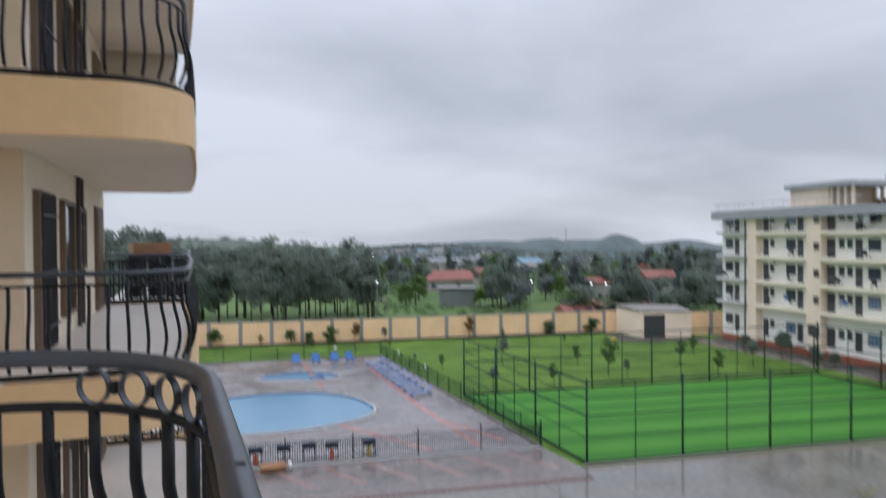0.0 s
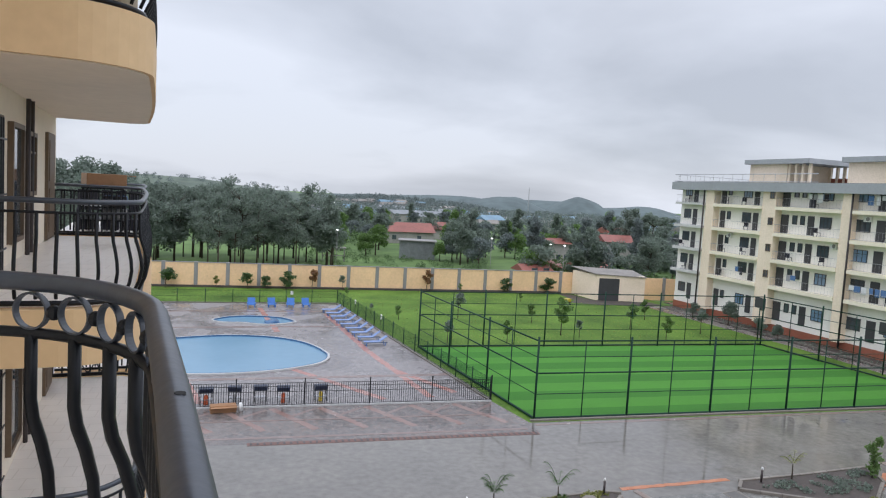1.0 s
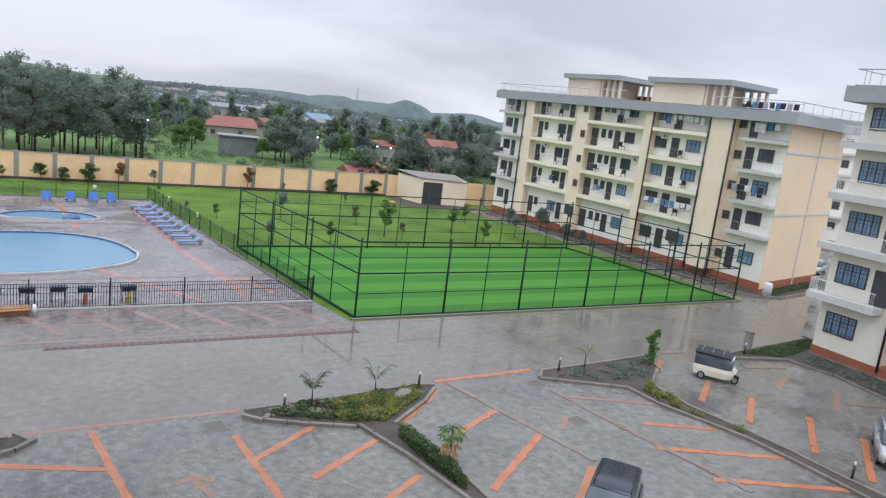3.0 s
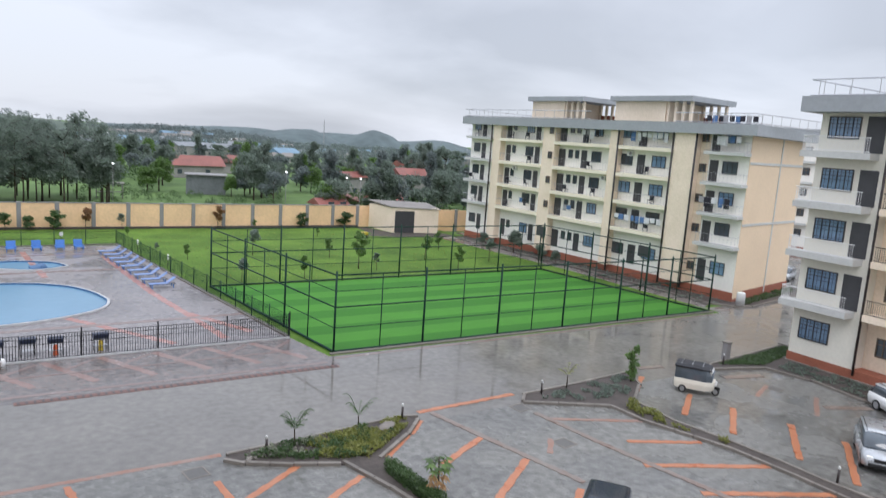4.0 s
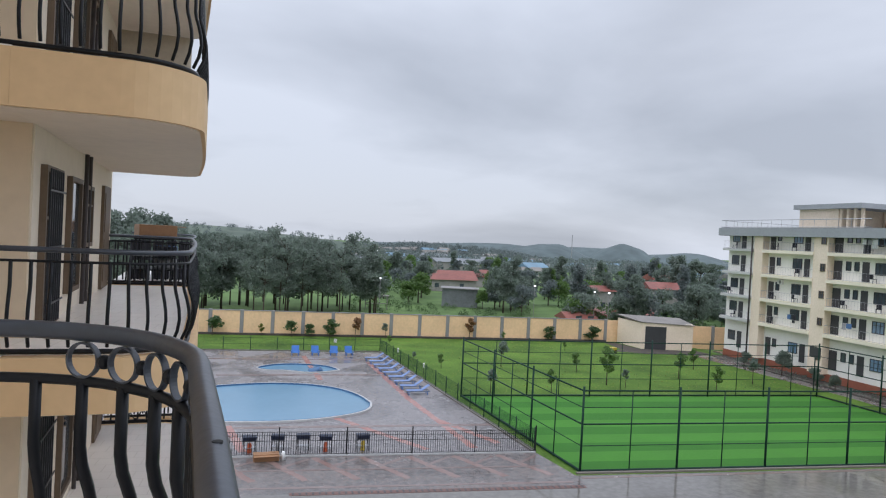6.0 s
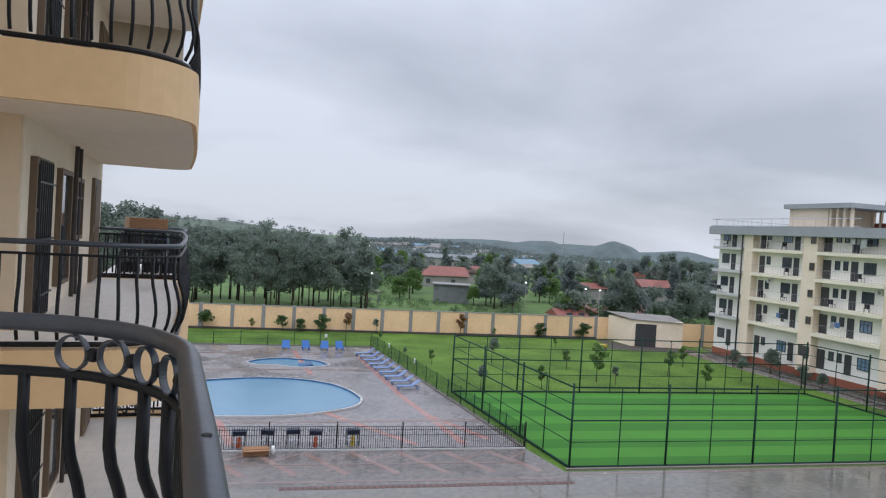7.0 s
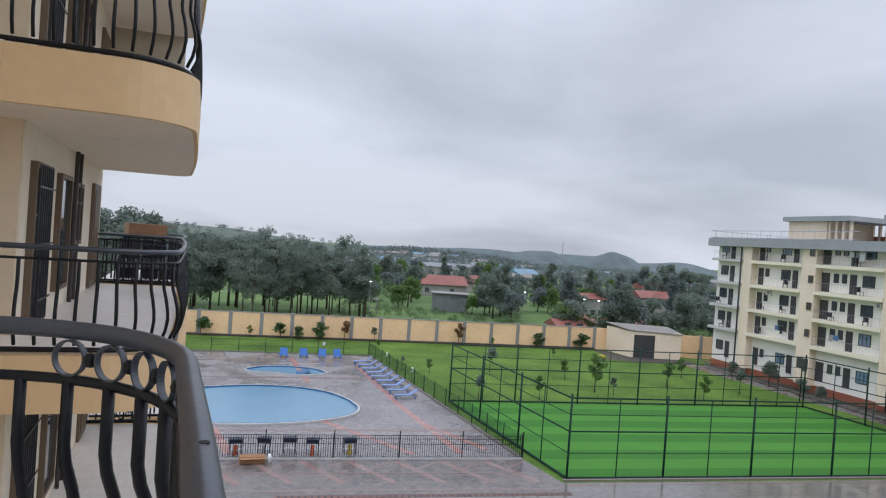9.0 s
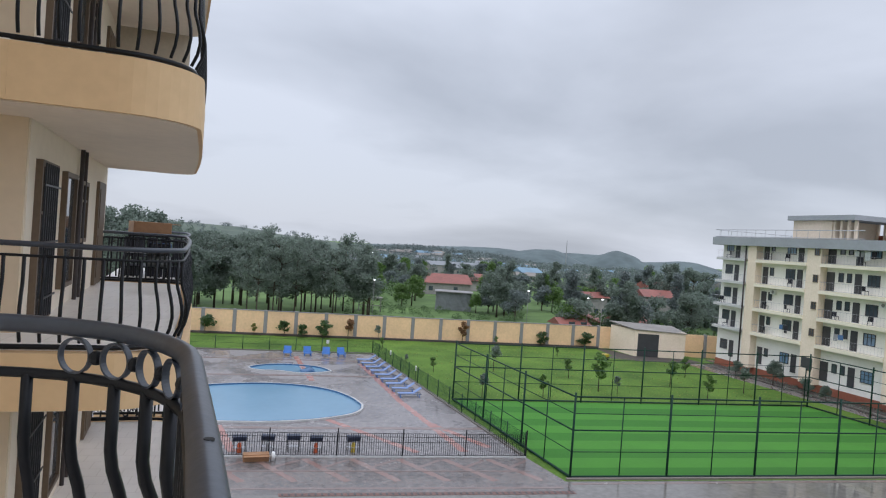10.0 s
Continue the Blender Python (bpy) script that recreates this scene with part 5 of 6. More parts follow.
house(39.0, 186, 15, 8, 3.0, M_REDROOF, 4, "long low house with red sheet roof")
house(58, 205, 12, 8, 3.0, M_REDROOF, -8, "low house with red sheet roof")
house(46.0, 114, 5, 4, 1.5, M_REDROOF, 6, "low house with red roof just beyond the wall")
house(50.5, 117, 4, 5, 1.9, M_REDROOF, 60, "low house with red roof just beyond the wall")
house(58.5, 118, 6, 4, 1.7, M_REDROOF, -6, "low house with red roof just beyond the wall")
house(62.5, 142, 4.5, 5, 4.4, M_REDROOF, 15, "pale two-storey house among trees")
house(80, 146, 8, 6, 5.0, M_REDROOF, -5, "two-storey house with red roof among trees")
house(100, 182, 10, 7, 5.0, M_REDROOF, 12, "two-storey house with red roof among trees")
for i in range(70):
    az, dist = radians(rt.uniform(5, 20) if i % 4 else rt.uniform(20, 38)), 300 + 480 * rt.random()
    x, y = -2 + dist * math.sin(az), 2 + dist * math.cos(az)
    house(x, y, rt.uniform(7, 18), rt.uniform(6, 9), rt.uniform(2.6, 4.6), rt.choice((M_BLUEROOF, M_IRONSHEET, M_IRONSHEET, M_OLDSHEET, M_BLUEROOF)), rt.uniform(-30, 30), "distant house with sheet roof")
for i in range(22):
    x, y, z = on_hill(rt.uniform(7, 18), rt.uniform(705, 790), TOWN)
    town = house(x, y, rt.uniform(8, 20), rt.uniform(7, 10), rt.uniform(3, 4.6), rt.choice((M_BLUEROOF, M_OLDSHEET, M_OLDSHEET)), rt.uniform(-30, 30), "distant town house with sheet roof", M_FARWALL)
    town.location.z = z - 0.5
hut = thing("corrugated_hut", "grey corrugated iron hut in a field", "hut", pose(33.0, 144, -0.1, 0, 0, -14))
rim = [(-3.6 + k * 0.12, -2.42 if k % 2 else -2.35) for k in range(61)] + [(3.6, 2.3), (-3.6, 2.3)]
bm = prism(bmesh.new(), rim, 0, 3.6)
part("wall", bm, M_IRONSHEET, hut)
part("roof", boxes((-3.9, 3.9, -2.8, 2.7, 3.65, 3.8)), M_PILLAR, hut)

M_LAMP = bpy.data.materials.new("lit_street_lamp")
M_LAMP.use_nodes = True
M_LAMP.node_tree.nodes["Principled BSDF"].inputs["Emission Color"].default_value = (0.95, 0.97, 1.0, 1)
M_LAMP.node_tree.nodes["Principled BSDF"].inputs["Emission Strength"].default_value = 2.5
for az, dist, h in ((15.6, 350, 8.2), (19.8, 112, 7.0), (25.6, 106, 7.0), (24.5, 122, 6.0), (7.1, 250, 8.0), (-0.9, 140, 7.2), (7.4, 112, 7.0)):
    x, y = -2 + dist * math.sin(radians(az)), 2 + dist * math.cos(radians(az))
    z = terrain(x, y)
    sl = thing("street_lamp", "lit white street lamp on a thin pole", "street lamp", pose(x, y, z, 0, 0, 20), group="street lamps")
    part("pole", tube(bmesh.new(), [(0, 0, -0.1), (0, 0, h)], 0.04, 6, 0.03), M_PILLAR, sl)
    part("lamp_head", boxes((-0.1, 0.1, -0.14, 0.1, h, h + 0.16), bevel=0.03), M_LAMP, sl, "white lit lamp head")
stall = thing("wooden_stall", "open weathered timber stall in the field", "stall", pose(14.6, 134, -0.15, 0, 0, -6))
for px in (-2.0, 0.0, 2.0):
    for py in (-1.0, 1.0):
        part("post", boxes((px - 0.08, px + 0.08, py - 0.08, py + 0.08, 0, 2.5)), M_FARWALL, stall)
for pz in (1.1, 2.4):
    part("plank", boxes((-2.2, 2.2, -1.2, -1.08, pz, pz + 0.14)), M_FARWALL, stall)
part("roof", boxes((-2.3, 2.3, -1.3, 1.3, 2.55, 2.63)), M_OLDSHEET, stall)

# ---------- young trees on the lawn ----------
bushes = [(-10.8, 95.6, 0.36), (1.5, 95.9, 0.27), (3.9, 95.9, 0.34), (-1.0, 95.9, 0.31), (40.7, 95.9, 0.36), (34.7, 96.0, 0.3)]
for i, (x, y, s) in enumerate(bushes):
    tree("sapling", x, y, -0.4 * s * 5, s * 6.6, M_LEAF_SHRUB, "rounded dark green bush at the foot of the wall", "bushes by the wall", i, i * 70, 0.72, "bush", "bush")
young = [(21.3, 76.2, 1.25, 0), (29.0, 73.6, 1.0, 0), (29.5, 67.2, 1.6, 0), (31.0, 66.1, 0.8, 0), (39.4, 70.6, 1.3, 0), (22.3, 63.6, 0.95, 0), (16.4, 63.4, 0.95, 0), (14.3, 74.8, 0.75, 0), (39.8, 64.3, 1.1, 0), (24.0, 84.0, 0.7, 0), (35.5, 80.5, 0.9, 0), (44.5, 76, 1.0, 0), (46.5, 68.0, 1.2, 0), (33.5, 88, 0.6, 0),
         (22.8, 96.0, 1.3, 2), (11.2, 95.8, 0.9, 0), (7.2, 95.9, 1.25, 2), (-4.8, 95.7, 0.7, 1), (12.0, 78.6, 0.5, 0), (11.0, 90.0, 0.6, 0), (27.5, 95.8, 0.55, 0)]
for i, (x, y, s, c_) in enumerate(young):
    tree("sapling", x, y, 0.0, s * 1.22, (M_LEAF_LIGHT if i % 3 else M_LEAF, M_LEAF_YEL, M_LEAF_RED)[c_], ("young green tree planted in the lawn", "yellow-green bushy shrub by the wall", "young tree with reddish brown leaves")[c_], "young trees", i, i * 61, category="young tree", name="young_tree")
for i, (x, y, s) in enumerate(((53.9, 73.0, 0.5), (54.3, 68.0, 0.36), (53.6, 64.5, 0.32), (52.5, 78, 0.36))):
    tree("round", x, y, -0.05, s, M_LEAF, "small round-crowned tree by the block", "small round trees", i, i * 90, category="young tree", name="young_tree")


# ---------- planted islands ----------
def island(name, outline, label):
    ob = thing(name, label, "planting bed", kind="structure")
    pts = [Vector(p) for p in ccw(outline)]
    part("soil", prism(bmesh.new(), [tuple(p) for p in pts], -0.05, 0.08), M_SOIL, ob, "dark wet soil")
    ring = [tuple(p) for p in pts] + [tuple(pts[0])]
    stone = shared("kerb_stone", boxes((-0.475, 0.475, -0.09, 0.09, 0.0, 0.17), bevel=0.02))
    for p, d in along(ring, 0.97):
        link_mesh("kerb_stone", stone, M_KERB, ob, m=pose(p.x, p.y, -0.02, 0, 0, math.degrees(math.atan2(d.y, d.x))))
    return ob


ISL1 = [(5.85, 29.95), (6.35, 29.45), (7.9, 28.62), (10.35, 27.6), (11.16, 24.7), (11.82, 21.2), (12.2, 16.5), (12.95, 16.5), (12.56, 20.9), (12.5, 22.6), (12.2, 27.0), (12.0, 27.65), (14.4, 29.45), (15.4, 30.5), (15.3, 31.05), (14.7, 31.2), (10.3, 30.7), (6.2, 30.4)]
ISL2 = [(22.05, 30.6), (22.35, 30.25), (26.2, 28.15), (26.35, 25.9), (27.7, 21.7), (27.95, 18.6), (28.1, 14.4), (28.3, 9.0), (29.3, 9.0), (29.15, 15.0), (28.75, 17.7), (28.7, 19.9), (28.45, 22.2), (27.85, 25.2), (28.05, 28.2), (30.6, 30.2), (31.3, 31.5), (31.0, 32.0), (26.7, 31.6), (22.8, 31.4)]
ISL0 = [(-1.85, 29.75), (-2.2, 30.2), (-5.0, 30.2), (-9.5, 30.0), (-9.5, 26.9), (-4.6, 28.4), (-2.4, 29.2)]
ISL3 = [(36.9, 30.6), (39.5, 29.9), (41.6, 29.2), (42.2, 26.0), (41.7, 23.0), (41.8, 10.0), (45.1, 10.0), (45.1, 30.1), (48.6, 30.6), (48.6, 32.4), (38.7, 31.2)]
for o, lab in ((ISL1, "kerbed planting bed with low shrubs and yellow-green ground cover"), (ISL2, "long kerbed planting bed with dark soil and scattered shrubs"), (ISL0, "kerbed planting bed at the end of the parking row"), (ISL3, "kerbed grass and soil bed beside the white block")):
    island("planting_bed", o, lab)


def inside(p, poly):
    c_ = False
    for i in range(len(poly)):
        (x1, y1), (x2, y2) = poly[i - 1], poly[i]
        if (y1 > p[1]) != (y2 > p[1]) and p[0] < (x2 - x1) * (p[1] - y1) / (y2 - y1) + x1:
            c_ = not c_
    return c_


def cover(name, poly, count, size, h, mat, seed, label, patch=None):
    """Ground cover: many small leaves inside an outline."""
    rng = random.Random(seed)
    xs, ys = [p[0] for p in poly], [p[1] for p in poly]
    bm = bmesh.new()
    done = 0
    while done < count:
        p = (rng.uniform(min(xs), max(xs)), rng.uniform(min(ys), max(ys)))
        if not inside(p, poly):
            continue
        done += 1
        k = noise.noise((p[0] * 1.1, p[1] * 1.1, seed))
        if k < (patch if patch is not None else -9):
            continue
        leaf(bm, Vector((p[0], p[1], 0.09 + rng.random() * h * (0.5 + max(0, k)))), size, rng, 0.3)
    return tagged(part(name, bm, mat), label, "ground cover", kind="stuff")


cover("ground_cover", [(9.6, 28.4), (11.4, 27.7), (13.9, 29.5), (15.0, 30.4), (14.8, 31.0), (10.3, 30.5), (9.0, 29.6)], 5600, 0.07, 0.32, M_LEAF_YEL, 1, "yellow-green leafy ground cover", -0.22)
cover("ground_cover", [(10.4, 28.4), (11.8, 28.1), (13.6, 29.6), (13.4, 30.8), (10.6, 30.4)], 1800, 0.06, 0.42, M_LEAF_SHRUB, 21, "dark green clumps among the ground cover", 0.08)
cover("ground_cover", [(7.2, 29.6), (10.2, 28.4), (11.0, 29.0), (10.2, 30.3), (7.4, 30.1)], 1500, 0.06, 0.4, M_LEAF_PALE, 22, "pale variegated leafy shrubs", 0.1)
cover("ground_cover", [(6.6, 29.7), (10.0, 28.1), (11.4, 27.9), (10.4, 30.5), (7.0, 30.2)], 2600, 0.07, 0.38, M_LEAF_SHRUB, 2, "dark green low shrubs", -0.02)
cover("hedge", [(11.45, 26.5), (12.05, 26.6), (12.35, 23.0), (12.1, 21.8), (11.9, 22.0), (11.5, 24.6)], 6500, 0.055, 0.8, M_LEAF_SHRUB, 3, "low dense green hedge")
cover("ground_cover", [(23, 30.6), (26.4, 28.6), (28, 28.6), (30.4, 30.4), (30.8, 31.6), (26.5, 31.2)], 2600, 0.08, 0.25, M_LEAF, 4, "dark straggling ground cover", 0.05)
cover("ground_cover", [(26.7, 27.6), (27.8, 28.2), (27.6, 25.4), (28.2, 22.2), (27.9, 22.0), (26.7, 25.8)], 1600, 0.08, 0.4, M_LEAF_YEL, 5, "yellowish straggling shrubs", -0.1)
cover("ground_cover", [(39, 30.9), (48, 32), (48, 30.8), (45, 30.2), (42, 29.6)], 4200, 0.07, 0.2, M_LEAF_SHRUB, 6, "tufted grass")
cover("ground_cover", [(42.4, 28.8), (44.8, 29.4), (44.8, 18), (42.2, 18)], 3600, 0.08, 0.22, M_LEAF, 7, "dark low weeds by the plinth", -0.1)
cover("ground_cover", [(-3, 29.4), (-3, 30), (-9, 29.8), (-9, 27.4), (-4.4, 28.8)], 1500, 0.08, 0.25, M_LEAF, 8, "dark low shrubs", 0.0)
LAWN_BACK = [(13.2, 63.0), (49.0, 63.2), (53.0, 66), (52.0, 84), (42, 90), (40, 95.5), (-30, 95.5), (-30, 85.5), (9.6, 86.2)]
cover("lawn_tufts", LAWN_BACK, 9000, 0.06, 0.05, M_LEAF_YEL, 41, "yellow-green tufts and weeds standing in the mown lawn", -0.05)
cover("lawn_tufts", LAWN_BACK, 2500, 0.06, 0.06, M_LEAF_SHRUB, 42, "darker clover patches in the mown lawn", 0.12)
cover("grass_tufts", [(58.5, 42.6), (72, 45.6), (72, 47.2), (59, 43.9)], 2600, 0.09, 0.3, M_LEAF_SHRUB, 9, "strip of dark green plants along the end wall", -0.15)
cover("grass_tufts", [(54.2, 44), (57.9, 43.6), (56.0, 84), (52.8, 84)], 2600, 0.1, 0.3, M_LEAF, 10, "scattered plants along the block", 0.05)


def frond(bm, base, az, length, rise, width, rng, leaflets=9):
    d = Vector((math.cos(az), math.sin(az), 0))
    side = Vector((-d.y, d.x, 0))
    prev = None
    for k in range(leaflets):
        t = (k + 1) / leaflets
        p = base + d * length * t * 0.75 + Vector((0, 0, rise * math.sin(t * 2.0) * length))
        if prev:
            tube(bm, [prev, p], 0.01, 3)
        for sgn in (-1, 1):
            w = width * math.sin(math.pi * (0.15 + 0.8 * t))
            tip = p + side * sgn * w + d * w * 0.5 + Vector((0, 0, -0.25 * w))
            v = [bm.verts.new(p), bm.verts.new(p + d * 0.05), bm.verts.new(tip)]
            bm.faces.new(v)
        prev = p


def palm(x, y, h, mat, seed, label, fronds=9, length=0.8, name="palm", width=0.22):
    rng = random.Random(seed)
    ob = thing(name, label, "plant", pose(x, y, 0.08))
    part("stem", tube(bmesh.new(), [(0, 0, -0.1), (0.02, 0.01, h * 0.5), (0, 0, h)], 0.045, 6, 0.025), M_BARK, ob)
    for k in range(fronds):
        bm = bmesh.new()
        frond(bm, Vector((0, 0, h)), k * 2.4 + rng.uniform(-0.3, 0.3), length * rng.uniform(0.75, 1.15), rng.uniform(0.35, 0.95), width, rng)
        part("frond", bm, mat, ob)
    return ob


palm(8.9, 30.05, 0.8, M_LEAF_SHRUB, 1, "young feathery palm in the planting bed", 15, 0.95)
palm(12.3, 30.75, 0.6, M_LEAF_SHRUB, 2, "thin young palm with few upright fronds", 8, 1.1)
palm(25.7, 31.2, 0.8, M_LEAF_YEL, 3, "thin yellowing young palm", 6, 0.8)


def lobed_leaf(mat_r, droop, length, seed):
    """A hand-shaped leaf on its stalk, drooping outwards along x."""
    rng = random.Random(seed)
    bm = bmesh.new()
    tip = Vector((length, 0, -droop * length))
    tube(bm, [(0, 0, 0), (length * 0.55, 0, length * 0.18 * (1 - droop)), tip], 0.012, 4)
    hub = bm.verts.new(tip)
    rim = []
    for k in range(14):
        a = -2.5 + 5.0 * k / 13
        r = mat_r * (1.0 if k % 2 else 0.5) * rng.uniform(0.85, 1.15)
        rim.append(bm.verts.new(tip + Vector((math.cos(a) * r, math.sin(a) * r, -r * (0.25 + 0.6 * droop) + 0.03 * math.cos(a * 3)))))
    for k in range(13):
        bm.faces.new((hub, rim[k], rim[k + 1]))
    return shared("leaf", bm)


pw = thing("pawpaw_plant", "small pawpaw plant with green crown and dry hanging leaves", "plant", pose(12.42, 23.8, 0.06) @ Matrix.Diagonal((0.72, 0.72, 0.9, 1)))
part("stem", tube(bmesh.new(), [(0, 0, -0.1), (0.02, 0, 0.8), (0, 0.02, 1.75)], 0.06, 8, 0.04), M_BARK, pw)
for k in range(13):
    link_mesh("leaf", lobed_leaf(0.4, 0.15 + 0.02 * k, 0.5, k), M_LEAF_SHRUB if k % 2 else M_LEAF_LIGHT, pw, m=pose(0, 0, 1.75 - 0.02 * k, 0, 0, k * 137.5))
for k in range(8):
    link_mesh("dry_leaf", lobed_leaf(0.36, 1.0, 0.36, 40 + k), M_DEADLEAF, pw, "dry orange hanging leaf", m=pose(0, 0, 1.45 - 0.07 * k, 0, 0, k * 137.5 + 60))

pb = thing("leafy_climber", "dense upright leafy green shrub at the bed corner", "plant", pose(30.4, 30.7, 0.08))
part("stem", tube(bmesh.new(), [(0, 0, -0.1), (0, 0, 1.2)], 0.05, 6, 0.03), M_BARK, pb)
link_mesh("leaves", crown_mesh([(0, 0, 0.5, 0.4, 0.45), (0.1, 0, 1.1, 0.38, 0.45), (-0.1, 0.1, 1.6, 0.3, 0.4), (0.15, -0.1, 2.0, 0.2, 0.3)], 130, 0.11, 5, 0.2), M_LEAF_LIGHT, pb)

rs = random.Random(31)
bm = bmesh.new()
for _ in range(34):
    x, y = rs.uniform(6.6, 10.4), 29.9 + rs.uniform(-0.5, 0.4)
    if not inside((x, y), ISL1):
        continue
    m = pose(x, y, 0.1, rs.uniform(0, 40), rs.uniform(0, 40), rs.uniform(0, 360)) @ Matrix.Diagonal((1.3, 1.0, 0.7, 1))
    bmesh.ops.create_icosphere(bm, subdivisions=1, radius=rs.uniform(0.05, 0.14), matrix=m)
tagged(part("stones", bm, M_KERB), "pale stones scattered on the bed", "stones", kind="stuff")
bm = bmesh.new()
bmesh.ops.create_icosphere(bm, subdivisions=3, radius=0.5, matrix=pose(13.55, 30.15, 0.2, 0, 0, 20) @ Matrix.Diagonal((1.1, 0.6, 0.35, 1)))
for v in bm.verts:
    v.co += Vector((1, 1, 1)) * 0.06 * noise.noise(v.co * 3)
tagged(part("boulder", bm, M_KERB), "rounded pale boulder in the planting bed", "boulder")

# ---------- bollard lights ----------
bl = thing("bollard_light", "short dark bollard lamp with white top", "lamp", pose(7.6, 29.85, 0.06), group="bollard lights")
part("base_plate", tube(bmesh.new(), [(0, 0, 0), (0, 0, 0.04)], 0.12, 10), M_PIPE, bl)
part("post", tube(bmesh.new(), [(0, 0, 0.03), (0, 0, 0.68)], 0.055, 10), M_PIPE, bl)
part("lamp_head", tube(bmesh.new(), [(0, 0, 0.68), (0, 0, 0.78), (0, 0, 0.82)], 0.06, 10, 0.035), M_WHITEPLASTIC, bl, "white lamp cap")
for x, y in ((14.75, 30.9), (23.7, 31.05), (-2.9, 29.8), (39.2, 30.75), (29.05, 17.3), (12.75, 19.4)):
    copy_thing(bl, pose(x, y, 0.06))
sb = thing("meter_pillar", "grey concrete service pillar by the road", "pillar", pose(40.6, 31.6, 0))
part("body", boxes((-0.22, 0.22, -0.2, 0.2, 0, 1.25), bevel=0.02), M_PILLAR, sb)
part("cap", boxes((-0.26, 0.26, -0.24, 0.24, 1.25, 1.32)), M_KERB, sb)

# ---------- manholes ----------
for x, y in ((4.6, 29.4), (20.6, 25.6), (38.4, 26.4), (21.4, 30.0)):
    mh = thing("manhole_cover", "square concrete manhole cover set flush in paving", "manhole", pose(x, y, 0, 0, 0, 8))
    part("frame", boxes((-0.45, 0.45, -0.45, -0.38, 0, 0.012), (-0.45, 0.45, 0.38, 0.45, 0, 0.012), (-0.45, -0.38, -0.38, 0.38, 0, 0.012), (0.38, 0.45, -0.38, 0.38, 0, 0.012)), M_KERB, mh)
    part("lid", boxes((-0.37, 0.37, -0.37, 0.37, 0, 0.009)), M_LID, mh)

# ---------- poolside things ----------
lg = thing("sun_lounger", "blue sling sun lounger with raised back and dark frame", "sun lounger", pose(7.75, 79.2, 0, 0, 0, 4), group="poolside loungers")
part("frame", boxes((-1.0, 0.95, -0.36, -0.31, 0.28, 0.34), (-1.0, 0.95, 0.31, 0.36, 0.28, 0.34), (-1.0, -0.95, -0.31, 0.31, 0.28, 0.34), (0.9, 0.95, -0.31, 0.31, 0.28, 0.34)), M_PILLAR, lg, "dark grey frame")
part("seat", boxes((-0.98, 0.35, -0.31, 0.31, 0.345, 0.375), bevel=0.01), M_BLUECLOTH, lg)
bm = boxes((0.0, 0.78, -0.31, 0.31, 0.0, 0.035), bevel=0.01)
bmesh.ops.transform(bm, matrix=pose(0.33, 0, 0.36, 0, -38, 0), verts=bm.verts)
part("backrest", bm, M_BLUECLOTH, lg)
legm = shared("leg", boxes((-0.03, 0.03, -0.03, 0.03, 0, 0.29)))
for x, y in ((-0.8, -0.33), (-0.8, 0.33), (0.75, -0.33), (0.75, 0.33)):
    link_mesh("leg", legm, M_BLUE, lg, m=pose(x, y, 0))
part("side_trim", boxes((-1.0, 0.95, -0.375, -0.361, 0.3, 0.335), (-1.0, 0.95, 0.361, 0.375, 0.3, 0.335)), M_POOLTILE, lg)
lg.scale = (1.08, 0.92, 1.0)
for k in range(1, 9):
    y = 79.2 - k * 2.03
    copy_thing(lg, pose(7.75 + k * 0.24, y, 0, 0, 0, 4 + (k * 37 % 7) - 3))
dc = thing("deck_chair", "bright blue plastic deck chair with tall back", "chair", pose(-0.68, 82.2, 0, 0, 0, 0), group="blue deck chairs")
part("seat", boxes((-0.42, 0.42, -0.55, 0.25, 0.4, 0.47), bevel=0.02), M_BLUE, dc)
bm = boxes((-0.42, 0.42, -0.04, 0.04, 0, 1.05), bevel=0.02)
bmesh.ops.transform(bm, matrix=pose(0, 0.22, 0.42, -18, 0, 0), verts=bm.verts)
part("backrest", bm, M_BLUE, dc)
lm = shared("leg", boxes((-0.04, 0.04, -0.04, 0.04, 0, 0.41)))
for x, y in ((-0.36, -0.48), (0.36, -0.48), (-0.36, 0.18), (0.36, 0.18)):
    link_mesh("leg", lm, M_BLUE, dc, m=pose(x, y, 0))
am = shared("armrest", boxes((-0.05, 0.05, -0.5, 0.3, 0.62, 0.67), (-0.03, 0.03, -0.48, -0.42, 0.45, 0.62), bevel=0.008))
for x in (-0.44, 0.44):
    link_mesh("armrest", am, M_BLUE, dc, m=pose(x, 0, 0))
dc.scale = (0.98, 0.9, 0.68)
for x, y, r in ((1.5, 82.35, 5), (3.56, 82.4, -4), (5.26, 82.5, 8)):
    copy_thing(dc, pose(x, y, 0, 0, 0, r))
ws = thing("garden_spotlight", "white garden spotlight on a short post", "lamp", pose(3.9, 85.6, 0), group="garden spotlights")
part("post", tube(bmesh.new(), [(0, 0, 0), (0, 0, 0.9)], 0.03, 6), M_PIPE, ws)
part("lamp_head", boxes((-0.16, 0.16, -0.08, 0.08, 0.9, 1.35), bevel=0.03), M_WHITEPLASTIC, ws)
copy_thing(ws, pose(11.6, 70.6, 0, 0, 0, 80))
copy_thing(ws, pose(10.4, 79.5, 0, 0, 0, 80))
fl = thing("paddling_pool_slide", "dark blue play feature in the paddling pool", "pool toy", pose(1.2, 73.3, 0.02))
bm = bmesh.new()
bmesh.ops.create_uvsphere(bm, u_segments=16, v_segments=10, radius=0.75)
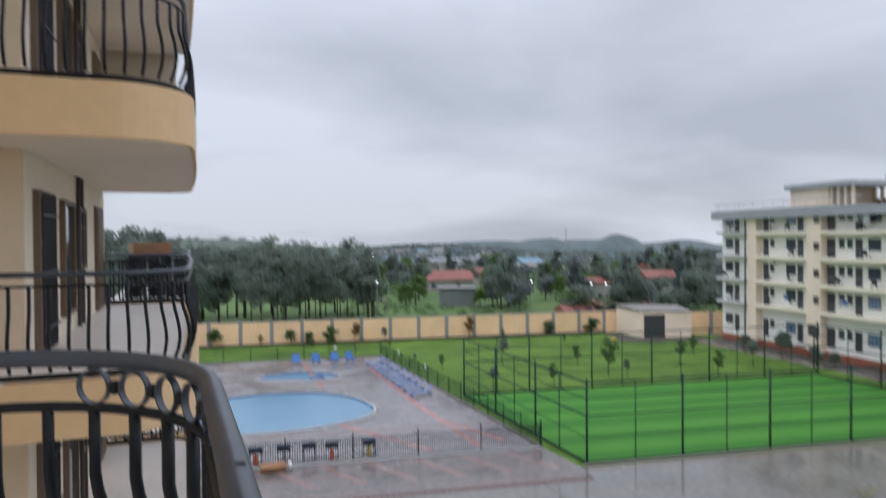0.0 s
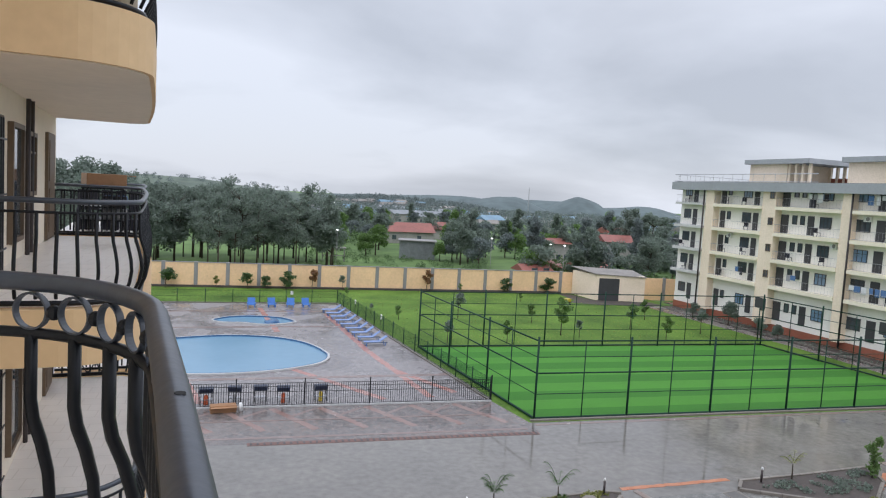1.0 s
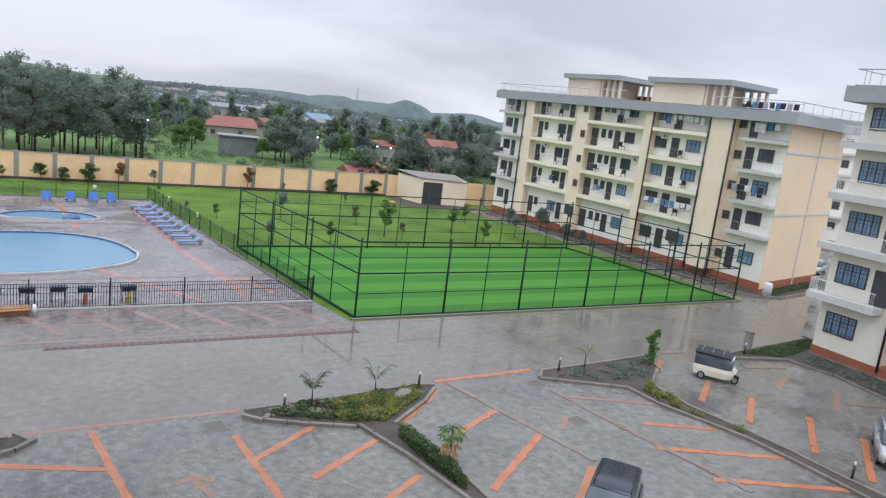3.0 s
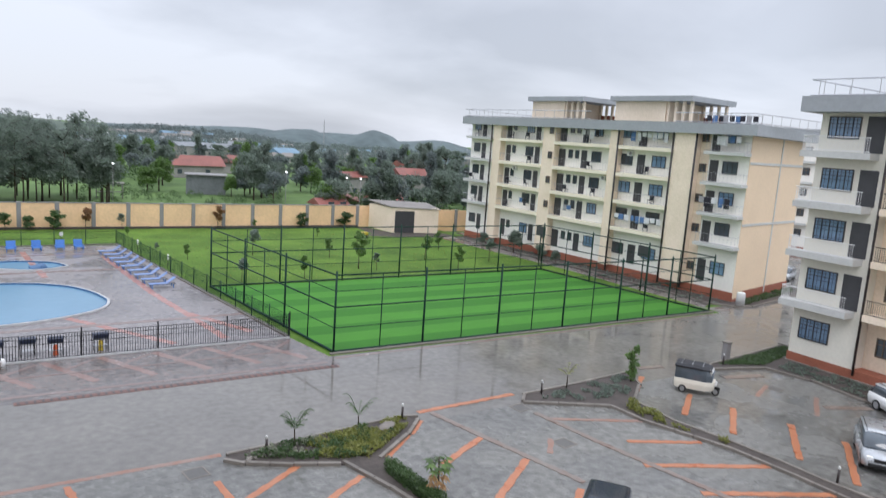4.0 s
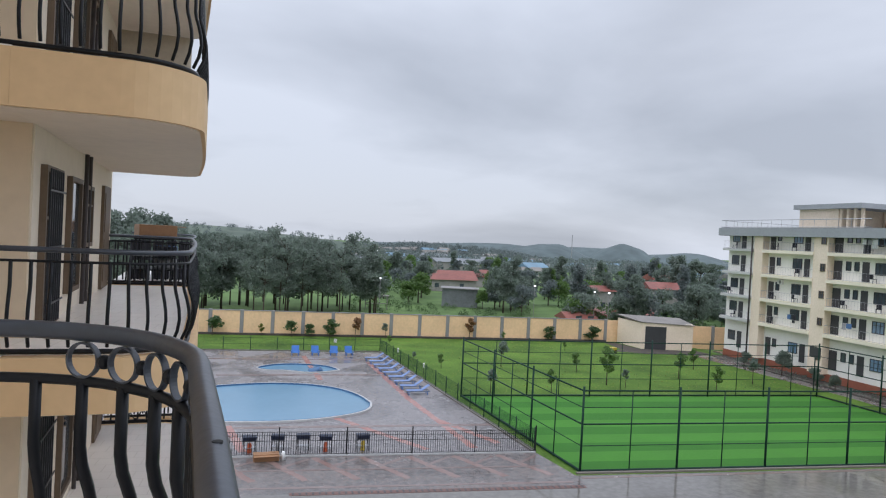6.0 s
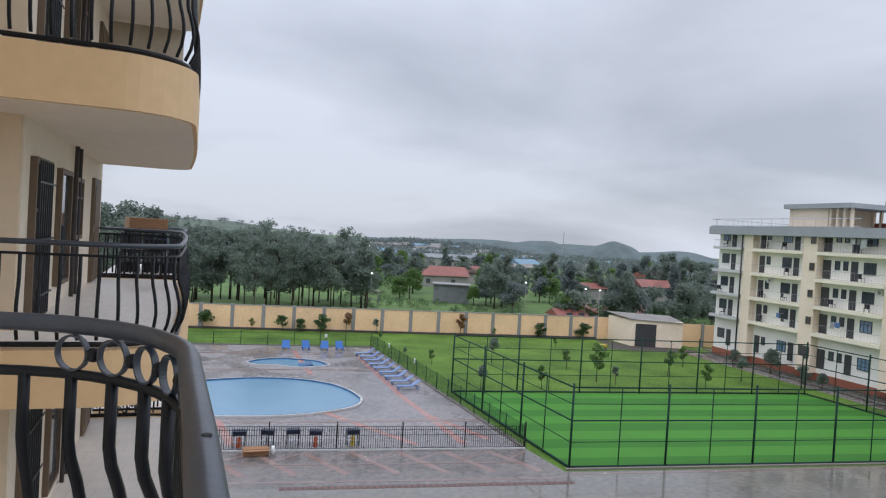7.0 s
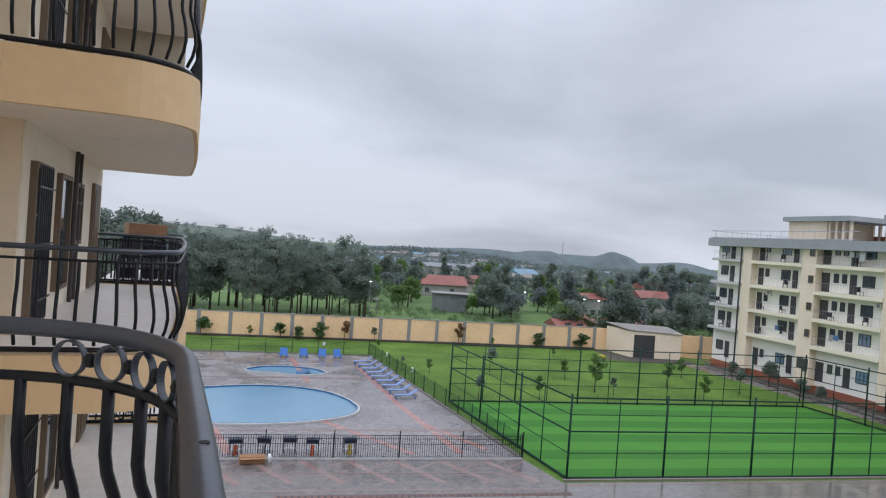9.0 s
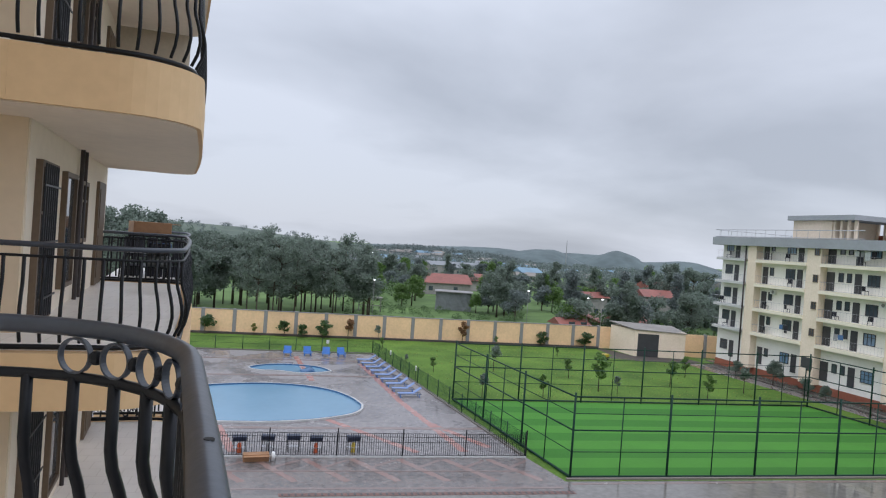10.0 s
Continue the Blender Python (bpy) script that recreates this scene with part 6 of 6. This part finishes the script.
for v in bm.verts:
    v.co.z = v.co.z * 0.45 + 0.1 * math.sin(v.co.x * 5) * (v.co.z > 0)
part("body", bm, M_POOLTILE, fl)


def grill(x, y, turn, tank):
    g = thing("barbecue_grill", "navy half-drum barbecue on legs by the pool fence", "barbecue", pose(x, y, 0, 0, 0, turn), group="barbecues by the fence")
    bm = bmesh.new()
    n = 12
    lo = []
    for sx in (-0.45, 0.45):
        lo.append([bm.verts.new((sx, 0.3 * math.cos(math.pi + math.pi * k / n), 0.98 + 0.3 * math.sin(math.pi + math.pi * k / n))) for k in range(n + 1)])
    for k in range(n):
        bm.faces.new((lo[0][k], lo[1][k], lo[1][k + 1], lo[0][k + 1]))
    bm.faces.new(lo[0]); bm.faces.new(lo[1][::-1])
    bm.faces.new((lo[0][0], lo[0][-1], lo[1][-1], lo[1][0]))
    part("drum", bm, M_NAVY, g)
    part("lid", boxes((-0.47, 0.47, -0.32, 0.32, 0.985, 1.04), bevel=0.02), M_NAVY, g)
    l_ = shared("leg", boxes((-0.02, 0.02, -0.02, 0.02, 0, 0.85)))
    for lx, ly in ((-0.4, -0.2), (0.4, -0.2), (-0.4, 0.2), (0.4, 0.2)):
        link_mesh("leg", l_, M_RUBBER, g, m=pose(lx, ly, 0))
    part("shelf", boxes((-0.42, 0.42, -0.22, 0.22, 0.3, 0.33)), M_STEEL, g)
    part("handle", tube(bmesh.new(), [(0.5, -0.3, 1.0), (0.72, -0.3, 1.02), (0.72, 0.3, 1.02), (0.5, 0.3, 1.0)], 0.015, 6), M_STEEL, g)
    g.scale = (0.9, 0.9, 0.98)
    if tank:
        part("gas_bottle", tube(bmesh.new(), [(0, -0.05, 0.0), (0, -0.05, 0.06), (0, -0.05, 0.5), (0, -0.05, 0.58), (0, -0.05, 0.62)], 0.17, 12, 0.1), tank, g, "coloured gas bottle under the drum")
    return g


M_TANK_O = material("orange_gas_bottle", (0.55, 0.11, 0.04), 0.4, 0.15, 12, 2, 0.02)
M_TANK_Y = material("yellow_gas_bottle", (0.55, 0.40, 0.05), 0.4, 0.15, 12, 2, 0.02)
for x, y, r, t in ((-3.8, 46.9, 4, M_TANK_O), (-2.1, 47.1, -6, M_STEEL), (-0.55, 47.2, 3, None), (0.85, 46.95, -4, M_TANK_O), (3.2, 47.1, 6, M_TANK_Y), (-5.5, 47.0, 0, M_STEEL)):
    grill(x, y, r, t)
cb = thing("cardboard_box", "flattened brown cardboard box beside the fence", "box", pose(-2.75, 45.35, 0, 0, 0, 7))
part("body", boxes((-0.75, 0.75, -0.3, 0.3, 0, 0.42), bevel=0.01), M_WOOD, cb)
part("flap", boxes((-0.75, 0.75, -0.62, -0.31, 0.36, 0.38)), M_WOOD, cb)
wb = thing("plastic_jug", "white plastic jug beside the box", "jug", pose(-1.75, 45.4, 0))
part("body", tube(bmesh.new(), [(0, 0, 0), (0, 0, 0.4), (0, 0, 0.5)], 0.16, 10, 0.07), M_WHITEPLASTIC, wb)

# flood lights beside the pitch
fl = thing("flood_light", "dark flood light panel on a thin steel post", "lamp", pose(52.6, 50.5, 0), group="flood lights")
part("post", tube(bmesh.new(), [(0, 0, 0), (0, 0, 4.1)], 0.06, 8), M_FENCE, fl)
part("lamp_panel", boxes((-0.1, 0.02, -0.75, 0.75, 3.5, 4.6), bevel=0.02), M_DOOR, fl, "dark rectangular lamp panel")
copy_thing(fl, pose(51.0, 64.5, 0, 0, 0, 0))

# water tank, kerbs and low walls by the block
tk = thing("water_tank", "white plastic water drum at the block's corner", "tank", pose(58.0, 42.9, 0))
part("body", tube(bmesh.new(), [(0, 0, 0), (0, 0, 1.05), (0, 0, 1.2), (0, 0, 1.25)], 0.42, 14, 0.36), M_WHITEPLASTIC, tk)
kb = thing("kerb_line", "pale concrete kerb in front of the apartment block", "kerb", kind="structure")
stone = shared("kerb_stone", boxes((-0.49, 0.49, -0.1, 0.1, -0.05, 0.16), bevel=0.02))
line = [(53.3, 85), (54.9, 62), (55.2, 44.2), (56.4, 42.6), (58.6, 41.95), (66, 43.3), (74, 45.0)]
for p, d in along(line, 1.0):
    link_mesh("kerb_stone", stone, M_KERB, kb, m=pose(p.x, p.y, 0, 0, 0, math.degrees(math.atan2(d.y, d.x))))
slab("block_bed", [(55.2, 44.1), (56.5, 42.7), (58.6, 42.05), (66, 43.4), (74, 45.1), (73, 48), (58.5, 44.05), (56, 86), (53.3, 86)], 0.05, M_SOIL, "dark soil bed along the block", "planting bed")


# ---------- vehicles ----------
def wheel(parent, x, y, r, w=0.2):
    wob = part("wheel", tube(bmesh.new(), [(0, -w / 2, 0), (0, -w / 2 + 0.02, 0), (0, w / 2 - 0.02, 0), (0, w / 2, 0)], r, 20), M_RUBBER, parent)
    wob.matrix_basis = pose(x, y, r)
    part("rim", tube(bmesh.new(), [(0, -w / 2 - 0.006, 0), (0, w / 2 + 0.006, 0)], r * 0.62, 14), M_STEEL, wob)
    return wob


def loft(bm, stations, flat=False):
    """A body from cross-sections: x, and half-width and height pairs from sill to roof."""
    rings = []
    for x, prof in stations:
        rings.append([bm.verts.new((x, -w, z)) for w, z in prof] + [bm.verts.new((x, w, z)) for w, z in prof[::-1]])
    for a, b_ in zip(rings, rings[1:]):
        n = len(a)
        for k in range(n):
            f = bm.faces.new((a[k], a[(k + 1) % n], b_[(k + 1) % n], b_[k]))
            f.smooth = not flat
    bm.faces.new(rings[0][::-1]); bm.faces.new(rings[-1])
    bmesh.ops.recalc_face_normals(bm, faces=bm.faces)
    return bm


def car(x, y, turn, paint, label, suv=True):
    ob = thing("car", label, "car", pose(x, y, 0, 0, 0, turn), group="parked cars")
    L_, W_, H_ = (2.3, 0.93, 1.72) if suv else (2.15, 0.86, 1.47)
    belt = 1.02 if suv else 0.92
    low = [(-L_, [(W_ * 0.82, 0.42), (W_ * 0.9, 0.6), (W_ * 0.85, belt * 0.82)]), (-L_ + 0.15, [(W_ * 0.95, 0.3), (W_, 0.65), (W_ * 0.93, belt)]), (-0.6, [(W_, 0.27), (W_ * 1.01, 0.65), (W_ * 0.95, belt)]), (0.75, [(W_, 0.27), (W_ * 1.01, 0.65), (W_ * 0.94, belt)]), (L_ - 0.35, [(W_ * 0.96, 0.3), (W_ * 0.97, 0.62), (W_ * 0.86, belt * 0.93)]), (L_, [(W_ * 0.75, 0.4), (W_ * 0.8, 0.58), (W_ * 0.7, belt * 0.72)])]
    part("body", loft(bmesh.new(), low), paint, ob)
    cab = [(-L_ + 0.12, [(W_ * 0.9, belt - 0.02), (W_ * 0.86, belt + 0.1), (W_ * 0.8, belt + 0.12)]), (-L_ + 0.45, [(W_ * 0.92, belt - 0.02), (W_ * 0.83, H_ - 0.1), (W_ * 0.7, H_ - 0.04)]), (-0.2, [(W_ * 0.94, belt - 0.02), (W_ * 0.83, H_ - 0.06), (W_ * 0.7, H_)]), (0.45, [(W_ * 0.94, belt - 0.02), (W_ * 0.82, H_ - 0.09), (W_ * 0.68, H_ - 0.03)]), (1.2, [(W_ * 0.9, belt - 0.04), (W_ * 0.86, belt + 0.02), (W_ * 0.8, belt + 0.04)])]
    part("glasshouse", loft(bmesh.new(), cab), M_GLASS, ob, "dark tinted glass")
    top = [(-L_ + 0.4, [(W_ * 0.8, H_ - 0.1), (W_ * 0.78, H_ - 0.03), (W_ * 0.62, H_ + 0.01)]), (-0.2, [(W_ * 0.82, H_ - 0.08), (W_ * 0.8, H_ - 0.01), (W_ * 0.64, H_ + 0.03)]), (0.42, [(W_ * 0.8, H_ - 0.11), (W_ * 0.78, H_ - 0.05), (W_ * 0.62, H_)])]
    part("roof", loft(bmesh.new(), top), paint, ob)
    for sy in (-1, 1):
        part("roof_rail", tube(bmesh.new(), [(-1.6, sy * W_ * 0.7, H_ + 0.02), (-1.4, sy * W_ * 0.7, H_ + 0.06), (0.1, sy * W_ * 0.7, H_ + 0.06), (0.3, sy * W_ * 0.7, H_ + 0.0)], 0.018, 6), M_RUBBER, ob)
        part("mirror", boxes((0.78, 0.92, sy * (W_ + 0.09) - 0.09, sy * (W_ + 0.09) + 0.09, belt, belt + 0.16), bevel=0.03), paint, ob)
        part("headlight", boxes((L_ - 0.24, L_ - 0.04, sy * W_ * 0.66 - 0.14, sy * W_ * 0.66 + 0.14, 0.66, 0.8), bevel=0.03), M_WHITEPLASTIC, ob)
        part("door_handle", boxes((-0.1, 0.08, sy * W_ * 0.985 - 0.02, sy * W_ * 0.985 + 0.02, belt - 0.14, belt - 0.1)), M_STEEL, ob)
        for wx in (-L_ + 0.85, L_ - 0.85):
            wheel(ob, wx, sy * (W_ - 0.1), 0.36 if suv else 0.31)
    part("bumper", boxes((L_ - 0.12, L_ + 0.03, -W_ * 0.72, W_ * 0.72, 0.36, 0.54), bevel=0.04), M_RUBBER, ob)
    part("grille", boxes((L_ - 0.08, L_ + 0.01, -0.4, 0.4, 0.6, 0.76), bevel=0.02), M_RUBBER, ob)
    return ob


M_CARDARK = material("dark_blue_grey_car_paint", (0.035, 0.045, 0.065), 0.22, 0.1, 40, 2, 0.0, rough_var=0.05)
M_CARSILVER = material("silver_car_paint", (0.52, 0.54, 0.56), 0.28, 0.06, 40, 2, 0.0, metal=0.5, rough_var=0.05)
M_CARWHITE = material("white_car_paint", (0.78, 0.78, 0.77), 0.25, 0.05, 40, 2, 0.0, rough_var=0.05)
M_CREAMPAINT = material("cream_vehicle_paint", (0.74, 0.70, 0.60), 0.35, 0.08, 20, 2, 0.0)
car(15.55, 18.1, 218, M_CARDARK, "dark blue-grey estate car parked nose-in on wet paving")
car(33.7, 18.0, 213, M_CARSILVER, "silver hatchback parked on wet paving", suv=False)
car(41.2, 20.2, 246, M_CARWHITE, "white hatchback parked beside the red plinth", suv=False)
car(77.5, 50.8, 200, M_CARSILVER, "silver car parked behind the apartment block", suv=False)

tuk = thing("auto_rickshaw", "cream three-wheeled auto rickshaw with dark canvas roof on wet paving", "auto rickshaw", pose(33.0, 28.0, 0, 0, 0, -58) @ Matrix.Diagonal((0.9, 0.95, 1, 1)))
part("body", loft(bmesh.new(), flat=True, stations=[(-1.36, [(0.58, 0.34), (0.64, 0.62), (0.62, 0.84)]), (-1.2, [(0.62, 0.28), (0.67, 0.62), (0.65, 0.85)]), (0.55, [(0.6, 0.28), (0.66, 0.62), (0.63, 0.85)]), (0.98, [(0.46, 0.34), (0.56, 0.62), (0.54, 0.86)]), (1.12, [(0.36, 0.44), (0.48, 0.64), (0.46, 0.84)])]), M_CREAMPAINT, tuk, "cream painted body")
part("window_band", loft(bmesh.new(), flat=True, stations=[(-1.34, [(0.61, 0.845), (0.61, 1.25), (0.57, 1.52)]), (-0.2, [(0.63, 0.845), (0.63, 1.25), (0.6, 1.52)]), (0.6, [(0.62, 0.845), (0.61, 1.25), (0.57, 1.52)]), (0.97, [(0.5, 0.845), (0.48, 1.2), (0.43, 1.36)])]), M_GLASS, tuk, "dark window band")
part("roof", loft(bmesh.new(), flat=True, stations=[(-1.4, [(0.58, 1.5), (0.61, 1.58), (0.5, 1.66)]), (-1.2, [(0.64, 1.5), (0.66, 1.6), (0.52, 1.72)]), (0.3, [(0.63, 1.5), (0.65, 1.6), (0.52, 1.73)]), (0.86, [(0.5, 1.48), (0.54, 1.56), (0.44, 1.64)])]), M_CANVAS, tuk, "dark canvas roof")
for x in (-1.0, -0.35, 0.3):
    part("roof_bar", tube(bmesh.new(), [(x, -0.55, 1.72), (x, 0, 1.78), (x, 0.55, 1.72)], 0.02, 6), M_STEEL, tuk)
part("windscreen", prism(bmesh.new(), [(0.985, -0.44), (1.0, -0.44), (1.0, 0.44), (0.985, 0.44)], 0.9, 1.4), M_GLASSB, tuk)
for sy in (-0.47, 0.47):
    part("pillar", tube(bmesh.new(), [(0.93, sy, 0.9), (0.78, sy, 1.62)], 0.025, 6), M_CREAMPAINT, tuk)
    wheel(tuk, -0.8, sy * 1.25, 0.24, 0.13)
    part("headlight", tube(bmesh.new(), [(1.12, sy * 0.55, 0.72), (1.24, sy * 0.55, 0.72)], 0.08, 10), M_WHITEPLASTIC, tuk)
wheel(tuk, 1.2, 0, 0.24, 0.12)
part("mudguard", loft(bmesh.new(), [(0.95, [(0.09, 0.42), (0.1, 0.5), (0.05, 0.54)]), (1.2, [(0.09, 0.5), (0.1, 0.55), (0.05, 0.58)]), (1.46, [(0.08, 0.38), (0.09, 0.46), (0.05, 0.5)])]), M_RUBBER, tuk)
part("bumper", boxes((-1.4, -1.3, -0.55, 0.55, 0.36, 0.46), bevel=0.02), M_RUBBER, tuk)
part("roof_band", boxes((0.87, 0.95, -0.46, 0.46, 1.4, 1.54), bevel=0.02), M_WHITEPLASTIC, tuk, "white band over the windscreen")


# ---------- laundry and balcony clutter ----------
def cloth(name, m, w, h, mat, label, seed, group=""):
    """A hung cloth with folds."""
    bm = bmesh.new()
    nx, nz = 10, 6
    g = []
    for j in range(nz + 1):
        g.append([bm.verts.new((w * i / nx, 0.05 * math.sin(i * 1.3 + seed) * (j / nz), -h * j / nz)) for i in range(nx + 1)])
    for j in range(nz):
        for i in range(nx):
            f = bm.faces.new((g[j][i], g[j][i + 1], g[j + 1][i + 1], g[j + 1][i]))
            f.smooth = True
    ob = part(name, bm, mat)
    md = ob.modifiers.new("thick", "SOLIDIFY")
    md.thickness = 0.012
    ob.matrix_basis = m
    return tagged(ob, label, "laundry", group)


M_DARKCLOTH = material("dark_cloth", (0.03, 0.03, 0.04), 0.9, 0.3, 20, 3, 0.2)
M_WHITECLOTH = material("white_cloth", (0.75, 0.75, 0.76), 0.85, 0.08, 20, 3, 0.2)
M_BLUEWASH = material("blue_cloth", (0.10, 0.20, 0.40), 0.85, 0.2, 20, 3, 0.2)
rc = random.Random(8)
for s, lv, n in ((8.6, 0, 9), (8.8, 3, 7), (1.0, 1, 5), (18.2, 3, 4), (0.6, 3, 4), (29.4, 0, 2), (21.5, 0, 2)):
    z = FL[lv]
    line_ob = tagged(local_part("clothes_line", tube(bmesh.new(), [(s, 0.85, z + 1.55), (s + n * 0.72, 0.85, z + 1.5)], 0.012, 4), M_STEEL, None, MB), "thin clothes line strung over a balcony", "clothes line")
    for k in range(n):
        mat = rc.choice((M_WHITECLOTH, M_WHITECLOTH, M_DARKCLOTH, M_BLUEWASH, M_GREYCLOTH))
        cloth("laundry", MB @ pose(s + k * 0.7, 0.85, z + 1.53), rc.uniform(0.4, 0.7), rc.uniform(0.45, 1.05), mat, "washed clothes hung on a balcony line", k, "laundry on balconies")
for s in (11.0, 19.4, 22.4, 30.5, 33.6, 41.0):
    for lv in (0, 1, 2, 3):
        if rc.random() < 0.6:
            ch = thing("balcony_chair", "dark garden chair on a balcony", "chair", MB @ pose(s + rc.uniform(-0.8, 0.8), 0.55, FL[lv], 0, 0, rc.uniform(0, 360)), group="balcony chairs")
            part("seat", boxes((-0.25, 0.25, -0.25, 0.25, 0.4, 0.45)), M_DARKCLOTH, ch)
            part("backrest", boxes((-0.25, 0.25, 0.2, 0.25, 0.45, 0.9)), M_DARKCLOTH, ch)
            for lx, ly in ((-0.22, -0.22), (0.22, -0.22), (-0.22, 0.22), (0.22, 0.22)):
                part("leg", boxes((lx - 0.02, lx + 0.02, ly - 0.02, ly + 0.02, 0, 0.4)), M_DARKCLOTH, ch)
for s, d_ in ((17.6, 0.3), (29.0, 0.3), (32.8, 0.3), (14.0, 0.3), (42.3, 0.3)):
    for lv in (1, 2, 3):
        if rc.random() < 0.5:
            ac = thing("air_conditioner", "white wall-mounted air conditioner outdoor unit", "air conditioner", MB @ pose(s, 0.17, FL[lv] + 1.9), group="air conditioners")
            part("case", boxes((-0.4, 0.4, -0.165, 0.14, 0, 0.55), bevel=0.02), M_WHITEPLASTIC, ac)
            part("fan_grille", tube(bmesh.new(), [(-0.1, 0.141, 0.28), (-0.1, 0.16, 0.28)], 0.2, 14), M_PILLAR, ac)
# laundry on the roof
for k in range(9):
    cloth("laundry", MB @ pose(1.0 + k * 0.62, -2.2 + 0.1 * (k % 3), 17.9), 0.55, 0.55 + 0.2 * (k % 2), (M_DARKCLOTH, M_GREYCLOTH, M_DARKCLOTH, M_BLUEWASH)[k % 4], "washing hung on the flat roof", k, "laundry on the roof")
tagged(local_part("clothes_line", tube(bmesh.new(), [(0.6, -2.15, 16.95), (0.6, -2.15, 17.95), (6.8, -2.15, 17.95), (6.8, -2.15, 16.95)], 0.03, 5), M_STEEL, None, MB), "steel clothes line frame on the roof", "clothes line")

# neighbouring balconies
M_SHEET = material("beige_sheet_cloth", (0.62, 0.53, 0.42), 0.85, 0.14, 12, 1.2, 0.1)
cloth("hung_sheet", MO @ pose(16.1, 0.3, NB0 + STOREY + 2.48, 0, 0, 90), 1.55, 2.46, M_SHEET, "beige sheet hung across the upper balcony's end", 5)
st = thing("storage_rack", "black metal rack with folded things at the balcony's end", "rack", MO @ pose(17.5, 0.95, NB0))
for x, y in ((-0.6, -0.4), (0.6, -0.4), (-0.6, 0.4), (0.6, 0.4)):
    part("post", boxes((x - 0.02, x + 0.02, y - 0.02, y + 0.02, 0, 1.05)), M_BLACKMETAL, st)
for z in (0.3, 0.6, 1.02):
    part("shelf", boxes((-0.64, 0.64, -0.44, 0.44, z, z + 0.03)), M_BLACKMETAL, st)
bx = thing("cardboard_box", "brown cardboard box on top of the rack", "box", MO @ pose(17.3, 0.95, NB0 + 1.05, 0, 0, 12))
part("body", boxes((-0.4, 0.4, -0.42, 0.42, 0, 0.32), bevel=0.01), M_WOOD, bx)
part("flap", boxes((-0.4, 0.4, -0.62, -0.43, 0.29, 0.305)), M_WOOD, bx)
for k in range(4):
    tb = thing("storage_tub", "dark plastic tub stacked on the rack", "tub", MO @ pose(17.1 + 0.28 * k, 0.7, NB0 + (0.33 if k % 2 else 0.63)))
    part("body", boxes((-0.13, 0.13, -0.25, 0.25, 0, 0.24), bevel=0.03), (M_DARKCLOTH, M_GREYCLOTH, M_BLUEWASH, M_RUBBER)[k], tb)

rj = random.Random(17)
for k in range(9):
    bn = thing("storage_box", "dark box stored on the balcony floor", "box", MO @ pose(18.4 + 0.32 * (k % 3) + rj.uniform(-0.03, 0.03), 0.3 + 0.55 * (k // 3), NB0, 0, 0, rj.uniform(-8, 8)), group="boxes on the balcony")
    part("body", boxes((-0.13, 0.13, -0.2, 0.2, 0, rj.uniform(0.2, 0.28)), bevel=0.015), (M_DARKCLOTH, M_GREYCLOTH, M_RUBBER)[k % 3], bn)
for k in range(5):
    pc = thing("stacked_chair", "dark plastic chair stacked at the balcony's end", "chair", MO @ pose(19.6, 0.35 + 0.3 * k, NB0, 0, 0, 90 + rj.uniform(-10, 10)), group="stacked chairs")
    part("seat", boxes((-0.13, 0.13, -0.2, 0.2, 0.42, 0.46)), M_DARKCLOTH, pc)
    part("backrest", boxes((-0.13, 0.13, 0.16, 0.2, 0.46, 0.95)), M_DARKCLOTH, pc)
    for lx, ly in ((-0.11, -0.18), (0.11, -0.18), (-0.11, 0.18), (0.11, 0.18)):
        part("leg", boxes((lx - 0.015, lx + 0.015, ly - 0.015, ly + 0.015, 0, 0.42)), M_DARKCLOTH, pc)

# bare ground and a small machine in front of the shed
slab("bare_ground", [(40.5, 88.4), (44.0, 86.9), (51.5, 85.6), (54.0, 87.2), (53.4, 89.4), (45.6, 90.7), (44.4, 95.6), (42.6, 95.8), (42.4, 90.2)], 0.004, M_SOIL, "dark bare trampled soil in front of the shed", "soil")
yb = thing("wheelbarrow", "small yellow wheelbarrow standing on the mown lawn", "wheelbarrow", pose(39.3, 86.4, 0, 0, 0, 25))
bm = bmesh.new()
prism(bm, [(-0.55, -0.4), (0.55, -0.3), (0.55, 0.3), (-0.55, 0.4)], 0.45, 0.8)
part("tray", bm, M_TANK_Y, yb, "yellow steel tray")
for sy in (-0.28, 0.28):
    part("handle", tube(bmesh.new(), [(0.5, sy * 0.5, 0.3), (-0.4, sy, 0.44), (-1.1, sy, 0.62)], 0.025, 6), M_WOOD, yb)
    part("leg", tube(bmesh.new(), [(-0.4, sy, 0.44), (-0.5, sy, 0.0)], 0.02, 5), M_PIPE, yb)
wheel(yb, 0.72, 0, 0.22, 0.09)
part("axle_bracket", boxes((0.45, 0.74, -0.07, -0.05, 0.2, 0.46), (0.45, 0.74, 0.05, 0.07, 0.2, 0.46)), M_PIPE, yb)
